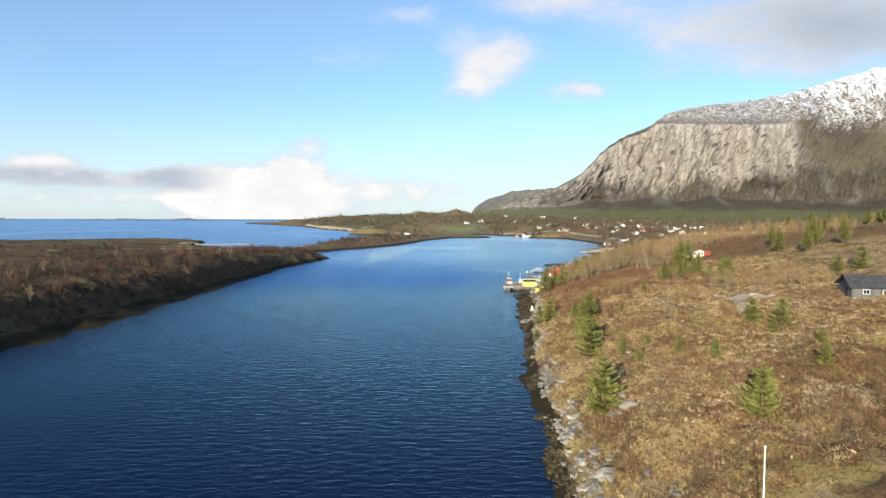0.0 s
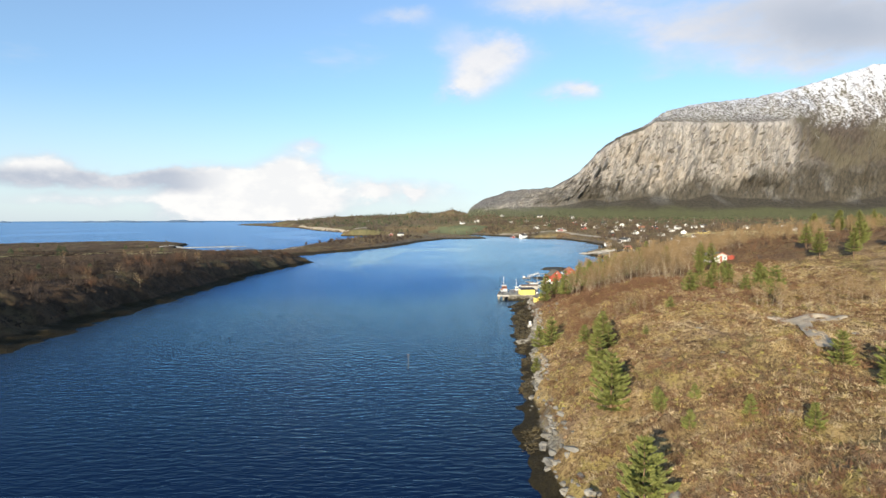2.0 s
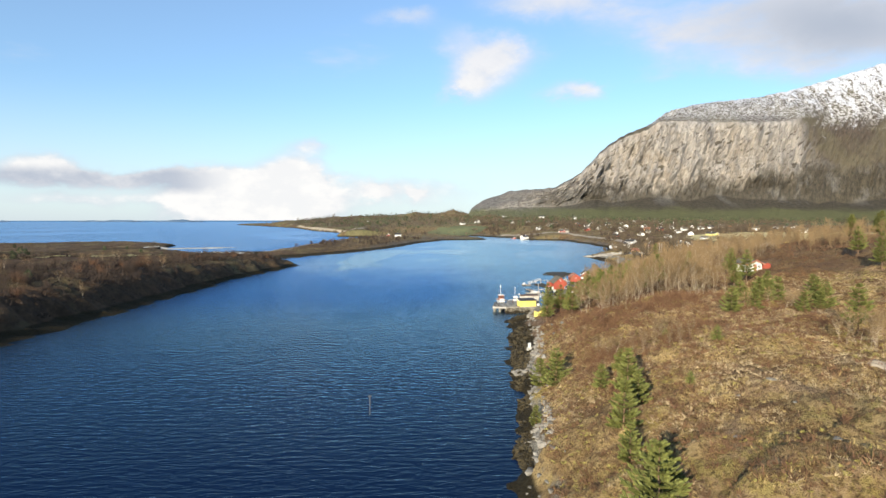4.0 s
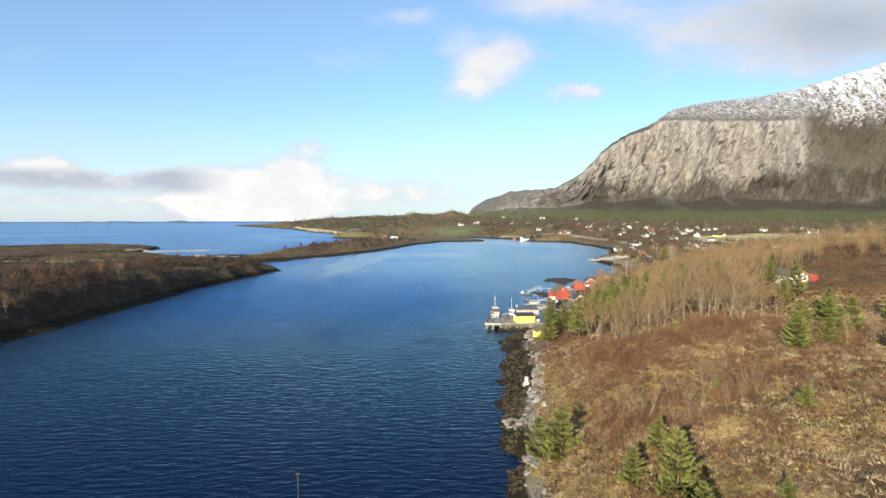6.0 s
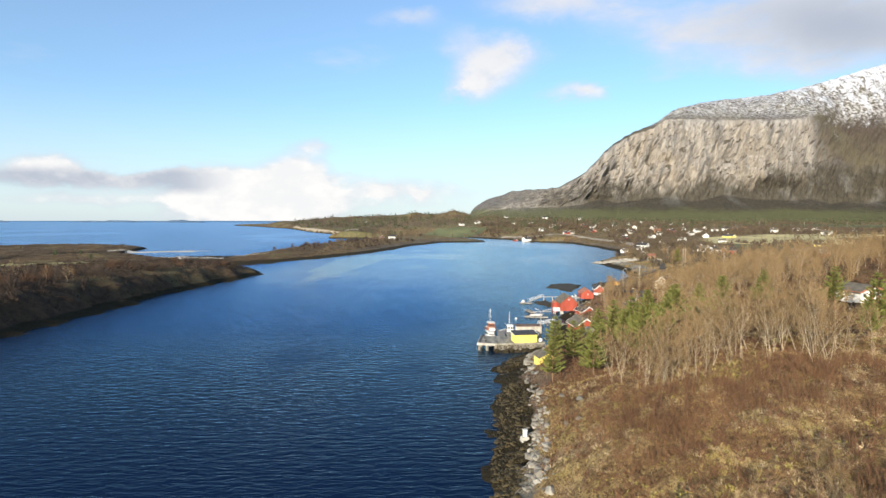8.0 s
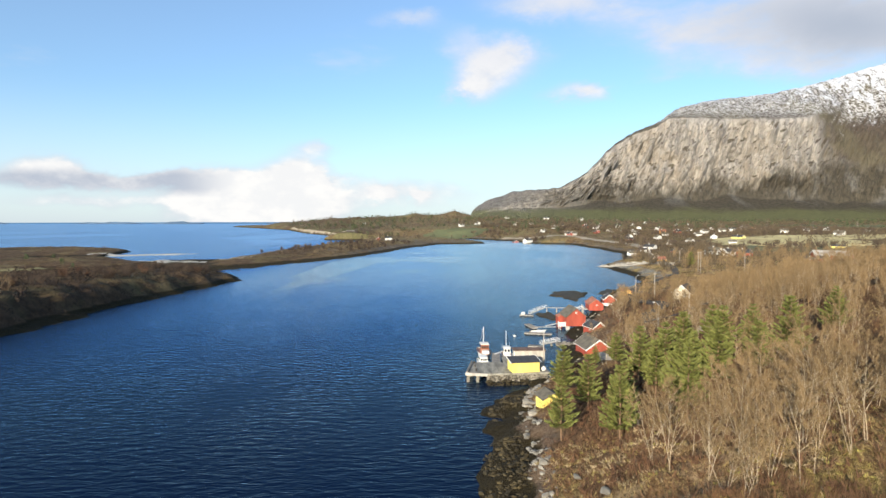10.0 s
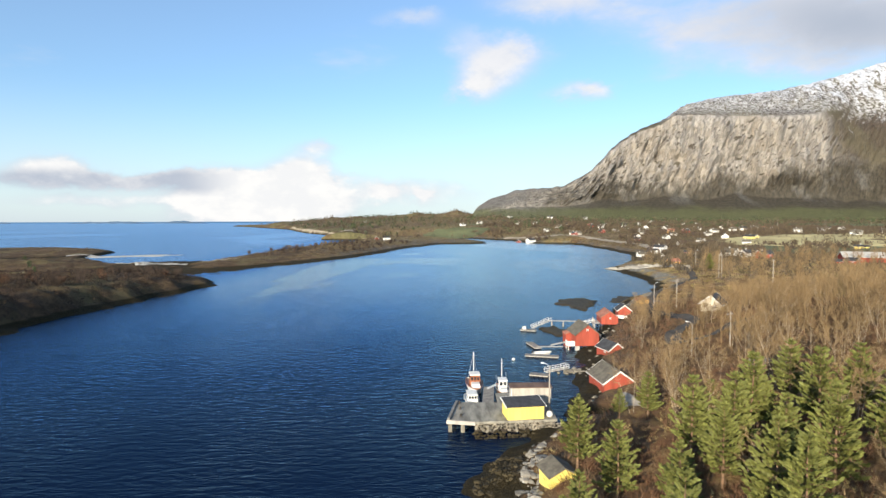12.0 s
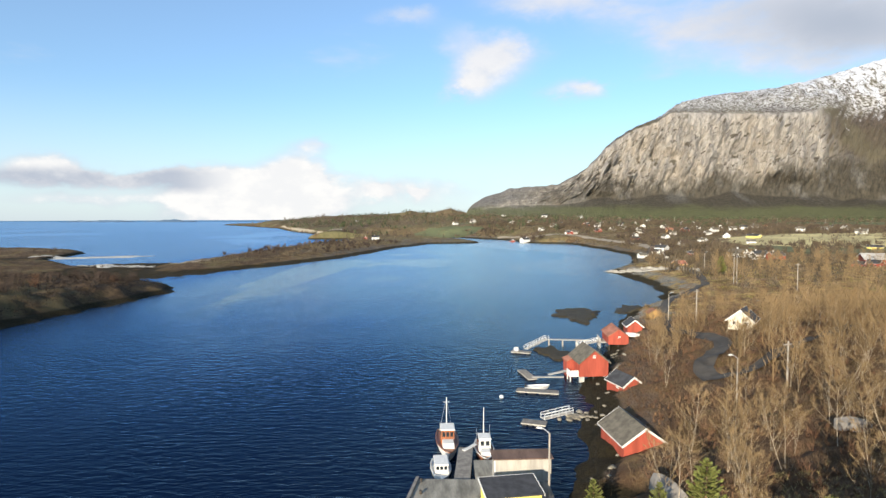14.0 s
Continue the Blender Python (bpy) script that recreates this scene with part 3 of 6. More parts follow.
def height(x, y):
    """The ground's height in metres; the sea lies at 0."""
    x, y = np.asarray(x, float), np.asarray(y, float)
    wob = 1.6 * fbm(x / 9, y / 9, 3, 4, 0.6)
    near = step(700, 60, y)
    # near bank: a knoll that falls off to the north, then flat village ground
    d = x - bank_x(y) + wob * (1 + 4 * step(300, 900, y))
    top = np.interp(y - np.clip((x - 52) * 1.3, 0, 85), [-300, 0, 110, 160, 185, 205, 230, 262, 330, 500, 800], [13, 14.2, 14.2, 13.8, 11.8, 8.6, 5.8, 4.0, 4.3, 4.8, 6])
    k = kelp(y)
    rise = top * (1 - np.exp(-np.maximum(d - k, 0) / 12.0)) + 1.2 * np.clip(d / k, 0, 1)
    rise = rise + 0.055 * np.maximum(d - 55, 0) * step(330, 200, y) * step(200, 120, x)
    rise = rise + 12.5 * np.clip((x - 85) / 105, 0, 1.25) * step(100, 180, y) * step(335, 262, y)
    rise = rise + 0.016 * np.maximum(d - 30, 0) * step(250, 420, y) * step(900, 300, d)
    s = np.maximum(y - 800, 0)
    rise = rise + np.minimum(0.016 * s + 0.6e-5 * s * s, 24)
    kn = np.exp(-((x - 58) / 20) ** 2 - ((y - 165) / 16) ** 2) * 1.2
    ledge = 1.9 * step(1.0, 0.72, np.hypot((x - 26) / 6.5, (y - 56.5) / 4.6)) + 1.3 * step(1.0, 0.7, np.hypot((x - 39) / 7, (y - 93) / 4)) + 1.2 * step(1.0, 0.7, np.hypot((x - 52) / 9, (y - 128) / 5))
    h1 = np.where(d > 0, rise + kn + ledge, 0.14 * d)
    # the island across the sound
    d2 = np.minimum(np.interp(y, LEFT_Y, LEFT_X) - x, (np.interp(x, BACK_X, BACK_Y) - y) * 0.8) + wob * 2.5
    low = step(485, 320, y)
    apron = np.interp(y, [100, 220, 300, 440], [8.5, 8.0, 4.5, 2.0])
    h2 = np.where(d2 > 0, (8.0 * low + 1.2) * (1 - np.exp(-np.maximum(d2 - apron, 0) / 6.0)) + 2.6 * low * (1 - np.exp(-d2 / 60)) + 1.4 * np.clip(d2 / apron, 0, 1) + 3.5 * fbm(x / 60, y / 60, 11) * np.minimum(d2 / 40, 1), 0.1 * d2)
    # the spit and the far shore
    d3 = np.minimum(np.interp(y, SPIT_Y, SPIT_RX) - x, x - np.interp(y, SPIT_LY, SPIT_LX))
    d3 = np.where(y < 498, -60, np.minimum(d3, (y - 498) * 0.6)) + wob * 3
    hill = np.minimum(0.012 * s, 14) * step(-900, 100, x)
    crest = np.interp(x, [-680, -525, -304, -150, -85, -51, -15, 45, 80, 100, 125, 200], [0, 12, 24, 27, 30, 37, 30, 31, 41, 45, 36, 20]) + 5 * fbm(x / 40, y / 60, 33, 3)
    hump = 24 * np.exp(-((x - 190) / 60) ** 2 - ((y - 1750) / 120) ** 2) + crest * np.exp(-((y - 2300) / 190) ** 2)
    h3 = np.where(d3 > 0, (4.4 + 2.2 * step(560, 640, y) * step(890, 820, y) + 2.6 * step(1000, 1200, y) - 2.4 * step(800, 880, y) * step(1100, 950, y)) * (1 - np.exp(-d3 / 22)) + hill + hump, 0.1 * d3)
    # the weedy neck that joins island and spit at low tide, with pools in it
    r2 = ((x + 152) / 66) ** 2 + ((y - 532) / 56) ** 2
    h4 = np.where(r2 < 4, 1.35 * (1 - r2) + 1.1 * fbm(x / 26, y / 20, 27, 3) * np.clip(1.6 - r2, 0, 1), -6)
    h = np.maximum(np.maximum(np.maximum(h1, h2), h3), h4)
    # the tidal channel behind the spit
    ch = 999.0
    for x0, y0, x1, y1 in ((126, 880, 112, 960), (112, 960, 62, 1055), (62, 1055, -40, 1085)):
        t = np.clip(((x - x0) * (x1 - x0) + (y - y0) * (y1 - y0)) / ((x1 - x0) ** 2 + (y1 - y0) ** 2), 0, 1)
        ch = np.minimum(ch, np.hypot(x - x0 - t * (x1 - x0), y - y0 - t * (y1 - y0)))
    h = np.where(ch < 110, np.minimum(h, -2.0 + np.maximum(ch - 14 + wob * 3, 0) * 0.2), h)
    inland = np.clip(h / 4, 0, 1)
    h = h + inland * (0.9 * fbm(x / 14, y / 14, 5, 3) + 1.15 * fbm(x / 3.4, y / 3.4, 7, 3) + 0.7 * fbm(x / 1.8, y / 1.8, 8, 2))
    shore = np.clip(1 - np.abs(h - 1.4) / 2.4, 0, 1)
    h = h + shore * 1.5 * fbm(x / 4.5, y / 4.5, 9, 3, 0.6)
    # crags along the near bank, between the weed and the heath
    crag = np.clip(1 - np.abs(d - k - 1.6) / 2.0, 0, 1) * step(245, 225, y) * step(-40, 10, y)
    h = h + crag * (1.7 * np.abs(fbm(x / 3.4, y / 3.4, 15, 3, 0.6)) + 0.9 * fbm(x / 1.7, y / 2.4, 16, 2) - 0.1) * (1 + 0.5 * step(120, 60, y))
    return np.maximum(h, -6)


def lie(x, y):
    return float(height(np.array([x]), np.array([y]))[0])


def spread(*runs):
    out = []
    for a, b, n in runs:
        out.extend(np.linspace(a, b, n, endpoint=False))
    return np.array(out + [runs[-1][1]])


gx = spread((-4800, -1000, 14), (-1000, -330, 60), (-330, -75, 110), (-75, 8, 16), (8, 62, 80), (62, 150, 56), (150, 420, 54), (420, 1500, 54), (1500, 4800, 20))
gy = spread((-1500, -60, 10), (-60, 30, 20), (30, 260, 250), (260, 560, 130), (560, 1100, 110), (1100, 2900, 90), (2900, 4850, 14))
GX, GY = np.meshgrid(gx, gy)
GZ = height(GX, GY)
ny, nx = GX.shape
verts = np.stack([GX, GY, GZ], -1).reshape(-1, 3)
idx = np.arange(ny * nx).reshape(ny, nx)
faces = np.stack([idx[:-1, :-1], idx[:-1, 1:], idx[1:, 1:], idx[1:, :-1]], -1).reshape(-1, 4)
faces = faces[(verts[faces, 2] > -2.5).any(axis=1)]      # the deep sea bed is never seen
me = bpy.data.meshes.new("ground")
me.from_pydata(verts.tolist(), [], faces.tolist())
me.polygons.foreach_set("use_smooth", [True] * len(me.polygons))
me.materials.append(MAT["ground"])
ground = tagged(new("ground", me), "brown winter heath with straw grass, rock and tidal weed", "ground", kind="structure")

sea = Mesh().add([(-4800, -1500, 0), (4800, -1500, 0), (4800, 4850, 0), (-4800, 4850, 0)], [(0, 1, 2, 3)])
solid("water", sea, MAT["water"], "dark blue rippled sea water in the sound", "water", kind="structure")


# ---- the mountain: skyline slope by bearing slope, brow of the cliff, scree and foot ----
def make_mountain():
    us = np.concatenate([np.linspace(0.035, 0.82, 430), np.linspace(0.83, 1.9, 40)])
    sky_u = [0.03, 0.049, 0.061, 0.076, 0.121, 0.146, 0.180, 0.205, 0.235, 0.255, 0.275, 0.295, 0.315, 0.340, 0.365, 0.395, 0.435, 0.494, 0.559, 0.634, 0.664, 0.714, 0.781, 1.1, 1.9]
    sky_w = [0.008, 0.0155, 0.025, 0.034, 0.049, 0.052, 0.052, 0.058, 0.073, 0.091, 0.112, 0.130, 0.144, 0.155, 0.164, 0.186, 0.201, 0.209, 0.217, 0.234, 0.242, 0.256, 0.278, 0.31, 0.25]
    w = np.interp(us, sky_u, sky_w) + 0.0025 * fbm(us * 60, us * 0, 4, 4, 0.6)
    brow = np.minimum(w * 0.97, 0.174 + 0.004 * fbm(us * 25, us * 0 + 3, 6, 3) + 0.02 * step(0.60, 0.80, us))
    cliffy = step(0.06, 0.2, us) * (1 - 0.7 * step(0.63, 0.70, us))
    y_foot, y_brow, y_ridge = 1860.0, 1860 + 90 + 190 * (1 - cliffy), 2330.0
    rows = []
    fan = 0.036 + 0.014 * fbm(us * 16, us * 0 + 9, 71, 3)
    nv = 170
    for k in range(nv):
        v = k / (nv - 1)
        if v < 0.18:                       # apron, from under the plain up to the scree
            q = v / 0.18
            Y = 1380 + (y_foot - 1380) * q + 0 * us
            z = -20 + q * 55 + (32 + fan * y_foot - 35) * q ** 2.2 * np.minimum(1, brow / 0.08)
        elif v < 0.70:                     # the wall
            q = (v - 0.18) / 0.52
            z0 = 35 + (32 + fan * y_foot - 35) * np.minimum(1, brow / 0.08)
            z1 = 32 + brow * y_brow
            z = z0 + (z1 - z0) * q
            Y = y_foot + (y_brow - y_foot) * q ** 1.7
            gully = 0.5 - 2 * np.abs(fbm(us * 75 - 3.5 * q, q * 3.2 + us * 0, 21, 4, 0.6)) + 0.8 * fbm(us * 190 - 9 * q, q * 9 + us * 0, 22, 4, 0.65)
            big = fbm(us * 22 - 1.2 * q, q * 2.2 + us * 3, 31, 4, 0.5)
            soft = np.minimum(q * 5, 1) * np.minimum((1 - q) * 6, 1)
            Y = Y + (24 * gully + 40 * big) * soft * (0.25 + 0.75 * step(0.12, 0.3, us)) * (0.35 + 0.65 * cliffy)
        elif v < 0.88:                     # the plateau up to the skyline
            q = (v - 0.70) / 0.18
            z1 = 32 + brow * y_brow
            z = z1 + (32 + w * y_ridge - z1) * (q ** 0.9)
            Y = y_brow + (y_ridge - y_brow) * q
            z = z + 26 * np.minimum(1, (w / 0.19) ** 3) * fbm(us * 45, q * 4 + us * 0, 41, 4, 0.6) * np.sin(np.pi * q)
        else:
            q = (v - 0.88) / 0.12
            Y = y_ridge + 1500 * q + 0 * us
            z = (32 + w * y_ridge) * (1 - q ** 1.3) - 30 * q
        z = -20 + (z + 20) * step(0.030, 0.052, us)
        rows.append(np.stack([17 + (us + 0.018) * Y, 86 + Y, z], -1))
    P = np.array(rows)
    nv, nu = P.shape[:2]
    idx = np.arange(nv * nu).reshape(nv, nu)
    f = np.stack([idx[:-1, :-1], idx[:-1, 1:], idx[1:, 1:], idx[1:, :-1]], -1).reshape(-1, 4)
    me = bpy.data.meshes.new("mountain")
    me.from_pydata(P.reshape(-1, 3).tolist(), [], f.tolist())
    me.polygons.foreach_set("use_smooth", [True] * len(me.polygons))
    me.materials.append(MAT["mountain"])
    tagged(new("mountain", me), "steep grey rock mountain wall with a snow-dusted summit", "mountain", kind="structure")


make_mountain()


def far_island(x, y, a, b, h, seed):
    """A low skerry on the horizon, its distance haze put into the blue colour."""
    m, n, r_ = Mesh(), 40, 10
    vs = [(x, y, h)]
    for i in range(1, r_ + 1):
        for k in range(n):
            t = 6.28318 * k / n
            q = i / r_
            z = h * (1 - q * q) * (0.8 + 0.7 * noise.noise(Vector((q * 3 * math.cos(t) + seed, q * 3 * math.sin(t), 0)))) - 2 * (i == r_)
            vs.append((x + a * q * math.cos(t), y + b * q * math.sin(t), z))
    fs = [(0, 1 + k, 1 + (k + 1) % n) for k in range(n)]
    fs += [(1 + i * n + k, 1 + (i + 1) * n + k, 1 + (i + 1) * n + (k + 1) % n, 1 + i * n + (k + 1) % n) for i in range(r_ - 1) for k in range(n)]
    m.add(vs, fs)
    solid("island", m, MAT["haze_isle"], "low island on the sea horizon, haze painted as blue", "island", kind="structure", smooth=True)


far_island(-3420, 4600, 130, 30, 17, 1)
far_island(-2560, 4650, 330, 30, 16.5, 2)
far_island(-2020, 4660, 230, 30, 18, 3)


# ---- vegetation ----
def pine_meshes(seed, h, spread_, tufts=1.0, gap=0.12):
    """Trunk and crown of a pine: whorls of boughs that curve upward, each a plume of needle shoots."""
    r = random.Random(seed)
    trunk, crown = Mesh(), Mesh()
    lean = Vector((r.uniform(-0.03, 0.03), r.uniform(-0.03, 0.03), 1))
    pts = [lean * (h * k / 6) + Vector((r.uniform(-1, 1), r.uniform(-1, 1), 0)) * 0.008 * h * (k > 0) for k in range(7)]
    for k in range(6):
        trunk.tube(pts[k], pts[k + 1], 0.017 * h * (1 - k / 6.3), 0.017 * h * (1 - (k + 1) / 6.3), 6, False)
    up = Vector((0, 0, 1))
    levels = int(7 + 0.75 * h)
    for k in range(levels):
        f = min(0.98, max(gap, gap + (1 - gap) * (k + r.uniform(-0.25, 0.25)) / (levels - 0.6)))
        reach = spread_ * (1 - f) ** 0.72 * min(1.0, 0.86 + 0.8 * (f - gap)) * r.uniform(0.85, 1.1) + 0.16
        n = r.randint(5, 7)
        a0 = r.uniform(0, 6.28)
        for i in range(n):
            if r.random() < 0.08:
                continue
            a = a0 + 6.283 * i / n + r.uniform(-0.3, 0.3)
            ln = reach * r.uniform(0.7, 1.2)
            d = Vector((math.cos(a), math.sin(a), 0))
            across = Vector((-math.sin(a), math.cos(a), 0))
            base = lean * (f * h)
            rise = r.uniform(-0.08, 0.10) + 0.35 * f
            curl = r.uniform(0.16, 0.34)
            tip = base + d * ln * 0.9 + up * ln * (rise + curl) * 0.9
            mid = base + d * ln * 0.5 + up * ln * (rise * 0.5 + curl * 0.25)
            trunk.tube(base, mid, 0.0042 * h * (1.1 - f), 0.0028 * h * (1.1 - f), 3, False)
            trunk.tube(mid, tip, 0.0028 * h * (1.1 - f), 0.001 * h, 3, False)
            m = max(5, int(tufts * (5 + 8 * ln)))
            for j in range(m):
                q = 0.24 + 0.80 * (j + r.random()) / m
                side = r.uniform(-1, 1)
                wide = (0.40 * ln * (1.12 - q) + 0.06) * side
                c = base + d * ln * q + across * wide + up * (ln * (rise * q + curl * q * q) + r.uniform(-0.05, 0.07) * ln + 0.05 * abs(side))
                s = r.uniform(0.30, 0.46) * (0.62 + 0.05 * h) * (1.15 - 0.4 * f)
                ax = (d * 0.75 + across * side * 0.7 + up * r.uniform(0.25, 0.95)).normalized()
                w1 = ax.cross(up + Vector((r.uniform(-0.6, 0.6), r.uniform(-0.6, 0.6), 0))).normalized() * s * 0.23
                w2 = ax.cross(w1)
                for w in (w1, w2):
                    crown.add([c - ax * s * 0.25, c + w + ax * s * 0.3, c + ax * s * 0.85, c - w + ax * s * 0.3], [(0, 1, 2, 3)])
    return trunk, crown


def bare_meshes(seed, h, stems=1, fan=0.45, limbs=10, twigs=16, low=0.22):
    """A leafless tree: pale stems and ascending limbs that end in a haze of fine brown twigs."""
    r = random.Random(seed)
    trunk, crown = Mesh(), Mesh()
    up = Vector((0, 0, 1))

    def any_way():
        return Vector((r.gauss(0, 1), r.gauss(0, 1), r.gauss(0, 1))).normalized()

    def spike(mesh, p, q, w):
        side = (q - p).cross(any_way()).normalized() * w
        mesh.add([p - side, p + side, q], [(0, 1, 2)])

    def spray(p, d, ln, count):
        for _ in range(count):
            s = p + d * ln * r.uniform(0.15, 1.0)
            e = (d + any_way() * 0.75 + up * 0.12).normalized()
            spike(crown, s, s + e * h * r.uniform(0.035, 0.075), 0.0008 * h + 0.0042)

    for s in range(stems):
        a = r.uniform(0, 6.283) + 6.283 * s / stems
        d = Vector((math.cos(a), math.sin(a), 0)) * (0.0 if stems == 1 else fan * r.uniform(0.35, 0.9)) + up
        d = (d + Vector((r.uniform(-0.06, 0.06), r.uniform(-0.06, 0.06), 0))).normalized()
        p = Vector((0.2 * math.cos(a), 0.2 * math.sin(a), -0.3)) if stems > 1 else Vector((0, 0, -0.3))
        top = h * r.uniform(0.82, 1.0)
        rad = 0.0048 * h * (1 if stems == 1 else 0.8)
        line = [p]
        for k in range(6):
            d = (d + Vector((r.uniform(-1, 1), r.uniform(-1, 1), 0.25)) * 0.08).normalized()
            line.append(line[-1] + d * top / 6)
        for k in range(6):
            trunk.tube(line[k], line[k + 1], rad * (1 - k / 6.6), rad * (1 - (k + 1) / 6.6), 5, False)
        spray(line[5], d, top / 6, twigs * 2)
        for i in range(limbs):
            f = low + (0.97 - low) * (i + r.random()) / limbs
            k = min(5, int(f * 6))
            b = line[k].lerp(line[k + 1], f * 6 - k)
            a = r.uniform(0, 6.283)
            ln = h * (0.40 * (1 - f) + 0.13) * r.uniform(0.7, 1.15)
            e = (Vector((math.cos(a), math.sin(a), 0)) * (fan + 0.25) + up * r.uniform(0.55, 1.0)).normalized()
            lr = rad * 0.5 * (1 - 0.6 * f)
            for q in range(3):
                e = (e + any_way() * 0.14 + up * 0.10).normalized()
                b2 = b + e * ln / 3
                trunk.tube(b, b2, lr * (1 - q / 3.6), lr * (1 - (q + 1) / 3.6), 3, False)
                for _ in range(2 if q else 1):
                    g = (e + any_way() * 0.75 + up * 0.1).normalized()
                    o = b.lerp(b2, r.random())
                    gl = ln * r.uniform(0.28, 0.5)
                    spike(trunk, o, o + g * gl, lr * 0.3 + 0.003)
                    spray(o, g, gl, twigs)
                b = b2
            spray(b - e * ln / 3, e, ln / 3, twigs)
    return trunk, crown


def tree_kind(name, meshes, mats, label, category, group):
    ob = thing(name, Matrix(), label, category, group)
    part("trunk", meshes[0], mats[0], ob)
    part("crown", meshes[1], mats[1], ob)
    return ob


def plant(kinds, spots, rnd, lo=0.85, hi=1.15):
    """Stand copies of the given kinds at (x, y, size), the first of each kind being the kind itself."""
    used = set()
    for x, y, s in spots:
        k = rnd.randrange(len(kinds))
        ob = kinds[k]
        m = pose(x, y, lie(x, y) - 0.12, 0, 0, rnd.uniform(0, 360))
        sc = s * rnd.uniform(lo, hi)
        if k not in used:
            used.add(k)
            ob.matrix_world = m
            ob.scale = (sc, sc, sc)
        else:
            c = copy_thing(ob, m)
            c.scale = (sc, sc, sc)
    for k, ob in enumerate(kinds):
        if k not in used:
            for o in (*ob.children_recursive, ob):
                bpy.data.objects.remove(o)


rnd = random.Random(5)
PINES = [tree_kind("pine_tree", pine_meshes(s, 5.0, 1.85, 2.0, 0.05), (MAT["bark"], MAT["needles"]), "yellow-green young pine tree standing on the heath", "pine tree", "pines on the knoll") for s in (1, 2, 3, 4)]
KNOLL = [(33.3, 52.8, 1.0), (23.1, 71.6, 1.35), (25, 76, 0.8), (27.6, 94.3, 1.3), (29.5, 98, 0.8), (35.2, 122.8, 1.1), (31, 112, 1.0), (33.2, 127.4, 0.8), (31.5, 81.5, 0.5), (31.5, 88.5, 0.5), (36.5, 79.5, 0.45), (39.5, 74.4, 0.5),
         (53.2, 89.5, 0.75), (54.7, 84.3, 0.8), (54.3, 74.5, 0.5), (51.8, 81.3, 0.55), (37.3, 131.9, 0.6), (31.8, 90.3, 0.4), (34.7, 87.2, 0.4), (76, 161, 0.85), (72.6, 164.9, 0.9), (64.9, 153.8, 0.9), (30.4, 142, 1.1), (50.2, 130, 0.5),
         (74, 160.6, 1.0), (79.9, 168.6, 1.0), (76.2, 150.6, 0.9), (78.3, 149.4, 0.8), (84.4, 175.3, 1.0), (110, 140, 1.25), (106, 143, 1.0), (46, 62, 0.5), (62, 66, 0.6), (41, 118, 0.35), (47.5, 141, 0.35), (70, 155, 0.8), (81, 152, 0.8), (29.3, 105, 0.8), (28.5, 145, 0.9), (25.6, 133, 0.6), (34.5, 117, 0.8), (68, 158, 0.8), (85, 160, 0.9), (88, 166, 0.9), (72.5, 163, 0.75), (76, 165.5, 0.9), (78.5, 162, 0.9)]
plant(PINES, KNOLL, rnd)
TALL = [tree_kind("pine_tree", pine_meshes(s, 8.6, 2.7, 1.5, 0.24), (MAT["bark"], MAT["needles"]), "tall green pine tree with bare lower trunk in the shore wood", "pine tree", "pines by the boathouses") for s in (11, 12, 13, 14)]
GROVE = [(45.2, 219.5), (47, 211), (46, 194), (55.3, 214), (54.5, 198.6), (59.5, 205.5), (41.5, 203.4), (49.6, 203.6), (55.5, 208.2), (53.3, 193.3), (60.1, 200.5), (63, 217.2), (72.1, 205), (67.1, 203.9), (50.5, 240), (54.6, 234.4),
         (57.6, 232.1), (60.9, 222), (64.5, 218.5), (57.9, 211.1), (66.6, 211.8),  (80.6, 182.1), (70.8, 130.9), (88, 190), (92, 205), (85, 215), (117, 172), (123, 178), (130, 186), (112, 178), (121, 197), (130, 174),
         (160, 340), (165, 440), (70, 222), (72, 214), (168, 262), (172, 268), (176, 258), (181, 266), (185, 259), (190, 270), (194, 262), (199, 268), (203, 258), (208, 266), (213, 261), (188, 275), (206, 274), (178, 276), (217, 270)]
plant(TALL, [(x, y, {(50.5, 240): 0.5, (54.6, 234.4): 0.45, (57.6, 232.1): 0.68, (60.9, 222): 0.75, (80.6, 182.1): 0.6}.get((x, y), 0.98)) for x, y in GROVE], rnd)

BIRCHES = [tree_kind("birch_tree", bare_meshes(s, 8.0, st, 0.42 if st < 3 else 0.6, {1: 11, 2: 8, 3: 7}[st], {1: 25, 2: 17, 3: 15}[st]), (MAT["birch"], MAT["goldtwig"]), "leafless birch tree with pale trunk and brown twigs", "birch tree", "bare birches in the wood") for s, st in ((21, 1), (22, 2), (23, 1), (24, 3), (25, 2))]


def scatter(n, x0, x1, y0, y1, ok, rnd, gap=0.0, lo=0.7, hi=1.15):
    out = []
    tries = 0
    while len(out) < n and tries < n * 30:
        tries += 1
        x, y = rnd.uniform(x0, x1), rnd.uniform(y0, y1)
        if ok(x, y) and all((x - a) ** 2 + (y - b) ** 2 > gap * gap for a, b, _ in out):
            out.append((x, y, rnd.uniform(lo, hi)))
    return out


def road_gap(x, y):
    """How far points lie from the road's centre line."""
    p = np.stack([np.asarray(x, float), np.asarray(y, float)], -1)
    best = np.full(p.shape[:-1], 1e9)
    for a, b in zip(ROAD, ROAD[1:]):
        a, b = np.array(a, float), np.array(b, float)
        t = np.clip(((p - a) @ (b - a)) / ((b - a) @ (b - a)), 0, 1)
        best = np.minimum(best, np.linalg.norm(p - a - t[..., None] * (b - a), axis=-1))
    return best


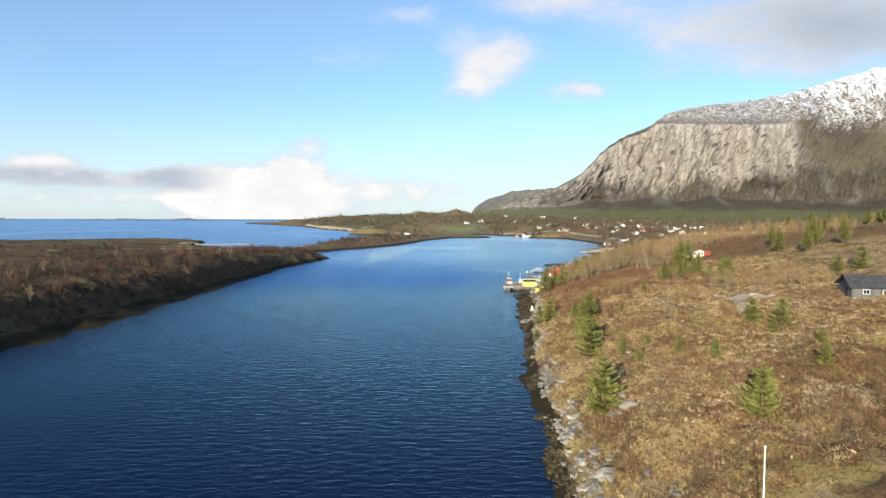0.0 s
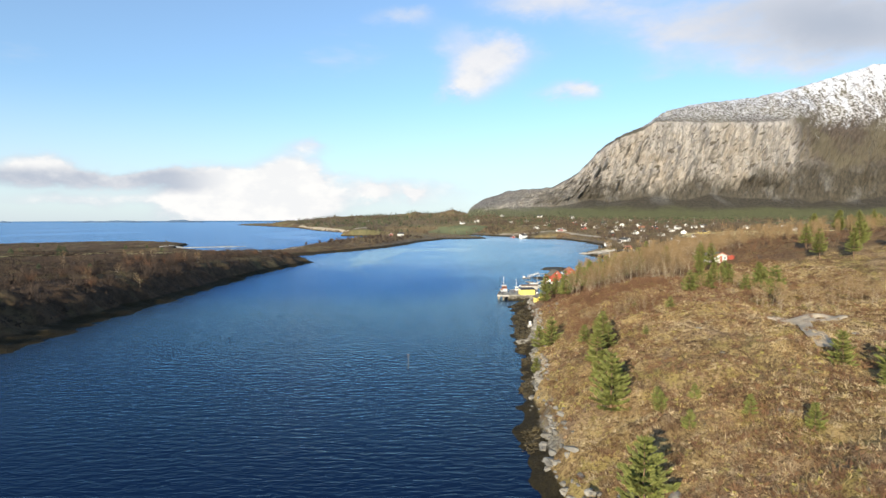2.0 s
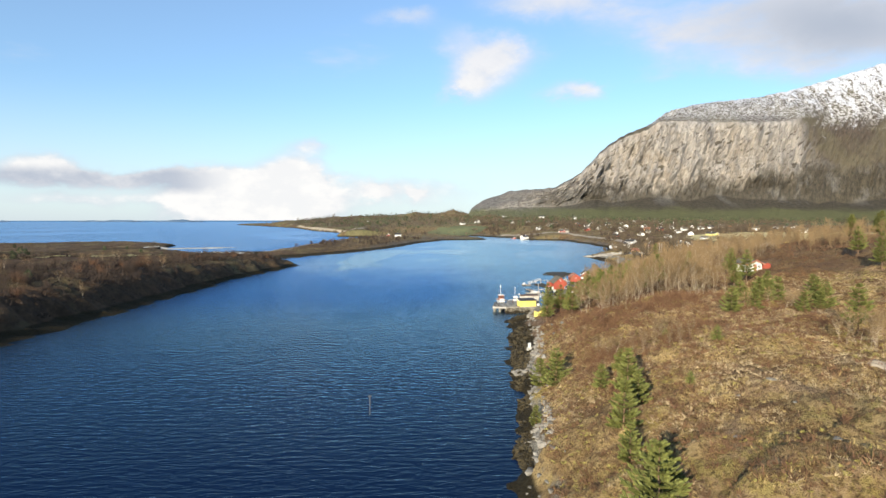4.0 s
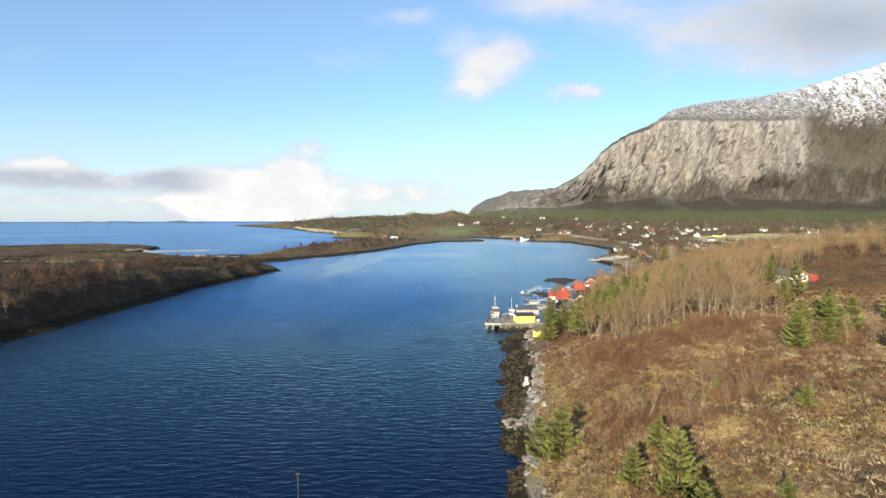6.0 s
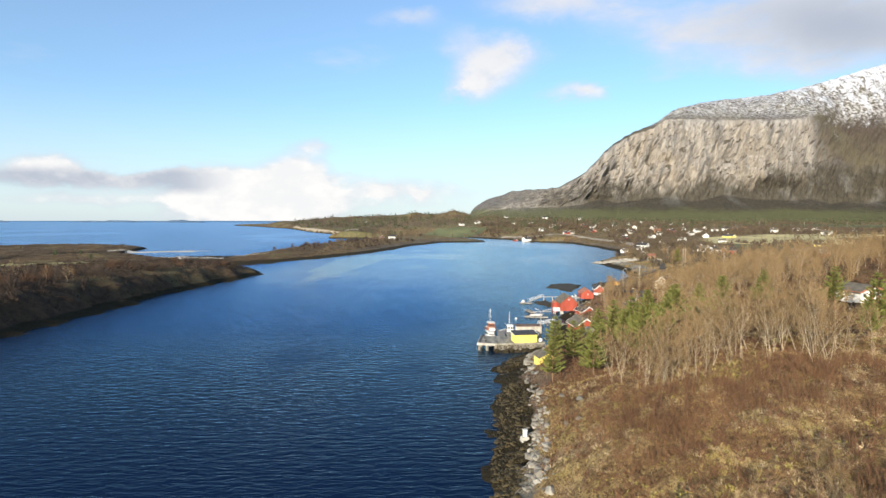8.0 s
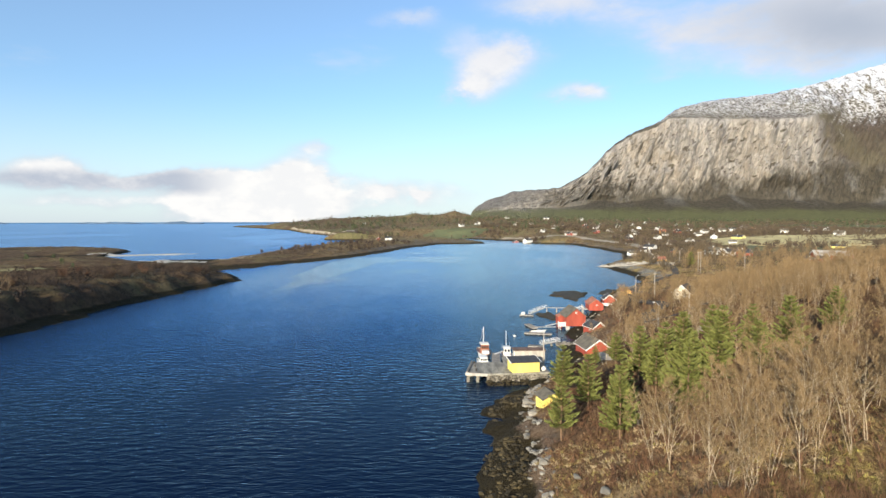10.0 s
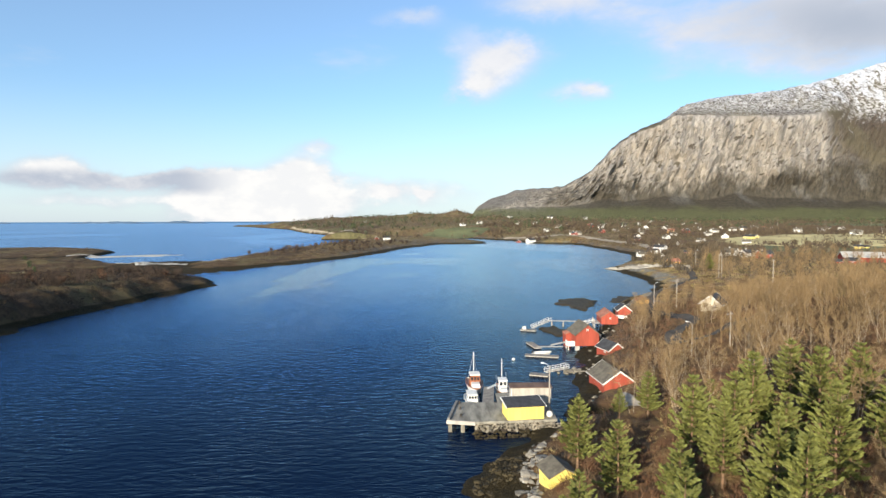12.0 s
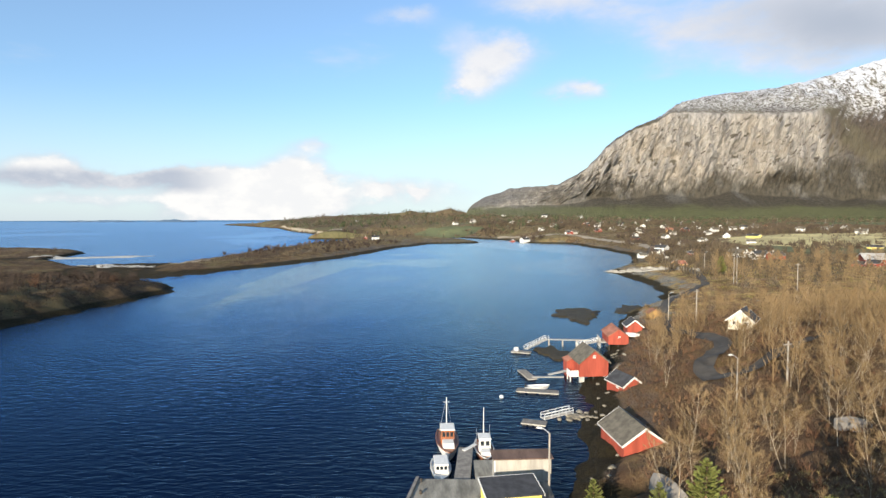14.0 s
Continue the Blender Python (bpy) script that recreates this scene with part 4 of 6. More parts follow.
def off_road(x, y, wide=4.0):
    return bool(road_gap(x, y) > wide)


ROAD = [(116.84, 294.63), (108.48, 290.5), (98.03, 285.33), (90.65, 281.0), (84.0, 275.0), (80.3, 276.5), (82.0, 284.5), (87.9, 292.0), (94.0, 298.6), (96.39, 307.73), (95.56, 318.4), (94.77, 331.19), (101.34, 350.28), (118.56, 384.11), (148.21, 418.83), (160, 450), (175, 520), (200, 620), (260, 760)]
CLEAR = [(61.31, 260.31, 7.5), (69.34, 284.69, 5.5), (65.13, 297.54, 8), (79.1, 323.97, 8), (87.56, 333.43, 6), (98.72, 348.18, 5), (107.5, 317, 5.5), (103.5, 310, 5.5), (100, 303, 3.5), (44.44, 244.58, 12), (42, 217.5, 4.5), (101, 207.5, 10), (92, 111, 9), (62, 106, 9)]


def free(x, y):
    return all((x - a) ** 2 + (y - b) ** 2 > r * r for a, b, r in CLEAR) and off_road(x, y) and x - float(bank_x(y)) > 8


def open_heath(x, y):
    return vnoise(x / 11, y / 11, 77) > -0.08


spots = scatter(52, 46, 73.5, 171, 188, free, rnd, 1.2)
spots += scatter(75, 56, 118, 176, 250, lambda x, y: free(x, y) and x < 76 + max(0, y - 178) * 0.45 + max(0, y - 215) * 2, rnd, 1.8)
spots += scatter(98, 62, 125, 234, 320, lambda x, y: free(x, y) and x - float(bank_x(y)) > 12, rnd, 2.2)
spots += scatter(16, 35, 50, 136, 144, free, rnd, 0.8, 0.35, 0.6)
spots += scatter(14, 80, 100, 132, 140, free, rnd, 0.8, 0.4, 0.55)
spots += scatter(10, 60, 80, 152, 158, free, rnd, 0.8, 0.4, 0.55)
spots += scatter(10, 64, 73, 120, 126, free, rnd, 0.7, 0.55, 0.75)
spots += scatter(13, 78, 91, 121, 128, free, rnd, 0.7, 0.45, 0.6)
spots += [(104, 309, 0.5), (106, 311, 0.55), (102.5, 311.5, 0.5), (99, 301, 0.5), (103.5, 302, 0.5), (98, 306, 0.6), (108, 305, 0.5)]
spots += scatter(26, -150, -98, 120, 330, lambda x, y: lie(x, y) > 3, rnd, 5, 0.55, 0.9)
plant(BIRCHES, spots, rnd)
SALLOWS = [tree_kind("sallow_bush", bare_meshes(s, 2.6, 4, 0.7, 5, 9, 0.1), (MAT["twig_red"], MAT["twig_red"]), "bare red-brown sallow bush among the heather", "bush", "bare bushes on the heath") for s in (31, 32, 33)]
spots = scatter(60, 22, 70, 42, 150, lambda x, y: free(x, y) and open_heath(x, y), rnd, 1.2, 0.35, 0.8)
spots += scatter(60, 36, 52, 150, 235, free, rnd, 1.0, 0.5, 1.0)
spots += scatter(34, 35, 52, 46, 64, free, rnd, 0.8, 0.5, 1.0)
spots += scatter(45, 34, 52, 133, 146, free, rnd, 0.6, 0.6, 1.0)
spots += scatter(60, 50, 120, 180, 300, free, rnd, 1.5, 0.6, 1.1)
spots += scatter(46, 40, 68, 158, 168, free, rnd, 0.7, 0.7, 1.25)
spots += scatter(30, 56, 84, 128, 150, free, rnd, 1.0, 0.5, 0.9)
plant(SALLOWS, spots, rnd)


def stuff(name, mesh, mat, label, category):
    return solid(name, mesh, mat, label, category, kind="stuff")


def tufts(n, x0, x1, y0, y1, h0, h1, wide, rnd, ok, blades=4):
    """Grass or heather: little fans of blades."""
    out = Mesh()
    P = np.random.RandomState(rnd.randrange(10 ** 6)).uniform((x0, y0), (x1, y1), (n, 2))
    Z = height(P[:, 0], P[:, 1])
    d = P[:, 0] - bank_x(P[:, 1])
    dens = fbm(P[:, 0] / 7, P[:, 1] / 7, ok, 3)
    keep = (d > 5.5) & (dens > -0.12) & (Z > 2.2) & (((P[:, 0] - 65.5) / 6.5) ** 2 + ((P[:, 1] - 114) / 4) ** 2 > 1) & (road_gap(P[:, 0], P[:, 1]) > 2.6)
    for (x, y), z in zip(P[keep].tolist(), Z[keep].tolist()):
        h = rnd.uniform(h0, h1)
        a0 = rnd.uniform(0, 6.28)
        for k in range(blades):
            a = a0 + k * 6.283 / blades + rnd.uniform(-0.5, 0.5)
            c, s = math.cos(a), math.sin(a)
            w = wide * rnd.uniform(0.6, 1.2)
            n = len(out.v)
            out.v += [(x - s * w, y + c * w, z - 0.06), (x + s * w, y - c * w, z - 0.06), (x + c * h * 0.9, y + s * h * 0.9, z + h * rnd.uniform(0.45, 0.95))]
            out.f.append((n, n + 1, n + 2))
    return out


stuff("grass", tufts(40000, 14, 100, 38, 240, 0.2, 0.45, 0.05, rnd, 51, 5), MAT["tuft"], "straw-coloured winter grass tufts", "grass")
stuff("heather", tufts(30000, 14, 115, 38, 240, 0.2, 0.45, 0.05, rnd, 61, 5), MAT["heather"], "dark brown heather tufts", "heather")


def cushions(name, n, box, seed, share, r0, r1, spikes, wide, mat, label, category):
    """Low domes of short sprigs, lying in drifts that the noise deals out."""
    g = np.random.RandomState(seed)
    P = g.uniform((box[0], box[2]), (box[1], box[3]), (n, 2))
    x, y = P[:, 0], P[:, 1]
    keep = (x - bank_x(y) - kelp(y) > 1.5) & (fbm(x / 9, y / 9, seed, 4, 0.6) > share) & (((x - 65.5) / 6.5) ** 2 + ((y - 114) / 4) ** 2 > 1) & (road_gap(x, y) > 2.4)
    P = P[keep]
    m = len(P)
    c = np.column_stack([P, height(P[:, 0], P[:, 1]) - 0.05])
    R = g.uniform(r0, r1, m)
    a = g.uniform(0, 6.283, (m, spikes))
    e = np.arcsin(g.uniform(0.12, 1.0, (m, spikes)))
    d = np.stack([np.cos(a) * np.cos(e), np.sin(a) * np.cos(e), np.sin(e) * 0.8], -1)
    side = np.cross(d, g.normal(size=(m, spikes, 3)))
    side /= np.linalg.norm(side, axis=-1, keepdims=True) + 1e-6
    k = R[:, None, None]
    b = c[:, None, :] + d * k * g.uniform(0.05, 0.55, (m, spikes, 1)) * np.array([1, 1, 0.5])
    tip = c[:, None, :] + d * k * g.uniform(0.75, 1.15, (m, spikes, 1))
    w = wide * g.uniform(0.6, 1.3, (m, spikes, 1))
    V = np.stack([b - side * w, b + side * w, tip], 2).reshape(-1, 3)
    me = bpy.data.meshes.new(name)
    me.vertices.add(len(V))
    me.vertices.foreach_set("co", V.ravel())
    t = len(V) // 3
    me.loops.add(3 * t)
    me.loops.foreach_set("vertex_index", np.arange(3 * t))
    me.polygons.add(t)
    me.polygons.foreach_set("loop_start", np.arange(0, 3 * t, 3))
    me.update(calc_edges=True)
    me.materials.append(mat)
    tagged(new(name, me), label, category, kind="stuff")


HEATH = (15, 105, 40, 200)
cushions("heather", 24000, HEATH, 101, -0.10, 0.4, 0.9, 12, 0.06, MAT["heather"], "dark brown heather cushions on the knoll", "heather")
cushions("dead_brush", 24000, HEATH, 103, -0.08, 0.35, 0.85, 10, 0.03, MAT["brash"], "pale dry heather stems and dead twigs", "brush")
cushions("grass", 12000, HEATH, 105, 0.0, 0.3, 0.6, 9, 0.035, MAT["tuft"], "straw-coloured grass cushions", "grass")
cushions("moss", 12000, HEATH, 107, 0.08, 0.25, 0.5, 9, 0.08, MAT["moss"], "yellow-green moss cushions in the heath", "moss")
cushions("bilberry_scrub", 13000, HEATH, 109, 0.12, 0.45, 1.0, 14, 0.035, MAT["redscrub"], "low red-brown bilberry scrub", "scrub")
stuff("heather", tufts(14000, 60, 190, 200, 420, 0.3, 0.8, 0.16, rnd, 53), MAT["heather"], "brown bilberry scrub under the birches", "heather")


def brush(n, ok, x0, x1, y0, y1, h0, h1, rnd, blobs=7, wide=0.55):
    """Distant scrub: each plant a ragged heap of leaf-sized facets."""
    out = Mesh()
    P = np.random.RandomState(rnd.randrange(10 ** 6)).uniform((x0, y0), (x1, y1), (n, 2))
    Z = height(P[:, 0], P[:, 1])
    keep = (Z > 1.8) & ok(P[:, 0], P[:, 1], Z)
    for (x, y), z in zip(P[keep].tolist(), Z[keep].tolist()):
        h = rnd.uniform(h0, h1)
        for k in range(blobs):
            f = rnd.random()
            rad = wide * h * (0.35 + 0.65 * math.sin(3.14 * min(1, f * 0.9 + 0.1)))
            a = rnd.uniform(0, 6.283)
            cx, cy, cz = x + math.cos(a) * rad * 0.55, y + math.sin(a) * rad * 0.55, z + h * (0.1 + 0.85 * f)
            s = h * rnd.uniform(0.14, 0.3) * (1 if blobs < 10 else 0.62)
            n = len(out.v)
            out.v += [(cx + rnd.uniform(-s, s), cy + rnd.uniform(-s, s), cz + rnd.uniform(-s, s)) for _ in range(3)]
            out.v.append((cx, cy, cz + s * 1.2))
            out.f += [(n, n + 1, n + 2), (n, n + 1, n + 3), (n + 1, n + 2, n + 3), (n, n + 2, n + 3)]
    return out


def island_slope(x, y, z):
    return (x > -150) | (vnoise(x / 25, y / 25, 5) > 0.0)


stuff("scrub", brush(9000, island_slope, -230, -88, 90, 450, 0.5, 1.7, rnd, 6, 1.1), MAT["darkscrub"], "dark leafless scrub on the island slope", "scrub")
stuff("scrub", brush(2600, lambda x, y, z: (vnoise(x / 40, y / 40, 6) > 0.0) & (vnoise(x / 9, y / 9, 2) > 0), -620, -150, 150, 760, 0.6, 1.6, rnd, 7, 1.0), MAT["darkscrub"], "dark heath scrub on the island", "scrub")
stuff("scrub", brush(5500, lambda x, y, z: (vnoise(x / 30, y / 30, 8) > -0.1) & (z > 2.4), -165, 60, 530, 900, 0.5, 1.6, rnd, 6, 1.0), MAT["farwood"], "brown scrub on the low spit", "scrub")
stuff("bushes", brush(330, lambda x, y, z: (vnoise(x / 22, y / 22, 18) > 0.05) & (z > 3.5), -140, 70, 580, 900, 2.0, 4.5, rnd, 26, 0.6), MAT["farwood"], "rounded brown bushes scattered over the spit", "bushes")
far_rnd = random.Random(9)


def wood_floor(x, y, z):
    return (x - bank_x(y) > 6.5) & (road_gap(x, y) > 2.5) & (vnoise(x / 6, y / 6, 18) > -0.25) & ((x - 61) ** 2 + (y - 261) ** 2 > 40) & ((x - 44) ** 2 + (y - 245) ** 2 > 130) & ((x < 78 + np.maximum(y - 178, 0) * 0.45) | (y > 218))


def thicket(n, ok, x0, x1, y0, y1, h0, h1, rnd, spikes=16, wide=0.05, lean=0.5):
    """Leafless scrub: sheaves of thin shoots."""
    out = Mesh()
    P = np.random.RandomState(rnd.randrange(10 ** 6)).uniform((x0, y0), (x1, y1), (n, 2))
    Z = height(P[:, 0], P[:, 1])
    keep = (Z > 1.8) & ok(P[:, 0], P[:, 1], Z)
    for (x, y), z in zip(P[keep].tolist(), Z[keep].tolist()):
        h = rnd.uniform(h0, h1)
        for k in range(spikes):
            a, b = rnd.uniform(0, 6.283), rnd.uniform(0, 6.283)
            f = rnd.uniform(0, 0.45) * h
            r = rnd.uniform(0, 0.3) * h
            bx, by, bz = x + math.cos(a) * r, y + math.sin(a) * r, z + f - 0.1
            ln = h * rnd.uniform(0.35, 0.75)
            q = lean * rnd.uniform(0.2, 1.3)
            w = wide * rnd.uniform(0.5, 1.2)
            n_ = len(out.v)
            out.v += [(bx - math.sin(b) * w, by + math.cos(b) * w, bz), (bx + math.sin(b) * w, by - math.cos(b) * w, bz), (bx + math.cos(a) * q * ln, by + math.sin(a) * q * ln, bz + ln)]
            out.f.append((n_, n_ + 1, n_ + 2))
    return out


stuff("undergrowth", thicket(4200, wood_floor, 44, 155, 180, 350, 0.6, 1.7, far_rnd, 16, 0.04, 0.8), MAT["twig_red"], "tangled red-brown undergrowth below the birches", "undergrowth")
stuff("undergrowth", thicket(2200, wood_floor, 44, 155, 195, 350, 0.9, 2.4, far_rnd, 16, 0.04, 0.7), MAT["twig"], "tangled tan undergrowth below the birches", "undergrowth")
stuff("undergrowth", thicket(4200, lambda x, y, z: (x - bank_x(y) > 8.5) & (vnoise(x / 5, y / 5, 19) > -0.2), 22, 74, 128, 222, 0.5, 1.4, far_rnd, 16, 0.035, 0.9), MAT["twig_red"], "red-brown brambles on the bank", "undergrowth")
stuff("undergrowth", thicket(1700, lambda x, y, z: (x - bank_x(y) > 7) & (vnoise(x / 6, y / 6, 29) > 0.1), 18, 90, 42, 132, 0.5, 1.4, far_rnd, 16, 0.035, 0.8), MAT["twig_red"], "red-brown scrub patches on the heath", "undergrowth")


stuff("undergrowth", thicket(620, lambda x, y, z: vnoise(x / 5, y / 5, 91) > -0.2, 38, 76, 154, 173, 1.1, 2.3, far_rnd, 30, 0.016, 0.35), MAT["redscrub"], "reddish birch saplings on the knoll's brow", "undergrowth")
stuff("undergrowth", thicket(420, lambda x, y, z: vnoise(x / 5, y / 5, 93) > -0.1, 34, 54, 134, 148, 1.0, 2.2, far_rnd, 30, 0.016, 0.35), MAT["redscrub"], "reddish birch saplings in a band on the heath", "undergrowth")
stuff("undergrowth", thicket(260, lambda x, y, z: vnoise(x / 5, y / 5, 95) > -0.1, 34, 54, 44, 62, 0.9, 2.0, far_rnd, 30, 0.016, 0.4), MAT["redscrub"], "red-brown bushes round the lone pine", "undergrowth")


def birch_wood(spots, rnd):
    """Birches past the nearest ones: stems, limbs and sheaves of twigs."""
    trunks = Mesh()
    for x, y, s in spots:
        z = lie(x, y)
        h = 8.5 * s
        trunks.tube((x, y, z - 0.2), (x + rnd.uniform(-0.4, 0.4), y, z + h * 0.8), 0.09, 0.03, 4, False)
        for k in range(170):
            f = rnd.uniform(0.2, 0.95)
            a = rnd.uniform(0, 6.283)
            r = h * 0.20 * math.sin(3.14 * min(1, f * 0.8 + 0.12)) * rnd.random()
            b = rnd.uniform(0, 6.283)
            w = 0.035
            bx, by, bz, ln = x + math.cos(a) * r, y + math.sin(a) * r, z + h * f * 0.85, h * rnd.uniform(0.10, 0.22)
            n_ = len(trunks.v)
            trunks.v += [(bx - math.sin(b) * w, by + math.cos(b) * w, bz), (bx + math.sin(b) * w, by - math.cos(b) * w, bz), (bx + math.cos(a) * ln * 0.5, by + math.sin(a) * ln * 0.5, bz + ln)]
            trunks.f.append((n_, n_ + 1, n_ + 2))
    return trunks


def island_bank(x, y, z):
    d = np.interp(y, LEFT_Y, LEFT_X) - x
    return (d > 10) & (d < 46) & (z > 2.6) & (vnoise(x / 9, y / 9, 44) > -0.18)


def island_top(x, y, z):
    return (z > 3) & (np.abs(x - np.interp(y, [306, 343, 380, 407], [-206, -184, -165, -150])) > np.where((y > 300) & (y < 412), 8, 0)) & (vnoise(x / 32, y / 32, 46) > 0.03) & (np.interp(y, LEFT_Y, LEFT_X) - x > 30)


stuff("island_wood", thicket(520, island_bank, -150, -85, 95, 445, 2.5, 5.5, far_rnd, 90, 0.05, 0.55), MAT["darktwig"], "bare brown trees along the island's bank", "woods")
stuff("island_wood", thicket(130, island_bank, -150, -85, 95, 420, 3.0, 5.5, far_rnd, 110, 0.05, 0.6), MAT["rusttwig"], "rusty birches on the island's bank", "woods")
stuff("island_wood", thicket(1000, island_top, -620, -125, 160, 760, 1.5, 4.0, far_rnd, 50, 0.07, 0.7), MAT["farwood"], "low brown birch scrub over the island", "woods")
stuff("island_pines", brush(150, island_top, -400, -118, 160, 600, 2.0, 4.5, far_rnd, 60, 0.55), MAT["farpine"], "dark low pines scattered over the island", "woods")

def village_wood(x, y, z):
    return (x > bank_x(y) + 14) & (vnoise(x / 38, y / 38, 16) > -0.12) & (((x - 430) / 170) ** 2 + ((y - 745) / 90) ** 2 > 1)


stuff("village_wood", thicket(5200, village_wood, 110, 760, 420, 1300, 3.5, 7.5, far_rnd, 26, 0.26, 0.4), MAT["farwood"], "brown leafless trees among the village houses", "woods")
stuff("village_wood", thicket(2600, lambda x, y, z: village_wood(x, y, z) & (y > 560), 110, 800, 560, 1400, 3.5, 8.0, far_rnd, 26, 0.28, 0.4), MAT["darktwig"], "dark bare trees among the village houses", "woods")
stuff("spit_bushes", thicket(420, lambda x, y, z: (z > 3.2) & (vnoise(x / 18, y / 24, 63) > 0.02), -135, 60, 600, 900, 2.5, 5.5, far_rnd, 60, 0.16, 0.6), MAT["darktwig"], "dark bare bushes along the spit", "bushes")

far_spots = scatter(230, 84, 175, 255, 350, free, far_rnd, 1.8) + scatter(170, 150, 300, 340, 500, free, far_rnd, 2.5, 0.9, 1.3) + scatter(70, 95, 180, 218, 255, free, far_rnd, 2.0, 0.6, 0.9)
stuff("birch_wood", birch_wood(far_spots, far_rnd), MAT["goldtwig"], "tan leafless birch wood behind the boathouses", "woods")
stuff("far_wood", brush(4800, lambda x, y, z: vnoise(x / 55, y / 55, 12) > -0.1, -700, 1500, 900, 2450, 3.5, 8.5, far_rnd, 9, 0.8), MAT["farwood"], "brown leafless woods round the village", "woods")
stuff("far_wood", brush(4800, lambda x, y, z: vnoise(x / 70, y / 70, 14) > 0.0, -500, 1700, 1000, 2450, 4, 9, far_rnd, 9, 0.7), MAT["farpine"], "dark green pine woods below the mountain", "woods")
stuff("far_wood", brush(3600, lambda x, y, z: (x > bank_x(y) + 22) & (vnoise(x / 35, y / 35, 16) > -0.05), 140, 800, 330, 1250, 2.5, 6, far_rnd, 14, 0.8), MAT["farwood"], "brown leafless trees between the houses", "woods")


# ---- shore stones ----
def rock_mesh(seed, flat=0.65, mat="stone"):
    bm = bmesh.new()
    bmesh.ops.create_icosphere(bm, subdivisions=2, radius=1.0)
    off = Vector((seed * 7.1, seed * 3.3, 0))
    r = random.Random(seed)
    facets = [(Vector((r.gauss(0, 1), r.gauss(0, 1), r.gauss(0.2, 1))).normalized(), r.uniform(0.5, 0.82)) for _ in range(11)]
    for v in bm.verts:
        n = noise.noise(v.co * 0.9 + off) * 0.45 + noise.noise(v.co * 2.3 + off) * 0.2
        v.co = v.co * (1 + n)
        for ax, cut in facets:
            over = v.co.dot(ax) - cut
            if over > 0:
                v.co -= ax * over
        v.co.z *= flat
    me = bpy.data.meshes.new("boulder")
    bm.to_mesh(me)
    bm.free()
    me.materials.append(MAT[mat])
    return me


ROCKS = [rock_mesh(s, f) for s, f in ((1, 0.6), (2, 0.75), (3, 0.5), (4, 0.65), (5, 0.8))]
for k in range(240):
    y = rnd.uniform(46, 236)
    x = float(bank_x(y) + kelp(y)) + rnd.triangular(-1.2, 3.6, 0.6)
    ob = new("boulder", ROCKS[k % 5])
    s = rnd.uniform(0.14, 0.40) * (1.9 if rnd.random() < 0.15 else 1) * (1.4 if y < 100 else 0.62 if y > 185 else 1)
    ob.matrix_world = pose(x, y, lie(x, y) + 0.1 * s, 0, 0, rnd.uniform(0, 360))
    ob.scale = (s * rnd.uniform(0.8, 1.7), s * rnd.uniform(0.8, 1.5), s * rnd.uniform(0.7, 1.2))
    tagged(ob, "pale grey boulder on the rocky waterline", "boulder", "boulders along the shore")

for k in range(16):
    x, y, s = 28.6 + rnd.gauss(0, 0.9), 163.5 + rnd.gauss(0, 1.6), rnd.uniform(0.3, 0.75)
    ob = new("boulder", ROCKS[k % 5])
    ob.matrix_world = pose(x, y, max(0.2, lie(x, y)) + 0.3 * s, rnd.uniform(-20, 20), rnd.uniform(-20, 20), rnd.uniform(0, 360))
    ob.scale = (s * 1.3, s, s)
    tagged(ob, "pale boulder heaped on the weedy foreshore", "boulder", "boulders along the shore")
for x, y, s in ((40.5, 181, 0.5), (37.6, 175.3, 0.55), (39.5, 187.4, 0.4), (38.3, 173, 0.35)):
    ob = new("boulder", ROCKS[1])
    ob.matrix_world = pose(x, y, lie(x, y) + 0.25, 0, 0, rnd.uniform(0, 360))
    ob.scale = (s * 1.6, s, s)
    tagged(ob, "pale loose boulder lying on the brown bank", "boulder", "boulders along the shore")
for k in range(46):
    if k < 20:
        y = rnd.uniform(44, 80)
        x = float(bank_x(y)) + rnd.uniform(4.5, 10.5)
        s = rnd.uniform(0.4, 1.1)
    else:
        x, y, s = rnd.uniform(26, 75), rnd.uniform(46, 160), rnd.uniform(0.2, 0.55)
    ob = new("rock_outcrop", ROCKS[(k * 3) % 5])
    ob.matrix_world = pose(x, y, lie(x, y) - 0.12 * s, rnd.uniform(-12, 12), rnd.uniform(-12, 12), rnd.uniform(0, 360))
    ob.scale = (s * rnd.uniform(1.0, 1.8), s * rnd.uniform(0.8, 1.3), s * rnd.uniform(0.5, 0.9))
    tagged(ob, "weathered grey rock outcrop in the heath", "rock", "rock outcrops on the knoll")

DULL = [rock_mesh(s, 0.65, "quaystone") for s in (61, 62, 63)]
for k in range(78):
    if k < 44:
        y = rnd.uniform(250, 345)
        x = float(bank_x(y)) + rnd.uniform(1.8, 5.5)
        s = rnd.uniform(0.18, 0.5)
    else:
        x, y, s = 57.8 + rnd.gauss(0, 1.2), 275.2 + rnd.gauss(0, 1.0), rnd.uniform(0.3, 0.6)
    ob = new("boulder", DULL[k % 3])
    ob.matrix_world = pose(x, y, max(0.1, lie(x, y)) + 0.15 * s, rnd.uniform(-20, 20), rnd.uniform(-20, 20), rnd.uniform(0, 360))
    ob.scale = (s * rnd.uniform(0.9, 1.6), s, s * rnd.uniform(0.6, 1.0))
    tagged(ob, "grey boulder on the shore below the boathouses", "boulder", "boulders by the boathouses")


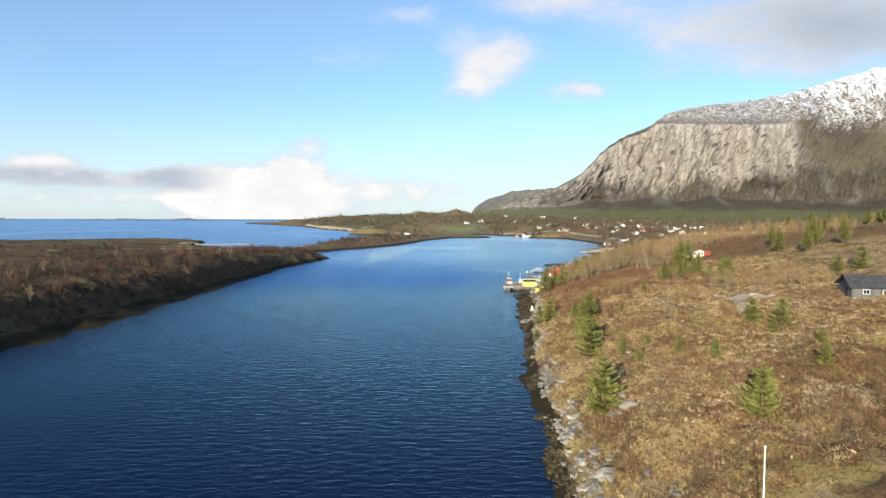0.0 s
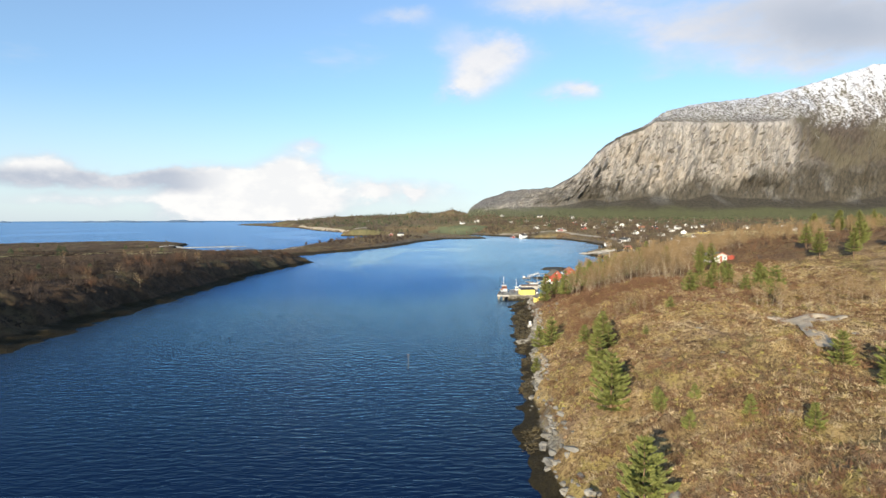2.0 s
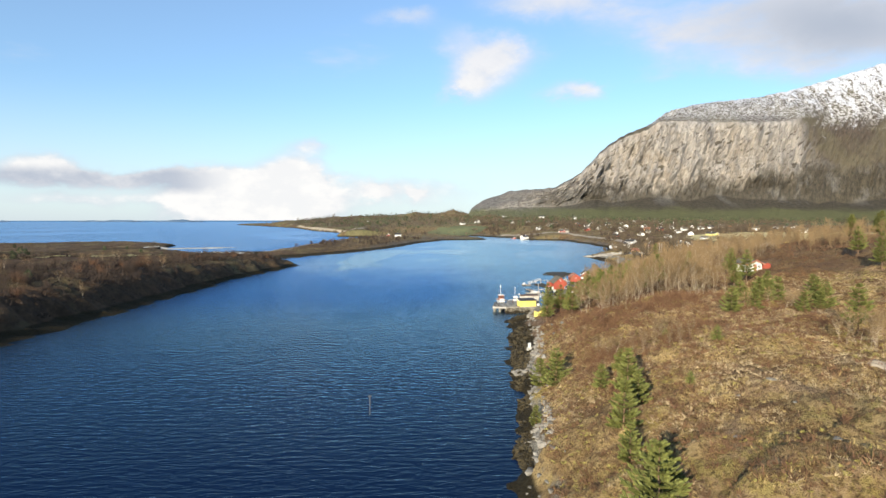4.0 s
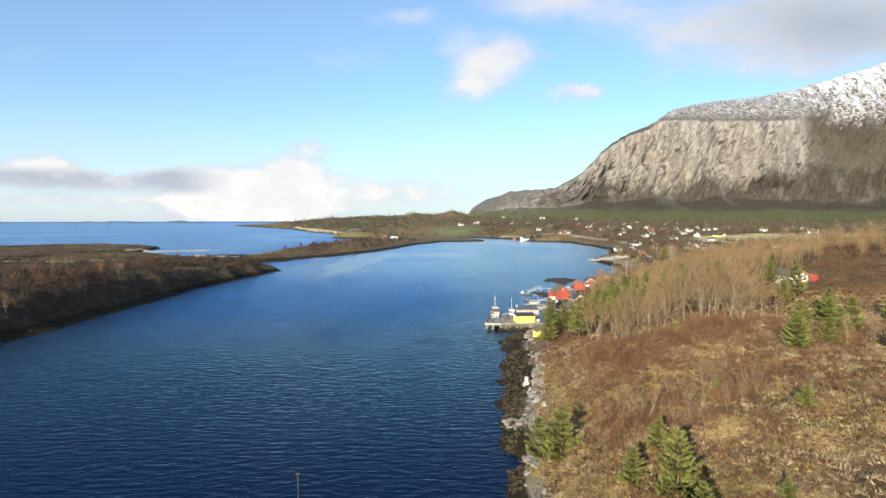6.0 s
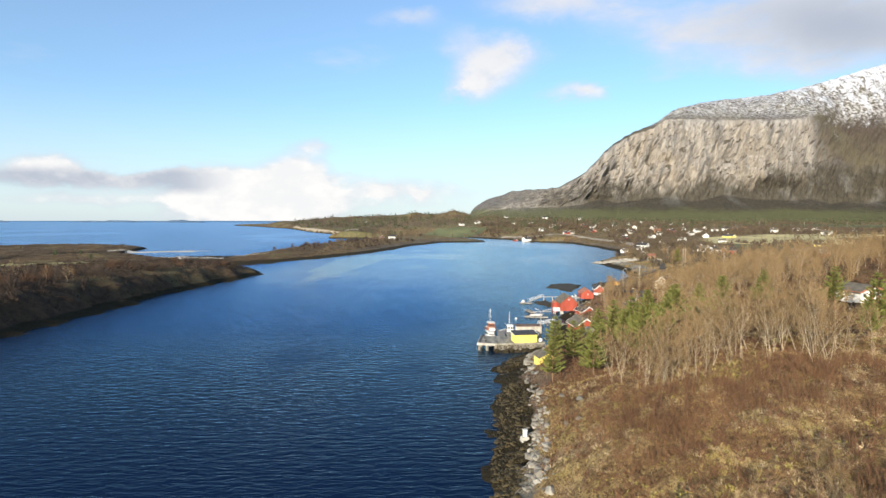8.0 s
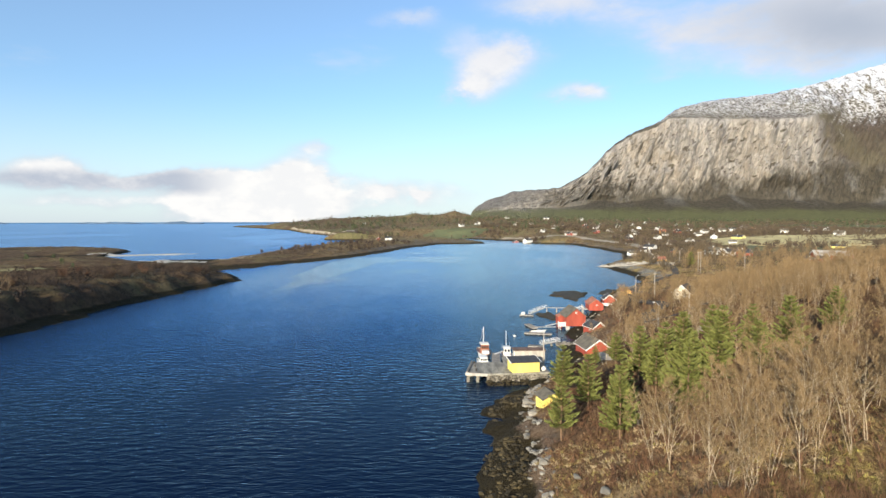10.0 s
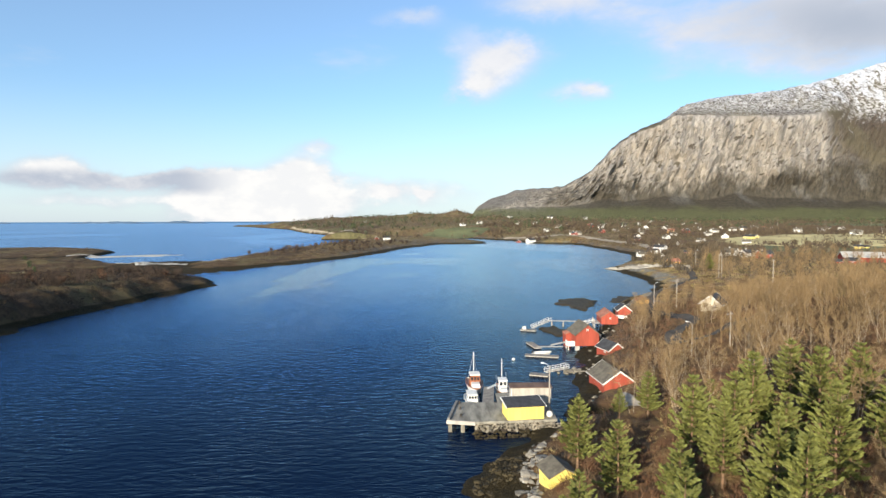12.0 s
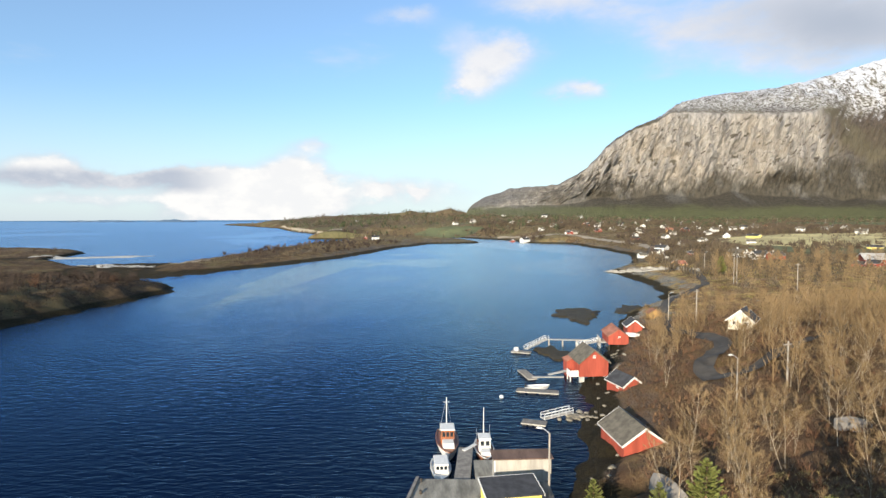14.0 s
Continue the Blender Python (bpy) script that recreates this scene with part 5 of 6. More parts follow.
def shore_stones(n, d0, d1, s0, s1, rnd):
    """Loose angular stones along the near waterline, too many to count."""
    out = Mesh()
    shapes = []
    for seed in range(6):
        bm = bmesh.new()
        bmesh.ops.create_icosphere(bm, subdivisions=1, radius=1.0)
        off = Vector((seed * 5.3, 2.1, 0.7))
        vs = [tuple(v_.co * (1 + 0.7 * noise.noise(v_.co * 1.1 + off))) for v_ in bm.verts]
        shapes.append((vs, [tuple(w_.index for w_ in f_.verts) for f_ in bm.faces]))
        bm.free()
    R_ = np.random.RandomState(rnd.randrange(10 ** 6))
    Y = R_.uniform(44, 236, n)
    X = bank_x(Y) + kelp(Y) * R_.uniform(d0[0], d1[0], n) + R_.uniform(d0[1], d1[1], n)
    keep = fbm(X / 6, Y / 6, 77, 3) > -0.12
    Z = height(X, Y)
    for x, y, z in zip(X[keep].tolist(), Y[keep].tolist(), Z[keep].tolist()):
        vs, fs = shapes[rnd.randrange(6)]
        s = rnd.uniform(s0, s1) * (1.8 if rnd.random() < 0.1 else 1)
        a, fx, fy, fz = rnd.uniform(0, 6.283), rnd.uniform(0.8, 1.6), rnd.uniform(0.7, 1.1), rnd.uniform(0.45, 0.8)
        c, q = math.cos(a) * s, math.sin(a) * s
        out.add([(x + p[0] * fx * c - p[1] * fy * q, y + p[0] * fx * q + p[1] * fy * c, z + 0.1 * s + p[2] * fz * s) for p in vs], fs)
    return out


stuff("shore_stones", shore_stones(1150, (1, 0.1), (1, 2.6), 0.14, 0.5, far_rnd), MAT["stone"], "grey angular stones heaped along the shore", "stones")
stuff("weedy_stones", shore_stones(3800, (0, -0.8), (1, 0.3), 0.10, 0.30, far_rnd), MAT["weed"], "low stones under dark brown rockweed", "stones")


# ---- draped sheets: road, fields, sand ----
def strip(name, line, wide, mat, label, category, lift=0.1, step_=2.0):
    pts = []
    for k in range(len(line) - 1):
        a, b = Vector(line[k]), Vector(line[k + 1])
        n = max(1, int((b - a).length / step_))
        pts += [a.lerp(b, i / n) for i in range(n)]
    pts.append(Vector(line[-1]))
    for _ in range(3):
        pts = [pts[0]] + [(pts[i - 1] + pts[i] * 2 + pts[i + 1]) / 4 for i in range(1, len(pts) - 1)] + [pts[-1]]
    out, rows = Mesh(), []
    for i, p in enumerate(pts):
        d = (pts[min(i + 1, len(pts) - 1)] - pts[max(i - 1, 0)]).normalized()
        nrm = Vector((-d.y, d.x))
        w = wide * (1 + 0.15 * noise.noise(Vector((i * 0.2, 0, 0))))
        rows.append([p + nrm * w * (k / 6 - 0.5) for k in range(7)])
    P = np.array([(q.x, q.y) for r_ in rows for q in r_])
    Z = np.max([height(P[:, 0] + dx, P[:, 1] + dy) for dx in (-0.5, 0.5) for dy in (-0.5, 0.5)], axis=0) + lift
    vs = np.column_stack([P, Z]).tolist()
    fs = [(i * 7 + k, i * 7 + k + 1, (i + 1) * 7 + k + 1, (i + 1) * 7 + k) for i in range(len(rows) - 1) for k in range(6)]
    out.add(vs, fs)
    return solid(name, out, mat, label, category, kind="structure", smooth=True)


def patch(name, cx, cy, ax, ay, turn, mat, label, category, lift=0.4, n=26, floor=-9.0, ragged=0.22):
    out, rows = Mesh(), []
    c, s = math.cos(radians(turn)), math.sin(radians(turn))
    vs = [(cx, cy, lift)]
    rings, seg = n // 2, n * 2
    for i in range(1, rings + 1):
        for k in range(seg):
            a = 6.28318 * k / seg
            r = i / rings * (1 + ragged * (noise.noise(Vector((math.cos(a) * 1.3 + cx, math.sin(a) * 1.3, 0))) + 0.6 * noise.noise(Vector((math.cos(a) * 4 + cx, math.sin(a) * 4, 5)))))
            u, v = ax * r * math.cos(a), ay * r * math.sin(a)
            x, y = cx + u * c - v * s, cy + u * s + v * c
            vs.append((x, y, lift - (0.6 if i == rings else 0)))
    A = np.array(vs)
    A[:, 2] += np.maximum(height(A[:, 0], A[:, 1]), floor)
    vs = A.tolist()
    fs = [(0, 1 + k, 1 + (k + 1) % seg) for k in range(seg)]
    for i in range(rings - 1):
        for k in range(seg):
            a, b = 1 + i * seg + k, 1 + i * seg + (k + 1) % seg
            fs.append((a, a + seg, b + seg, b))
    out.add(vs, fs)
    return solid(name, out, mat, label, category, kind="structure", smooth=True)


strip("road", ROAD, 3.4, MAT["road"], "narrow grey gravel road through the birch wood", "road", 0.12)
strip("path", [(108, 62), (84, 66), (64, 72.6)], 0.7, MAT["gravel"], "narrow trodden path across the heath", "path", 0.05)
patch("gravel_pitch", 65.5, 114, 6.5, 3.6, 12, MAT["gravel"], "pale gravel parking pitch on the heath", "gravel", 0.1, 26, -9.0, 0.5)
strip("path", [(55.2, 95), (57.5, 101), (60.5, 107), (63, 112)], 2.2, MAT["gravel"], "gravel track up to the parking pitch", "path", 0.08)
strip("beach", [(-121, 1112), (-160, 1210), (-225, 1360), (-280, 1490), (-345, 1650), (-420, 1895)], 16, MAT["gravel"], "pale gravel beach on the open coast", "beach", 0.4, 8.0)
strip("beach", [(130, 1010), (180, 935), (222, 870), (232, 740), (222, 660)], 9, MAT["gravel"], "pale gravel beach round the inner bay", "beach", 0.3, 6.0)
patch("field", 385, 700, 75, 95, -35, MAT["field"], "pale stubble field beyond the village", "field", 0.5)
patch("field", 480, 790, 130, 60, 8, MAT["field"], "pale yellow hay field beyond the village", "field", 0.6)
patch("meadow", 330, 600, 55, 60, -30, MAT["meadow"], "green meadow beside the houses", "meadow", 0.4)
patch("meadow", 700, 1330, 620, 70, 3, MAT["meadow"], "green meadow strip below the mountain", "meadow", 1.2)
patch("meadow", 60, 1120, 55, 45, 0, MAT["meadow"], "small green field above the channel", "meadow", 0.8)
strip("field", [(-206, 306), (-184, 343), (-165, 380), (-150, 407)], 12, MAT["dryfield"], "yellowed grass field on the island", "field", 0.35, 3.0)
patch("sand_flat", -176, 556, 26, 9, -8, MAT["sand"], "pale tidal sand flat beside the spit", "sand", 0.05, 20, 0.0, 0.6)
patch("sand_flat", -128, 572, 18, 9, 60, MAT["gravel"], "pale sandy beach at the end of the spit", "sand", 0.12, 20, 0.0, 0.5)
patch("sand_flat", -238, 652, 42, 11, 20, MAT["sand"], "pale sand beach facing the open sea", "sand", 0.12, 20, 0.0, 0.7)
patch("skerry", 63, 317, 3.6, 8, 10, MAT["weed"], "weedy shoal under the raised walkway", "skerry", 0.3, 20, 0.0, 0.7)
patch("skerry", 103, 378, 5, 11, -15, MAT["weed"], "weed flat along the bay shore", "skerry", 0.25, 20, 0.0, 0.7)
patch("skerry", 82, 371, 8, 12, -20, MAT["weed"], "low weed-covered skerry in the bay", "skerry", 0.4, 24, 0.0, 0.75)


# ---- buildings ----
def window(parent, x, y, z, w, h, normal, glass="glass", frame_mat="white"):
    """A framed window set on a wall that faces -y, +y, -x or +x."""
    turn = {"-y": 0, "+y": 180, "-x": -90, "+x": 90}[normal]
    m = pose(x, y, z, 0, 0, turn)
    f = Mesh()
    t = 0.09
    for c, s in (((0, -0.03, h / 2 - t / 2), (w, 0.09, t)), ((0, -0.03, -h / 2 + t / 2), (w, 0.09, t)), ((-w / 2 + t / 2, -0.03, 0), (t, 0.09, h - 2 * t)), ((w / 2 - t / 2, -0.03, 0), (t, 0.09, h - 2 * t)), ((0, -0.03, 0), (0.05, 0.07, h - 2 * t))):
        f.box(c, s, m)
    win = part("window", f, MAT[frame_mat], parent, "white-framed window")
    part("pane", Mesh().box((0, -0.006, 0), (w - 2 * t, 0.03, h - 2 * t), m), MAT[glass], win)


def house(name, m, w, l, wall, rise, wall_mat, roof_mat, label, category, group="", trim="white", over=0.35, windows=(), doors=(), chimney=False, stilts=0.0, sill=0.0):
    """A gabled building: its gables face -y and +y, the ridge runs along y."""
    ob = thing(name, m, label, category, group)
    ob_wall = Mesh().prism([(-w / 2, -0.4 if not stilts else 0), (w / 2, -0.4 if not stilts else 0), (w / 2, wall), (0, wall + rise), (-w / 2, wall)], -l / 2, l / 2)
    body = part("wall", ob_wall, MAT[wall_mat], ob)
    sl = rise / (w / 2)
    ox = w / 2 + over
    t = 0.14
    for sgn in (-1, 1):
        pr = [(0, wall + rise + 0.03), (sgn * ox, wall - sl * over + 0.03), (sgn * ox, wall - sl * over + 0.03 + t), (0, wall + rise + 0.03 + t * 1.2)]
        if sgn > 0:
            pr = pr[::-1]
        part("roof", Mesh().prism(pr, -l / 2 - over, l / 2 + over), MAT[roof_mat], ob)
        if trim:
            for e in (-1, 1):
                b = Mesh()
                y0 = e * (l / 2 + over)
                pr2 = [(0, wall + rise - 0.12), (sgn * ox, wall - sl * over - 0.12), (sgn * ox, wall - sl * over + t + 0.05), (0, wall + rise + t * 1.2 + 0.06)]
                if sgn > 0:
                    pr2 = pr2[::-1]
                b.prism(pr2, min(y0, y0 + e * 0.05), max(y0, y0 + e * 0.05))
                part("bargeboard", b, MAT[trim], ob, "white bargeboard")
            part("gutter", Mesh().box((sgn * (ox + 0.04), 0, wall - sl * over + 0.06), (0.09, l + 2 * over - 0.02, 0.11)), MAT[trim], ob)
    for x, y, z, ww, hh, nrm in windows:
        window(ob, x, y, z, ww, hh, nrm)
    for x, y, dw, dh, nrm, mt in doors:
        turn = {"-y": 0, "+y": 180, "-x": -90, "+x": 90}[nrm]
        dm = pose(x, y, 0, 0, 0, turn)
        d = part("door", Mesh().box((0, -0.03, dh / 2), (dw, 0.06, dh), dm), MAT[mt], ob)
        part("handle", Mesh().box((dw * 0.38, -0.09, dh * 0.48), (0.12, 0.05, 0.04), dm), MAT["metal"], d)
    if chimney:
        c = Mesh().box((w * 0.12, l * 0.15, wall + rise + 0.25), (0.6, 0.6, 1.5)).box((w * 0.12, l * 0.15, wall + rise + 1.02), (0.72, 0.72, 0.12))
        part("chimney", c, MAT["white"], ob, "white chimney")
    if stilts:
        for sx in (-1, 0, 1):
            for sy in (-1, 0, 1):
                part("stilt", Mesh().tube((sx * (w / 2 - 0.25), sy * (l / 2 - 0.3), -stilts), (sx * (w / 2 - 0.25), sy * (l / 2 - 0.3), 0), 0.16, 0.15, 6), MAT["darkwood"], ob)
    return ob


def at(x, y, z, turn):
    return pose(x, y, z, 0, 0, turn)


G = "red boathouses by the water"
house("boathouse", at(61.5, 260.7, 1.1, 5), 5.5, 7.6, 2.0, 1.9, "red", "roof_grey", "red wooden boathouse with grey roof and white bargeboards", "boathouse", G, over=0.4, doors=[(-2.75, 1.2, 1.1, 1.8, "-x", "red")])
house("boathouse", at(68.7, 284.8, 1.2, 16), 3.9, 5.0, 1.7, 1.4, "red", "roof_dark", "small red boathouse with dark felt roof", "boathouse", G, over=0.3, windows=[(-1.95, -0.8, 1.1, 0.7, 0.4, "-x")])
bh = house("boathouse", at(65.8, 297.6, 1.1, 4), 5.7, 6.4, 2.9, 2.3, "red", "roof_grey", "large red boathouse on stilts with grey gable roof", "boathouse", G, trim="roof_grey", over=0.35, stilts=2.0, windows=[(0, -3.2, 3.9, 0.5, 0.55, "-y")])
part("plinth", Mesh().box((-2.4, -2.9, -0.7), (0.9, 0.7, 1.4)).box((2.4, -2.9, -0.7), (0.9, 0.7, 1.4)), MAT["concrete"], bh)
part("annex", Mesh().prism([(-2.87, 0), (-2.87, 2.6), (-4.2, 2.1), (-4.2, 0)][::-1], 0.6, 3.2).box((-3.5, 1.9, -0.95), (1.2, 2.4, 1.8)), MAT["red"], bh)
part("annex_roof", Mesh().prism([(-2.9, 2.72), (-4.45, 2.15), (-4.45, 2.27), (-2.9, 2.86)][::-1], 0.4, 3.4), MAT["rust"], bh, "faded reddish annex roof")
part("landing", Mesh().box((-3.8, -1.6, 0.0), (1.8, 2.2, 0.18)).box((-4.6, -1.6, 0.6), (0.08, 2.2, 1.05)).box((-3.8, -2.66, 0.6), (1.7, 0.08, 1.05)).box((-4.5, -2.5, -1.0), (0.15, 0.15, 2.0)).box((-4.5, -0.7, -1.0), (0.15, 0.15, 2.0)), MAT["white"], bh, "white landing with rail")
bh = house("boathouse", at(79.6, 324.0, 1.5, -6), 4.7, 8.0, 2.0, 1.6, "red", "rust", "red boathouse on stilts with faded reddish roof", "boathouse", G, trim="", over=0.3, stilts=2.2, windows=[(0.2, -4.0, 1.8, 0.5, 0.4, "-y")])
bal = part("balcony", Mesh().box((-3.1, 0.6, -0.05), (1.5, 4.5, 0.14)), MAT["greyboard"], bh, "grey wooden balcony on posts")
for k in range(5):
    part("post", Mesh().box((-3.8, -1.6 + 1.1 * k, -0.9), (0.12, 0.12, 3.9)), MAT["greyboard"], bal)
part("rail", Mesh().box((-3.86, 0.6, 1.0), (0.1, 4.5, 0.1)), MAT["greyboard"], bal)
part("rail", Mesh().box((-3.86, 0.6, 0.55), (0.07, 4.5, 0.07)), MAT["greyboard"], bal)
house("boathouse", at(87.4, 333.5, 2.0, -8), 3.8, 5.0, 1.8, 1.5, "red", "roof_dark", "red boathouse with dark roof and white bargeboards", "boathouse", G, over=0.35)
house("hut", at(98.83, 348.72, lie(98.83, 348.72), -5), 3.4, 3.6, 2.0, 0.9, "ochre", "rust", "ochre wooden hut with brown roof", "hut", trim="", over=0.3, doors=[(0.3, -1.8, 0.9, 1.8, "-y", "ochre")])
house("cottage", at(98.4, 208.0, lie(98.4, 208.0) + 0.2, 8), 4.3, 5.6, 2.0, 0.9, "white", "roof_grey", "white wooden cottage with dark roof and red annex", "cottage", trim="rust", over=0.6, windows=[(-1.35, -2.8, 1.2, 0.9, 0.9, "-y"), (1.35, -2.8, 1.2, 0.9, 0.9, "-y"), (-2.15, 0, 1.2, 1.1, 0.9, "-x")], doors=[(0.1, -2.8, 0.85, 1.9, "-y", "rust")])
house("annex_shed", at(102.0, 207.3, lie(102.0, 207.3) + 0.1, 8), 2.3, 3.8, 1.7, 0.5, "red", "darkrust", "low bright red shed beside the cottage", "shed", trim="", over=0.3)
bk = house("black_house", at(92.0, 111, lie(84, 108) + 0.3, 72), 7.0, 13.0, 2.5, 1.9, "slate", "roof_dark", "grey boarded house with black roof and porch", "house", trim="black", over=0.6, windows=[(3.5, -3.2, 1.4, 1.0, 1.1, "+x"), (3.5, 2.0, 1.4, 1.2, 1.1, "+x"), (-3.5, -2.8, 1.4, 1.0, 1.1, "-x"), (-3.5, 0.6, 1.4, 1.2, 1.0, "-x"), (-3.5, 4.0, 1.4, 1.2, 1.0, "-x")], doors=[(-1.0, 6.5, 1.0, 2.0, "+y", "black")])
part("terrace", Mesh().box((-5.0, 0, -0.45), (3.0, 14.5, 0.9)).box((0, 7.6, -0.45), (7.0, 2.2, 0.9)), MAT["black"], bk, "black boarded terrace skirt")
house("house", at(107.5, 317.0, lie(107.5, 317.0) + 0.5, -38), 5.2, 6.5, 2.0, 2.2, "cream", "roof_dark", "cream gabled house with dark roof behind birches", "house", over=0.5, windows=[(-1.3, -3.25, 1.2, 0.8, 0.9, "-y"), (1.3, -3.25, 1.2, 0.8, 0.9, "-y")])
house("hut", at(43.2, 220.0, 2.5, 12), 3.1, 3.2, 1.6, 0.8, "yellow", "roof_grey", "small yellow hut with grey roof on the shore rocks", "hut", trim="", over=0.3)

# village houses, seen from afar
VG = "village houses"


def village_house(wall_mat, roof_mat, label, w=8.0, l=10.5, wall=3.4, rise=2.6):
    return house("village_house", Matrix(), w, l, wall, rise, wall_mat, roof_mat, label, "house", VG, over=0.5,
                 windows=[(-2, -l / 2, 1.6, 1.2, 1.3, "-y"), (2, -l / 2, 1.6, 1.2, 1.3, "-y"), (0, -l / 2, wall + 0.6, 1.1, 1.2, "-y"), (-w / 2, -2.5, 1.6, 1.4, 1.3, "-x"), (-w / 2, 2.5, 1.6, 1.4, 1.3, "-x")], chimney=True)


KINDS = {
    "w": village_house("white", "roof_grey", "white wooden village house with grey roof"),
    "d": village_house("white", "roof_dark", "white village house with dark roof", 9, 12, 4.2, 2.6),
    "y": village_house("yellow", "roof_dark", "pale yellow long village house with dark roof", 8, 16, 2.8, 2.2),
    "r": village_house("red", "roof_dark", "red wooden village house with dark roof"),
    "o": village_house("ochre", "rust", "ochre village house with tiled roof"),
    "g": village_house("greyboard", "roof_grey", "grey boarded village house", 7, 9, 3.0, 2.4),
}
VILLAGE = [
    ('w', 229, 543, 25, 1.1), ('d', 231, 524, 100, 0.9), ('r', 237, 517, 100, 0.9), ('y', 379, 789, 25, 1),
    ('w', 363, 816, -20, 1), ('w', 371, 875, 100, 0.9), ('g', 497, 994, 70, 1.1), ('d', 218, 638, 40, 0.9),
    ('w', 180, 577, 100, 0.6), ('g', 181, 542, 10, 0.6), ('o', 170, 495, 100, 0.7), ('w', 299, 827, 10, 0.9),
    ('w', 375, 1017, -60, 1), ('w', 314, 1017, 70, 1), ('d', 345, 1020, -20, 1), ('w', 496, 1393, 100, 1),
    ('d', 493, 1238, 25, 1), ('o', 281, 1102, 25, 1), ('w', 406, 1617, 40, 1.2), ('w', 210, 916, 70, 1),
    ('g', 216, 914, 100, 1), ('r', 365, 925, -60, 1), ('w', 396, 909, 100, 1), ('w', 437, 941, 70, 1),
    ('d', 468, 971, 70, 1), ('w', 528, 831, 40, 1.2), ('w', 576, 923, -60, 1), ('r', 250, 468, 25, 0.6),
    ('r', 257, 467, 25, 0.7), ('y', 356, 592, 40, 0.7), ('w', 115, 1332, 25, 1.3), ('w', 76, 1244, -60, 1),
    ('w', 237, 1816, 100, 1.2), ('d', 330, 1687, 70, 1.3), ('w', 437, 1732, 40, 1), ('w', 184, 1256, 10, 1),
    ('w', 216, 1252, 40, 1), ('d', 150, 897, -60, 1), ('r', 138, 928, 10, 0.9), ('r', 210, 913, 25, 0.9),
    ('r', 278, 1083, -60, 1), ('d', -41, 931, 100, 0.9), ('r', -58, 959, 10, 0.8), ('w', -310, 2350, -20, 1.2),
    ('w', -208, 1993, -60, 1), ('r', 264, 971, 10, 1), ('g', 293, 1000, -60, 1), ('w', 314, 949, -60, 1),
    ('g', 300, 905, 30, 0.8), ('w', 330, 880, 80, 0.8), ('d', 268, 840, 10, 0.8), ('r', 255, 800, 60, 0.8),
    ('w', 410, 985, 20, 0.8), ('g', 440, 1060, 80, 0.8), ('w', 455, 1010, -30, 0.8), ('o', 520, 1010, 50, 0.8),
    ('w', 560, 1060, 0, 0.8), ('d', 610, 1000, 60, 0.8), ('w', 640, 1090, 20, 0.8), ('g', 330, 1180, 40, 0.9),
    ('w', 400, 1210, 10, 0.9), ('d', 260, 1190, 80, 0.9), ('w', 600, 880, 30, 0.8), ('g', 640, 930, 70, 0.8),
    ('w', 300, 740, 30, 0.8), ('g', 262, 700, 100, 0.8), ('d', 200, 600, 10, 0.7), ('r', 214, 575, 60, 0.6), ('w', 320, 690, 70, 0.8),
    ('w', 524, 1247, -20, 1), ('w', 495, 890, 70, 1), ('w', 541, 914, 100, 1), ('w', 286, 1049, 40, 1),
    ('d', 343, 1115, 70, 1), ('w', 222, 1067, 40, 1), ('w', 194, 1016, -60, 0.9), ('o', 347, 931, 70, 1),
]
first = set()
for kind, x, y, turn, size in VILLAGE:
    m = pose(x, y, lie(x, y) - 0.2, 0, 0, turn)
    ob = KINDS[kind]
    size *= 0.86
    if kind in first:
        c = copy_thing(ob, m)
        c.scale = (size, size, size)
    else:
        first.add(kind)
        ob.matrix_world = m
        ob.scale = (size, size, size)
barn = house("barn", at(268, 475, lie(268, 475), 70), 11, 20, 3.0, 2.6, "red", "concrete", "large red barn with pale metal roof", "barn", over=0.5)
PALE = [rock_mesh(s, 0.7, "palestone") for s in (51, 52, 53)]
for k in range(95):
    t = rnd.random()
    x, y = 137.5 + 28 * t + rnd.uniform(-1.6, 1.6), 514 - 51 * t + rnd.uniform(-2.5, 2.5)
    s = rnd.uniform(0.5, 1.3)
    ob = new("mole_stone", PALE[k % 3])
    ob.matrix_world = pose(x, y, max(0.3, lie(x, y)) + 0.35 * s + 0.5 * rnd.random(), rnd.uniform(-20, 20), rnd.uniform(-20, 20), rnd.uniform(0, 360))
    ob.scale = (s * rnd.uniform(1, 1.8), s, s)
    tagged(ob, "pale blasted stone of the shore mole", "stone", "stones of the mole")
patch("mole", 151.5, 488.5, 31, 4.0, -61, MAT["palestone"], "pale stone mole along the bay shore", "mole", 0.6, 20, 0.3)


# ---- the quay ----
quay = thing("quay", pose(1.15, 4.55, 0), "grey concrete quay on a rough stone wall", "quay")
DZ = 1.9
part("deck", Mesh().prism([(30.1, 237.3), (34.3, 236.5), (46.6, 237.4), (46.8, 250.5), (38.6, 250.5), (38.5, 245.3), (31.6, 245.6)], DZ - 0.35, DZ, "z"), MAT["deck"], quay)
part("fill", Mesh().prism([(34.2, 236.9), (46.4, 237.7), (46.5, 250.2), (38.9, 250.2), (38.7, 245), (34.4, 245)], -2.0, DZ - 0.36, "z"), MAT["darkwood"], quay, "dark weedy quay core")
for x, y in ((30.5, 237.7), (32.4, 237.5), (31.2, 241.5), (31.9, 245.1), (33.9, 245.0), (33.6, 241.4)):
    part("pile", Mesh().box((x, y, -0.3), (0.55, 0.55, 3.6)), MAT["quaystone"], quay)
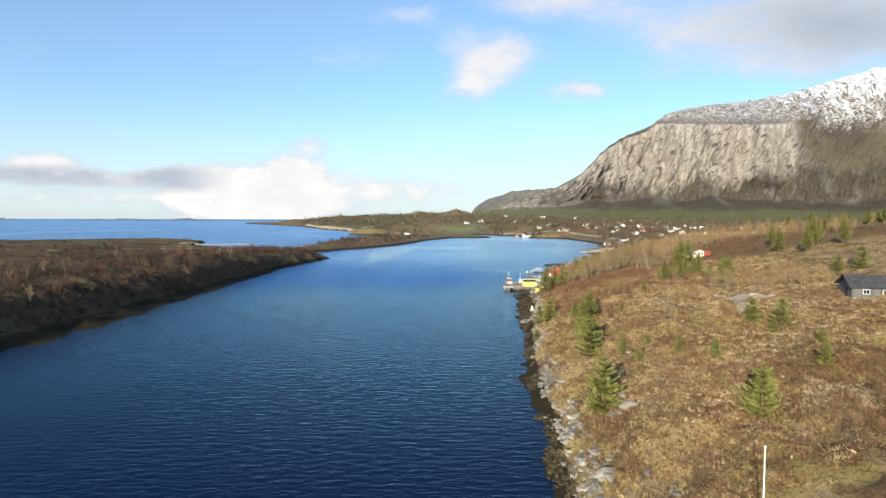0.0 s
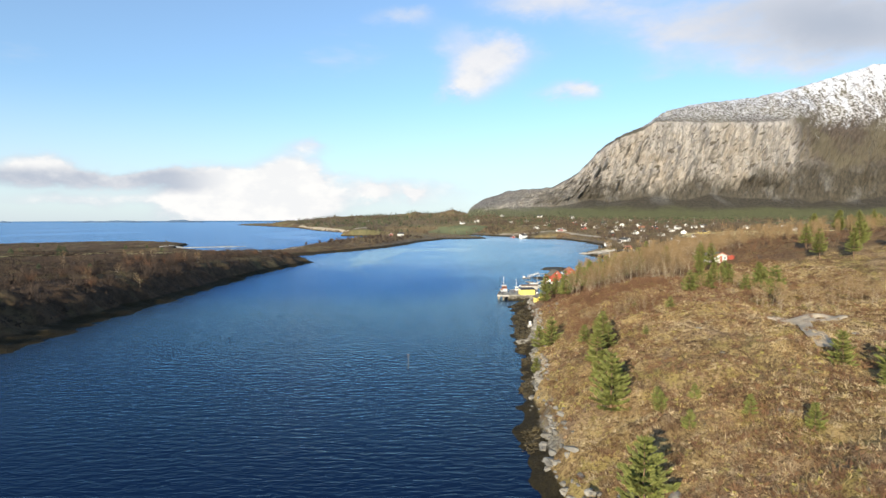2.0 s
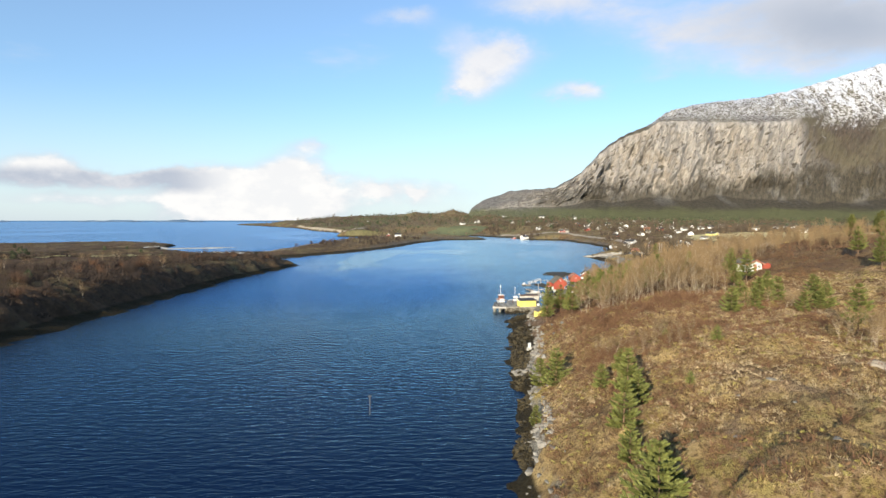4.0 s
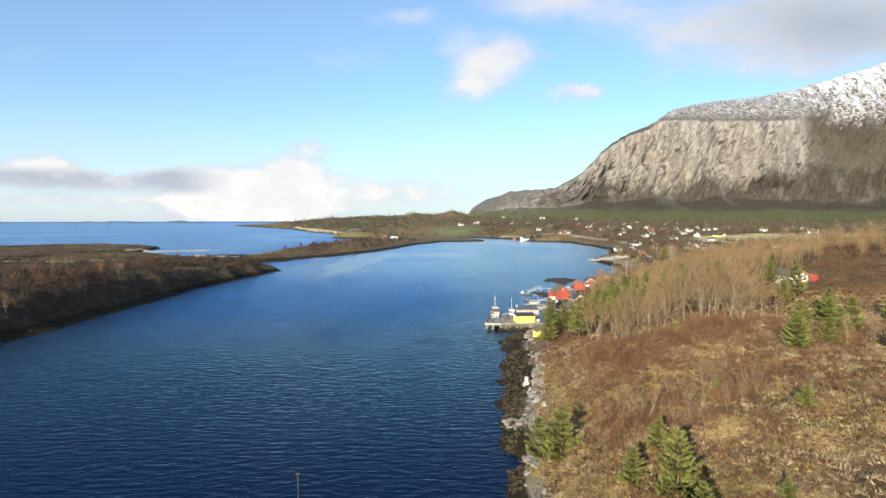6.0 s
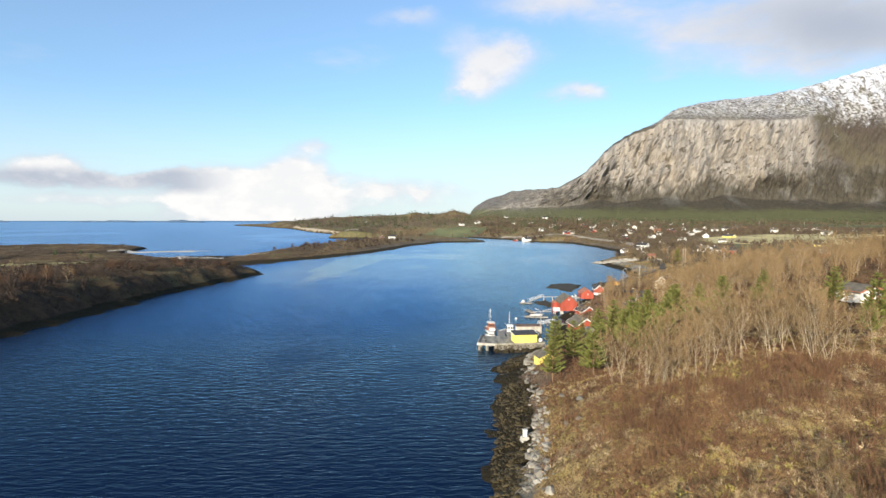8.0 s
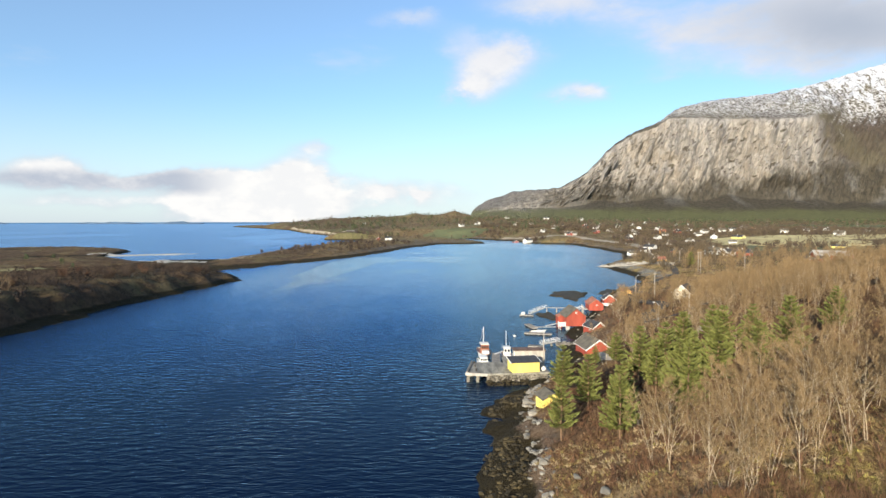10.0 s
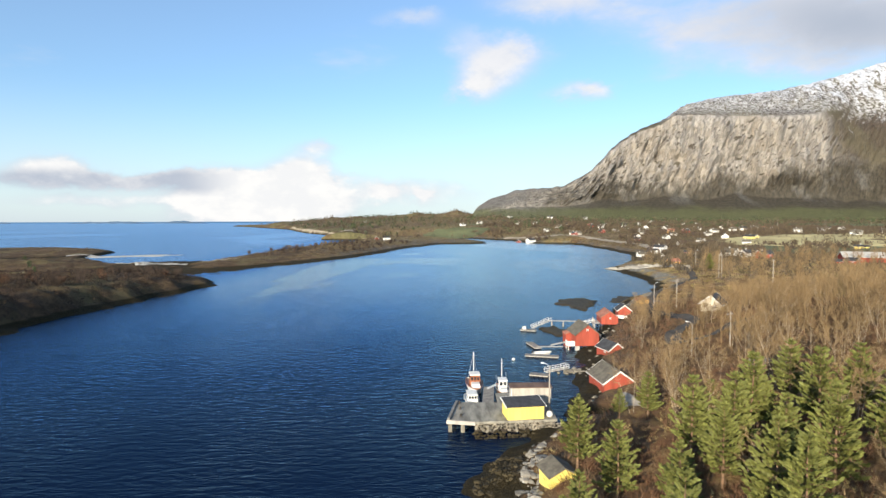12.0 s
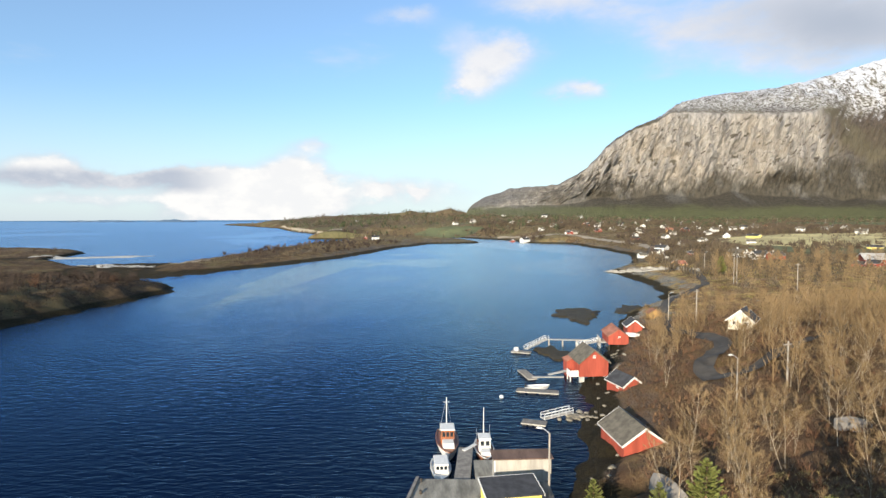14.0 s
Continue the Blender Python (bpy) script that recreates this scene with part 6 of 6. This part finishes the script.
part("kerb", Mesh().prism([(30.1, 237.3), (30.45, 237.25), (31.95, 245.55), (31.6, 245.6)], DZ + 0.004, DZ + 0.3, "z"), MAT["wood"], quay, "weathered timber kerb")
part("fender", Mesh().prism([(29.95, 237.1), (34.2, 236.25), (34.2, 236.5), (30.1, 237.3)], DZ - 0.5, DZ + 0.05, "z"), MAT["greyboard"], quay)
for y in (239, 242, 244.8):
    part("bollard", Mesh().tube((32.2, y, DZ), (32.2, y, DZ + 0.4), 0.13, 0.16, 8), MAT["darkwood"], quay)
STONES = [rock_mesh(s, 0.8, "quaystone") for s in (41, 42, 43)]
WEEDY = [rock_mesh(s, 0.8, "weed") for s in (44, 45)]
for row in range(7):
    z = -0.35 + 0.30 * row
    for k in range(30):
        x = 34.0 + 13.2 * (k + rnd.uniform(0.1, 0.9)) / 30
        low = z < 0.55 + 0.25 * math.sin(x * 1.7)
        ob = new("stone", (WEEDY[k % 2] if low else STONES[k % 3]))
        ob.parent = quay
        s = rnd.uniform(0.22, 0.40)
        back = 0.35 * (1.55 - z) + (0.9 * (1.55 - z) if low else 0) + (0.35 * (x - 44) if x > 44 else 0)
        ob.matrix_basis = pose(x, 236.75 + 0.075 * (x - 34) - back + rnd.uniform(-0.12, 0.12), z, rnd.uniform(-35, 35), rnd.uniform(-35, 35), rnd.uniform(0, 360))
        ob.scale = (s * rnd.uniform(1, 1.7), s, s * rnd.uniform(0.7, 1.1))


def shed_mono(name, m, w, l, front, back, wall_mat, roof_mat, label, category, trim):
    ob = thing(name, m, label, category)
    part("wall", Mesh().prism([(-l / 2, 0), (l / 2, 0), (l / 2, back), (-l / 2, front)], -w / 2, w / 2, "x"), MAT[wall_mat], ob)
    sl = (back - front) / l
    o = 0.22
    z0, z1 = front - sl * o, back + sl * o
    part("roof", Mesh().prism([(-l / 2 - o, z0 + 0.02), (l / 2 + o, z1 + 0.02), (l / 2 + o, z1 + 0.14), (-l / 2 - o, z0 + 0.14)], -w / 2 - o, w / 2 + o, "x"), MAT[roof_mat], ob)
    if trim:
        for sx in (-1, 1):
            part("bargeboard", Mesh().prism([(-l / 2 - o, z0 - 0.08), (l / 2 + o, z1 - 0.08), (l / 2 + o, z1 + 0.19), (-l / 2 - o, z0 + 0.19)], sx * (w / 2 + o) - 0.035 + 0.04 * sx, sx * (w / 2 + o) + 0.035 + 0.04 * sx, "x"), MAT[trim], ob, "white bargeboard")
        part("fascia", Mesh().box((0, l / 2 + o + 0.06, z1 + 0.05), (w + 2 * o, 0.07, 0.2)), MAT[trim], ob, "white fascia board")
    return ob


ys = shed_mono("yellow_shed", at(42.8, 243.6, DZ, 8), 5.6, 3.4, 1.95, 2.3, "yellow", "roof_dark", "bright yellow boarded shed with dark roof on the quay", "shed", "white")
gs = shed_mono("grey_shed", at(44.95, 250.3, DZ, 2), 6.5, 2.1, 2.6, 2.66, "greyboard", "darkrust", "pale grey boarded quay shed with rusty brown roof", "shed", "")
for k in range(14):
    part("batten", Mesh().box((-3.1 + k * 0.476, -1.07, 1.3), (0.06, 0.05, 2.56)), MAT["greyboard"], gs)
part("corner_post", Mesh().box((-3.25, -1.06, 1.29), (0.16, 0.10, 2.5)), MAT["white"], gs)
bm = bmesh.new()
bmesh.ops.create_uvsphere(bm, u_segments=16, v_segments=10, radius=0.5)
for v in bm.verts:
    v.co.z = max(-0.42, v.co.z)
me = bpy.data.meshes.new("float_ball")
bm.to_mesh(me)
bm.free()
me.materials.append(MAT["white"])
fb = tagged(new("float_ball", me), "white plastic float ball beside the yellow shed", "float")
fb.matrix_world = pose(46.8, 243.1, DZ + 0.42)

# narrow timber jetty between the boats
jet = thing("jetty", at(38.5, 254.6, 0, -6), "narrow tarred timber jetty between moored boats", "jetty")
part("deck", Mesh().box((0, 0, 1.45), (1.9, 10.4, 0.22)), MAT["wood"], jet)
for y in (-4, -1.3, 1.4, 4.2):
    for x in (-0.75, 0.75):
        part("pile", Mesh().tube((x, y, -2), (x, y, 1.34), 0.16, 0.15, 6), MAT["darkwood"], jet)
part("gangplank", Mesh().prism([(-0.4, 4.2), (0.0, 3.9), (1.5, 6.2), (1.1, 6.5)], 1.57, 1.66, "z"), MAT["white"], jet)


# ---- boats ----
def hull(L, B, D, n=14):
    """Half-breadths by station, drawn up to the sheer; the bow points to -y."""
    h = Mesh()
    rows = []
    for i in range(n + 1):
        s = i / n
        y = -L / 2 + L * s
        wide = B / 2 * (math.sin(min(1.0, s / 0.62) * math.pi / 2) ** 0.75) * (1 - 0.28 * max(0, (s - 0.62) / 0.38) ** 2) + 0.02
        sheer = D * (1 + 0.45 * (1 - s) ** 2.2 + 0.06 * s * s)
        keel = -0.45 * D * min(1, s * 3.0)
        rake = 0.12 * L * (1 - s) ** 3
        prof = ((0.0, keel, rake), (0.55, keel * 0.6, rake * 0.8), (0.85, 0.15 * sheer, rake * 0.5), (1.0, sheer * 0.75, rake * 0.15), (1.03, sheer, 0))
        row = [(-wide * a, y + r_, z) for a, z, r_ in reversed(prof)] + [(wide * a, y + r_, z) for a, z, r_ in prof[1:]]
        rows.append(row)
    m = len(rows[0])
    h.add([p for r_ in rows for p in r_], [(i * m + k, (i + 1) * m + k, (i + 1) * m + k + 1, i * m + k + 1) for i in range(n) for k in range(m - 1)] + [tuple(range(n * m, n * m + m))])
    deck = Mesh()
    ring = [(r_[0], r_[-1]) for r_ in rows]
    vs = []
    for a, b in ring:
        for p in (a, b):
            vs.append((p[0] * 0.93, p[1], p[2] - 0.16))
    deck.add(vs, [(2 * i, 2 * i + 1, 2 * i + 3, 2 * i + 2) for i in range(n)])
    rails = []
    for side in (0, -1):
        rail = Mesh()
        for i in range(n + 1):
            x, y, z = rows[i][side]
            rail.v += [(x + a, y, z + b) for a, b in ((-0.06, -0.04), (0.06, -0.04), (0.06, 0.06), (-0.06, 0.06))]
        rail.f = [(i * 4 + k, i * 4 + (k + 1) % 4, i * 4 + 4 + (k + 1) % 4, i * 4 + 4 + k) for i in range(n) for k in range(4)] + [(3, 2, 1, 0), (n * 4, n * 4 + 1, n * 4 + 2, n * 4 + 3)]
        rails.append(rail)
    return h, deck, rails


def wheelhouse(parent, y, z, w, l, h, mat, roof_mat, glass_rows=3):
    wh = part("wheelhouse", Mesh().box((0, y, z + h / 2), (w, l, h), None, 0.92), MAT[mat], parent)
    part("roof", Mesh().box((0, y, z + h + 0.06), (w * 1.05, l * 1.1, 0.12), None, 0.95), MAT[roof_mat], wh)
    for k in range(glass_rows):
        x = (k - (glass_rows - 1) / 2) * w * 0.86 / glass_rows
        for yy in (y - l / 2 * 0.935 - 0.03, y + l / 2 * 0.935 + 0.03):
            part("pane", Mesh().box((x, yy, z + h * 0.68), (w * 0.62 / glass_rows, 0.05, h * 0.34)), MAT["glass"], wh)
    for sx in (-1, 1):
        for k in (-0.25, 0.25):
            part("pane", Mesh().box((sx * (w / 2 * 0.935 + 0.02), y + k * l, z + h * 0.68), (0.05, l * 0.34, h * 0.34)), MAT["glass"], wh)
    return wh


def boat(m, L, B, D, hull_mat, label, deck_mat="wood", band="white"):
    ob = thing("fishing_boat", m, label, "boat", "boats moored at the quay")
    h, d, r_ = hull(L, B, D)
    part("hull", h, MAT[hull_mat], ob, "", True)
    part("deck", d, MAT[deck_mat], ob)
    for g in r_:
        part("gunwale", g, MAT[band], ob)
    return ob


b1 = boat(at(36.7, 263.0, 0.0, 2), 9.4, 3.0, 1.0, "white", "white wooden fishing boat with brown wheelhouse and mast", "hullwood", "hullwood")
wheelhouse(b1, 0.6, 1.0, 1.9, 2.4, 1.9, "hullwood", "white", 3)
part("cabin", Mesh().box((0, -1.6, 1.35), (1.6, 1.8, 0.8), None, 0.9), MAT["white"], b1)
part("mast", Mesh().tube((0, 2.2, 0.9), (0, 2.3, 6.6), 0.09, 0.05, 6).tube((-0.45, 2.28, 5.9), (0.45, 2.28, 5.9), 0.03, 0.03, 5), MAT["white"], b1)
part("stay", Mesh().tube((0, 2.3, 6.4), (0.9, 4.3, 1.2), 0.018, 0.018, 3).tube((0, 2.3, 6.4), (-0.9, 4.3, 1.2), 0.018, 0.018, 3), MAT["metal"], b1)
b2 = boat(at(35.7, 254.9, 0.0, 3), 6.4, 2.4, 0.75, "white", "small white cabin boat at the quay", "white")
wheelhouse(b2, 0.2, 0.62, 1.7, 2.7, 1.25, "white", "white", 3)
b3 = boat(at(41.6, 260.2, 0.0, 0), 7.4, 2.4, 0.95, "hullwood", "varnished wooden boat with white wheelhouse and mast", "hullwood")
wheelhouse(b3, 0.5, 0.85, 1.6, 1.9, 1.8, "white", "white", 2)
part("cabin", Mesh().box((0, -1.3, 1.2), (1.3, 1.6, 0.6), None, 0.88), MAT["white"], b3)
part("mast", Mesh().tube((0, 1.7, 0.9), (0, 1.75, 6.2), 0.08, 0.04, 6), MAT["white"], b3)
part("antenna", Mesh().tube((0.9, 2.6, 0.9), (0.9, 2.7, 3.4), 0.025, 0.02, 4).tube((-0.9, 2.6, 0.9), (-0.9, 2.7, 3.0), 0.025, 0.02, 4), MAT["metal"], b3)
b4 = boat(at(54.22, 290.25, 0.0, 97), 4.6, 1.7, 0.5, "white", "small white open motorboat beside the floating dock", "white")
part("outboard", Mesh().box((0, 2.3, 0.75), (0.35, 0.35, 0.6), None, 0.8), MAT["black"], b4)
b5 = tagged(thing("rowing_boat", at(84.63, 326.23, lie(84.63, 326.23) + 0.95, 70) @ pose(0, 0, 0, 0, 180, 0), "", ""), "white rowing boat lying upturned on the bank", "boat")
h, d, r_ = hull(4.6, 1.6, 0.5)
part("hull", h, MAT["white"], b5, "", True)
for g in r_:
    part("gunwale", g, MAT["white"], b5)


# ---- floating docks ----
def dock(x, y, w, l, turn, label, cleats=True):
    ob = thing("floating_dock", at(x, y, 0, turn), label, "dock", "floating docks")
    part("frame", Mesh().box((0, 0, 0.32), (w, l, 0.16)), MAT["greyboard"], ob)
    n = int(l / 0.3)
    pl = Mesh().box((0, 0, 0), (w * 1.01, l / n * 0.86, 0.05)).data("plank", MAT["wood"])
    for k in range(n):
        p = new("plank", pl)
        p.parent = ob
        p.location = (0, -l / 2 + (k + 0.5) * l / n, 0.43)
    for k in range(4):
        part("float", Mesh().box((0, -l / 2 + (k + 0.5) * l / 4, 0.04), (w * 0.9, l / 4 * 0.7, 0.4)), MAT["black"], ob)
    return ob


def gangway(a, b, w, label, rails=True):
    ob = thing("gangway", Matrix(), label, "gangway")
    a, b = Vector(a), Vector(b)
    d = (b - a)
    n = Vector((-d.y, d.x, 0)).normalized() * w / 2
    up = Vector((0, 0, 0.1))
    part("deck", Mesh().add([a - n, a + n, b + n, b - n, a - n + up, a + n + up, b + n + up, b - n + up], [(3, 2, 1, 0), (4, 5, 6, 7), (0, 1, 5, 4), (1, 2, 6, 5), (2, 3, 7, 6), (3, 0, 4, 7)]), MAT["greyboard"], ob)
    if rails:
        for s in (-1, 1):
            r_ = Mesh()
            k = max(2, int(d.length / 1.1))
            for i in range(k + 1):
                p = a + d * i / k + n * s
                r_.tube(p, p + Vector((0, 0, 0.9)), 0.045, 0.045, 5)
            for hh in (0.5, 0.9):
                r_.tube(a + n * s + Vector((0, 0, hh)), b + n * s + Vector((0, 0, hh)), 0.045, 0.045, 5)
            part("railing", r_, MAT["white"], ob, "pale metal railing")
    return ob


dock(50.35, 271.98, 1.9, 3.8, 70, "short grey floating dock on dark floats")
gangway((51.82, 272.81, 0.6), (56.72, 274.65, 1.0), 1.1, "pale gangway with railings down to a dock")
dock(53.76, 287.8, 2.0, 7.6, 76, "long pale floating dock with planked deck")
dock(53.66, 298.78, 1.8, 6.8, 10, "grey planked floating dock in the bay")
gangway((54.24, 296.53, 0.45), (60.44, 295.8, 0.6), 0.8, "narrow plank walkway to a dock", False)
gangway((57.79, 297.87, 0.5), (61.62, 298.02, 1.3), 1.0, "white slipway ramp beside the boathouse", False)
dock(55.48, 318.15, 2.0, 4.6, 72, "small pale floating dock with a locker")
gangway((56.87, 320.04, 0.5), (63.19, 325.92, 1.7), 1.1, "pale gangway with railings over the water")
tw = gangway((63.19, 325.7, 1.6), (73.4, 324.06, 1.7), 1.2, "raised timber walkway on trestles", False)
for x, y in ((63.6, 325.7), (66.9, 325.11), (70.2, 324.53)):
    part("trestle", Mesh().tube((x, y - 0.5, -1.5), (x, y - 0.4, 1.6), 0.1, 0.1, 5).tube((x, y + 0.5, -1.5), (x, y + 0.4, 1.6), 0.1, 0.1, 5).tube((x, y - 0.5, 0.2), (x, y + 0.5, 1.4), 0.06, 0.06, 5), MAT["pole"], tw)
gangway((69.75, 322.51, 0.6), (75.47, 323.6, 1.6), 1.0, "sloping timber gangway to the boathouse")
solid("locker", Mesh().box((0, 0, 0.4), (0.9, 0.7, 0.8), None, 0.95), MAT["white"], "white locker on the floating dock", "locker").matrix_world = at(54.36, 318.8, 0.46, 15)
bm = bmesh.new()
bmesh.ops.create_uvsphere(bm, u_segments=14, v_segments=9, radius=0.38)
me = bpy.data.meshes.new("mooring_buoy")
bm.to_mesh(me)
bm.free()
me.materials.append(MAT["white"])
mb = tagged(new("mooring_buoy", me), "white round mooring buoy on the water", "buoy")
mb.location = (46.88, 285.35, 0.12)

# stake in the sound and the white marker on the shore
sp = thing("sea_mark", at(0.6, 142.5, 0, 0), "slim steel sea mark pole standing in the sound", "sea mark")
part("pole", Mesh().tube((0, 0, -3), (0, 0, 2.9), 0.09, 0.07, 8), MAT["darkwood"], sp)
part("topmark", Mesh().box((0, 0, 3.05), (0.5, 0.12, 0.18)).tube((0, 0, 2.85), (0, 0, 3.1), 0.05, 0.05, 6), MAT["darkwood"], sp)
mk = thing("shore_marker", at(33.5, 184.0, lie(33.5, 184.0) - 0.1, 10), "white painted marker box on a concrete foot", "marker")
part("foot", Mesh().box((0, 0, 0.3), (1.2, 1.0, 0.7), None, 0.8), MAT["concrete"], mk)
part("box", Mesh().box((0, 0, 1.1), (0.5, 0.5, 0.95)).box((0, 0, 1.61), (0.6, 0.6, 0.07)), MAT["white"], mk)
fp = thing("flagpole", at(23.8, 36.4, lie(23.8, 36.4), 0), "white painted flagpole standing on the heath", "flagpole")
part("pole", Mesh().tube((0, 0, -0.3), (0, 0, 6.2), 0.06, 0.04, 10), MAT["white"], fp)
part("cap", Mesh().tube((0, 0, 6.2), (0, 0, 6.34), 0.09, 0.04, 10), MAT["white"], fp)


# ---- street lamps and power poles ----
def street_lamp(x, y, z, h, turn, label="tall pale street lamp with a curved arm"):
    ob = thing("street_lamp", at(x, y, z, turn), label, "street lamp", "street lamps")
    part("post", Mesh().tube((0, 0, -0.3), (0, 0, h), 0.13, 0.09, 8), MAT["pole"], ob)
    arm = Mesh()
    pts = [Vector((-0.85 * q, 0, h - 0.1 + 0.55 * math.sin(q * 1.5))) for q in (0, 0.25, 0.5, 0.75, 1.0)]
    for a, b in zip(pts, pts[1:]):
        arm.tube(a, b, 0.05, 0.045, 6, False)
    part("arm", arm, MAT["metal"], ob)
    hd = pts[-1]
    part("lamp_head", Mesh().box((hd.x - 0.25, 0, hd.z + 0.02), (0.6, 0.26, 0.15), None, 0.7), MAT["white"], ob)
    return ob


def power_pole(x, y, h, turn, double=False):
    ob = thing("power_pole", at(x, y, lie(x, y), turn), "weathered wooden power pole with a crossarm", "power pole", "power poles")
    for dx in ((-0.8, 0.8) if double else (0,)):
        part("post", Mesh().tube((dx, 0, -0.3), (dx, 0, h), 0.16, 0.11, 8), MAT["pole"], ob)
    part("crossarm", Mesh().box((0, 0.12, h - 0.5), (2.6 if double else 1.6, 0.12, 0.14)), MAT["pole"], ob)
    for dx in (-0.6, 0, 0.6):
        part("insulator", Mesh().tube((dx, 0.12, h - 0.43), (dx, 0.12, h - 0.2), 0.05, 0.035, 6), MAT["glass"], ob)
    return ob


street_lamp(47.15, 245.18, DZ, 7.2, -20)
street_lamp(78.82, 266.44, lie(78.82, 266.44), 6.6, 0)
street_lamp(99.38, 339.65, lie(99.38, 339.65), 7.5, 190)
street_lamp(172, 470, lie(172, 470), 8.0, 180)
power_pole(86.49, 266.96, 6.6, 20)
power_pole(158.5, 415.48, 11.5, 20, True)
power_pole(166.25, 387.66, 10.0, 10)
power_pole(103.05, 331.07, 9.0, 10)
for k in range(9):
    power_pole(330 + 95 * k, 1080 + 18 * k, 15, 0)


# ---- covered boats in the wood ----
def tarp(x, y, turn, L, w, h):
    ob = Mesh()
    n = 8
    for i in range(n + 1):
        s = i / n
        ww = w * (0.35 + 0.65 * math.sin(math.pi * min(1, 0.15 + s * 0.8)))
        hh = h * (0.75 + 0.25 * math.sin(math.pi * s)) + 0.12 * noise.noise(Vector((s * 5, x, y)))
        ob.v += [(-ww / 2, L * (s - 0.5), 0.05), (-ww * 0.34, L * (s - 0.5), hh * 0.62), (0, L * (s - 0.5), hh), (ww * 0.34, L * (s - 0.5), hh * 0.62), (ww / 2, L * (s - 0.5), 0.05)]
    for i in range(n):
        for k in range(4):
            a = i * 5 + k
            ob.f.append((a, a + 1, a + 6, a + 5))
    ob.f += [(4, 3, 2, 1, 0), tuple(range(n * 5, n * 5 + 5))]
    t = solid("covered_boat", ob, MAT["tarp"], "boat under a grey tarpaulin among the birches", "covered boat", "covered boats")
    t.matrix_world = at(x, y, lie(x, y) - 0.05, turn)


tarp(58.4, 241.2, 15, 5.0, 2.4, 2.2)
tarp(80.5, 246.0, 60, 3.4, 1.8, 1.6)
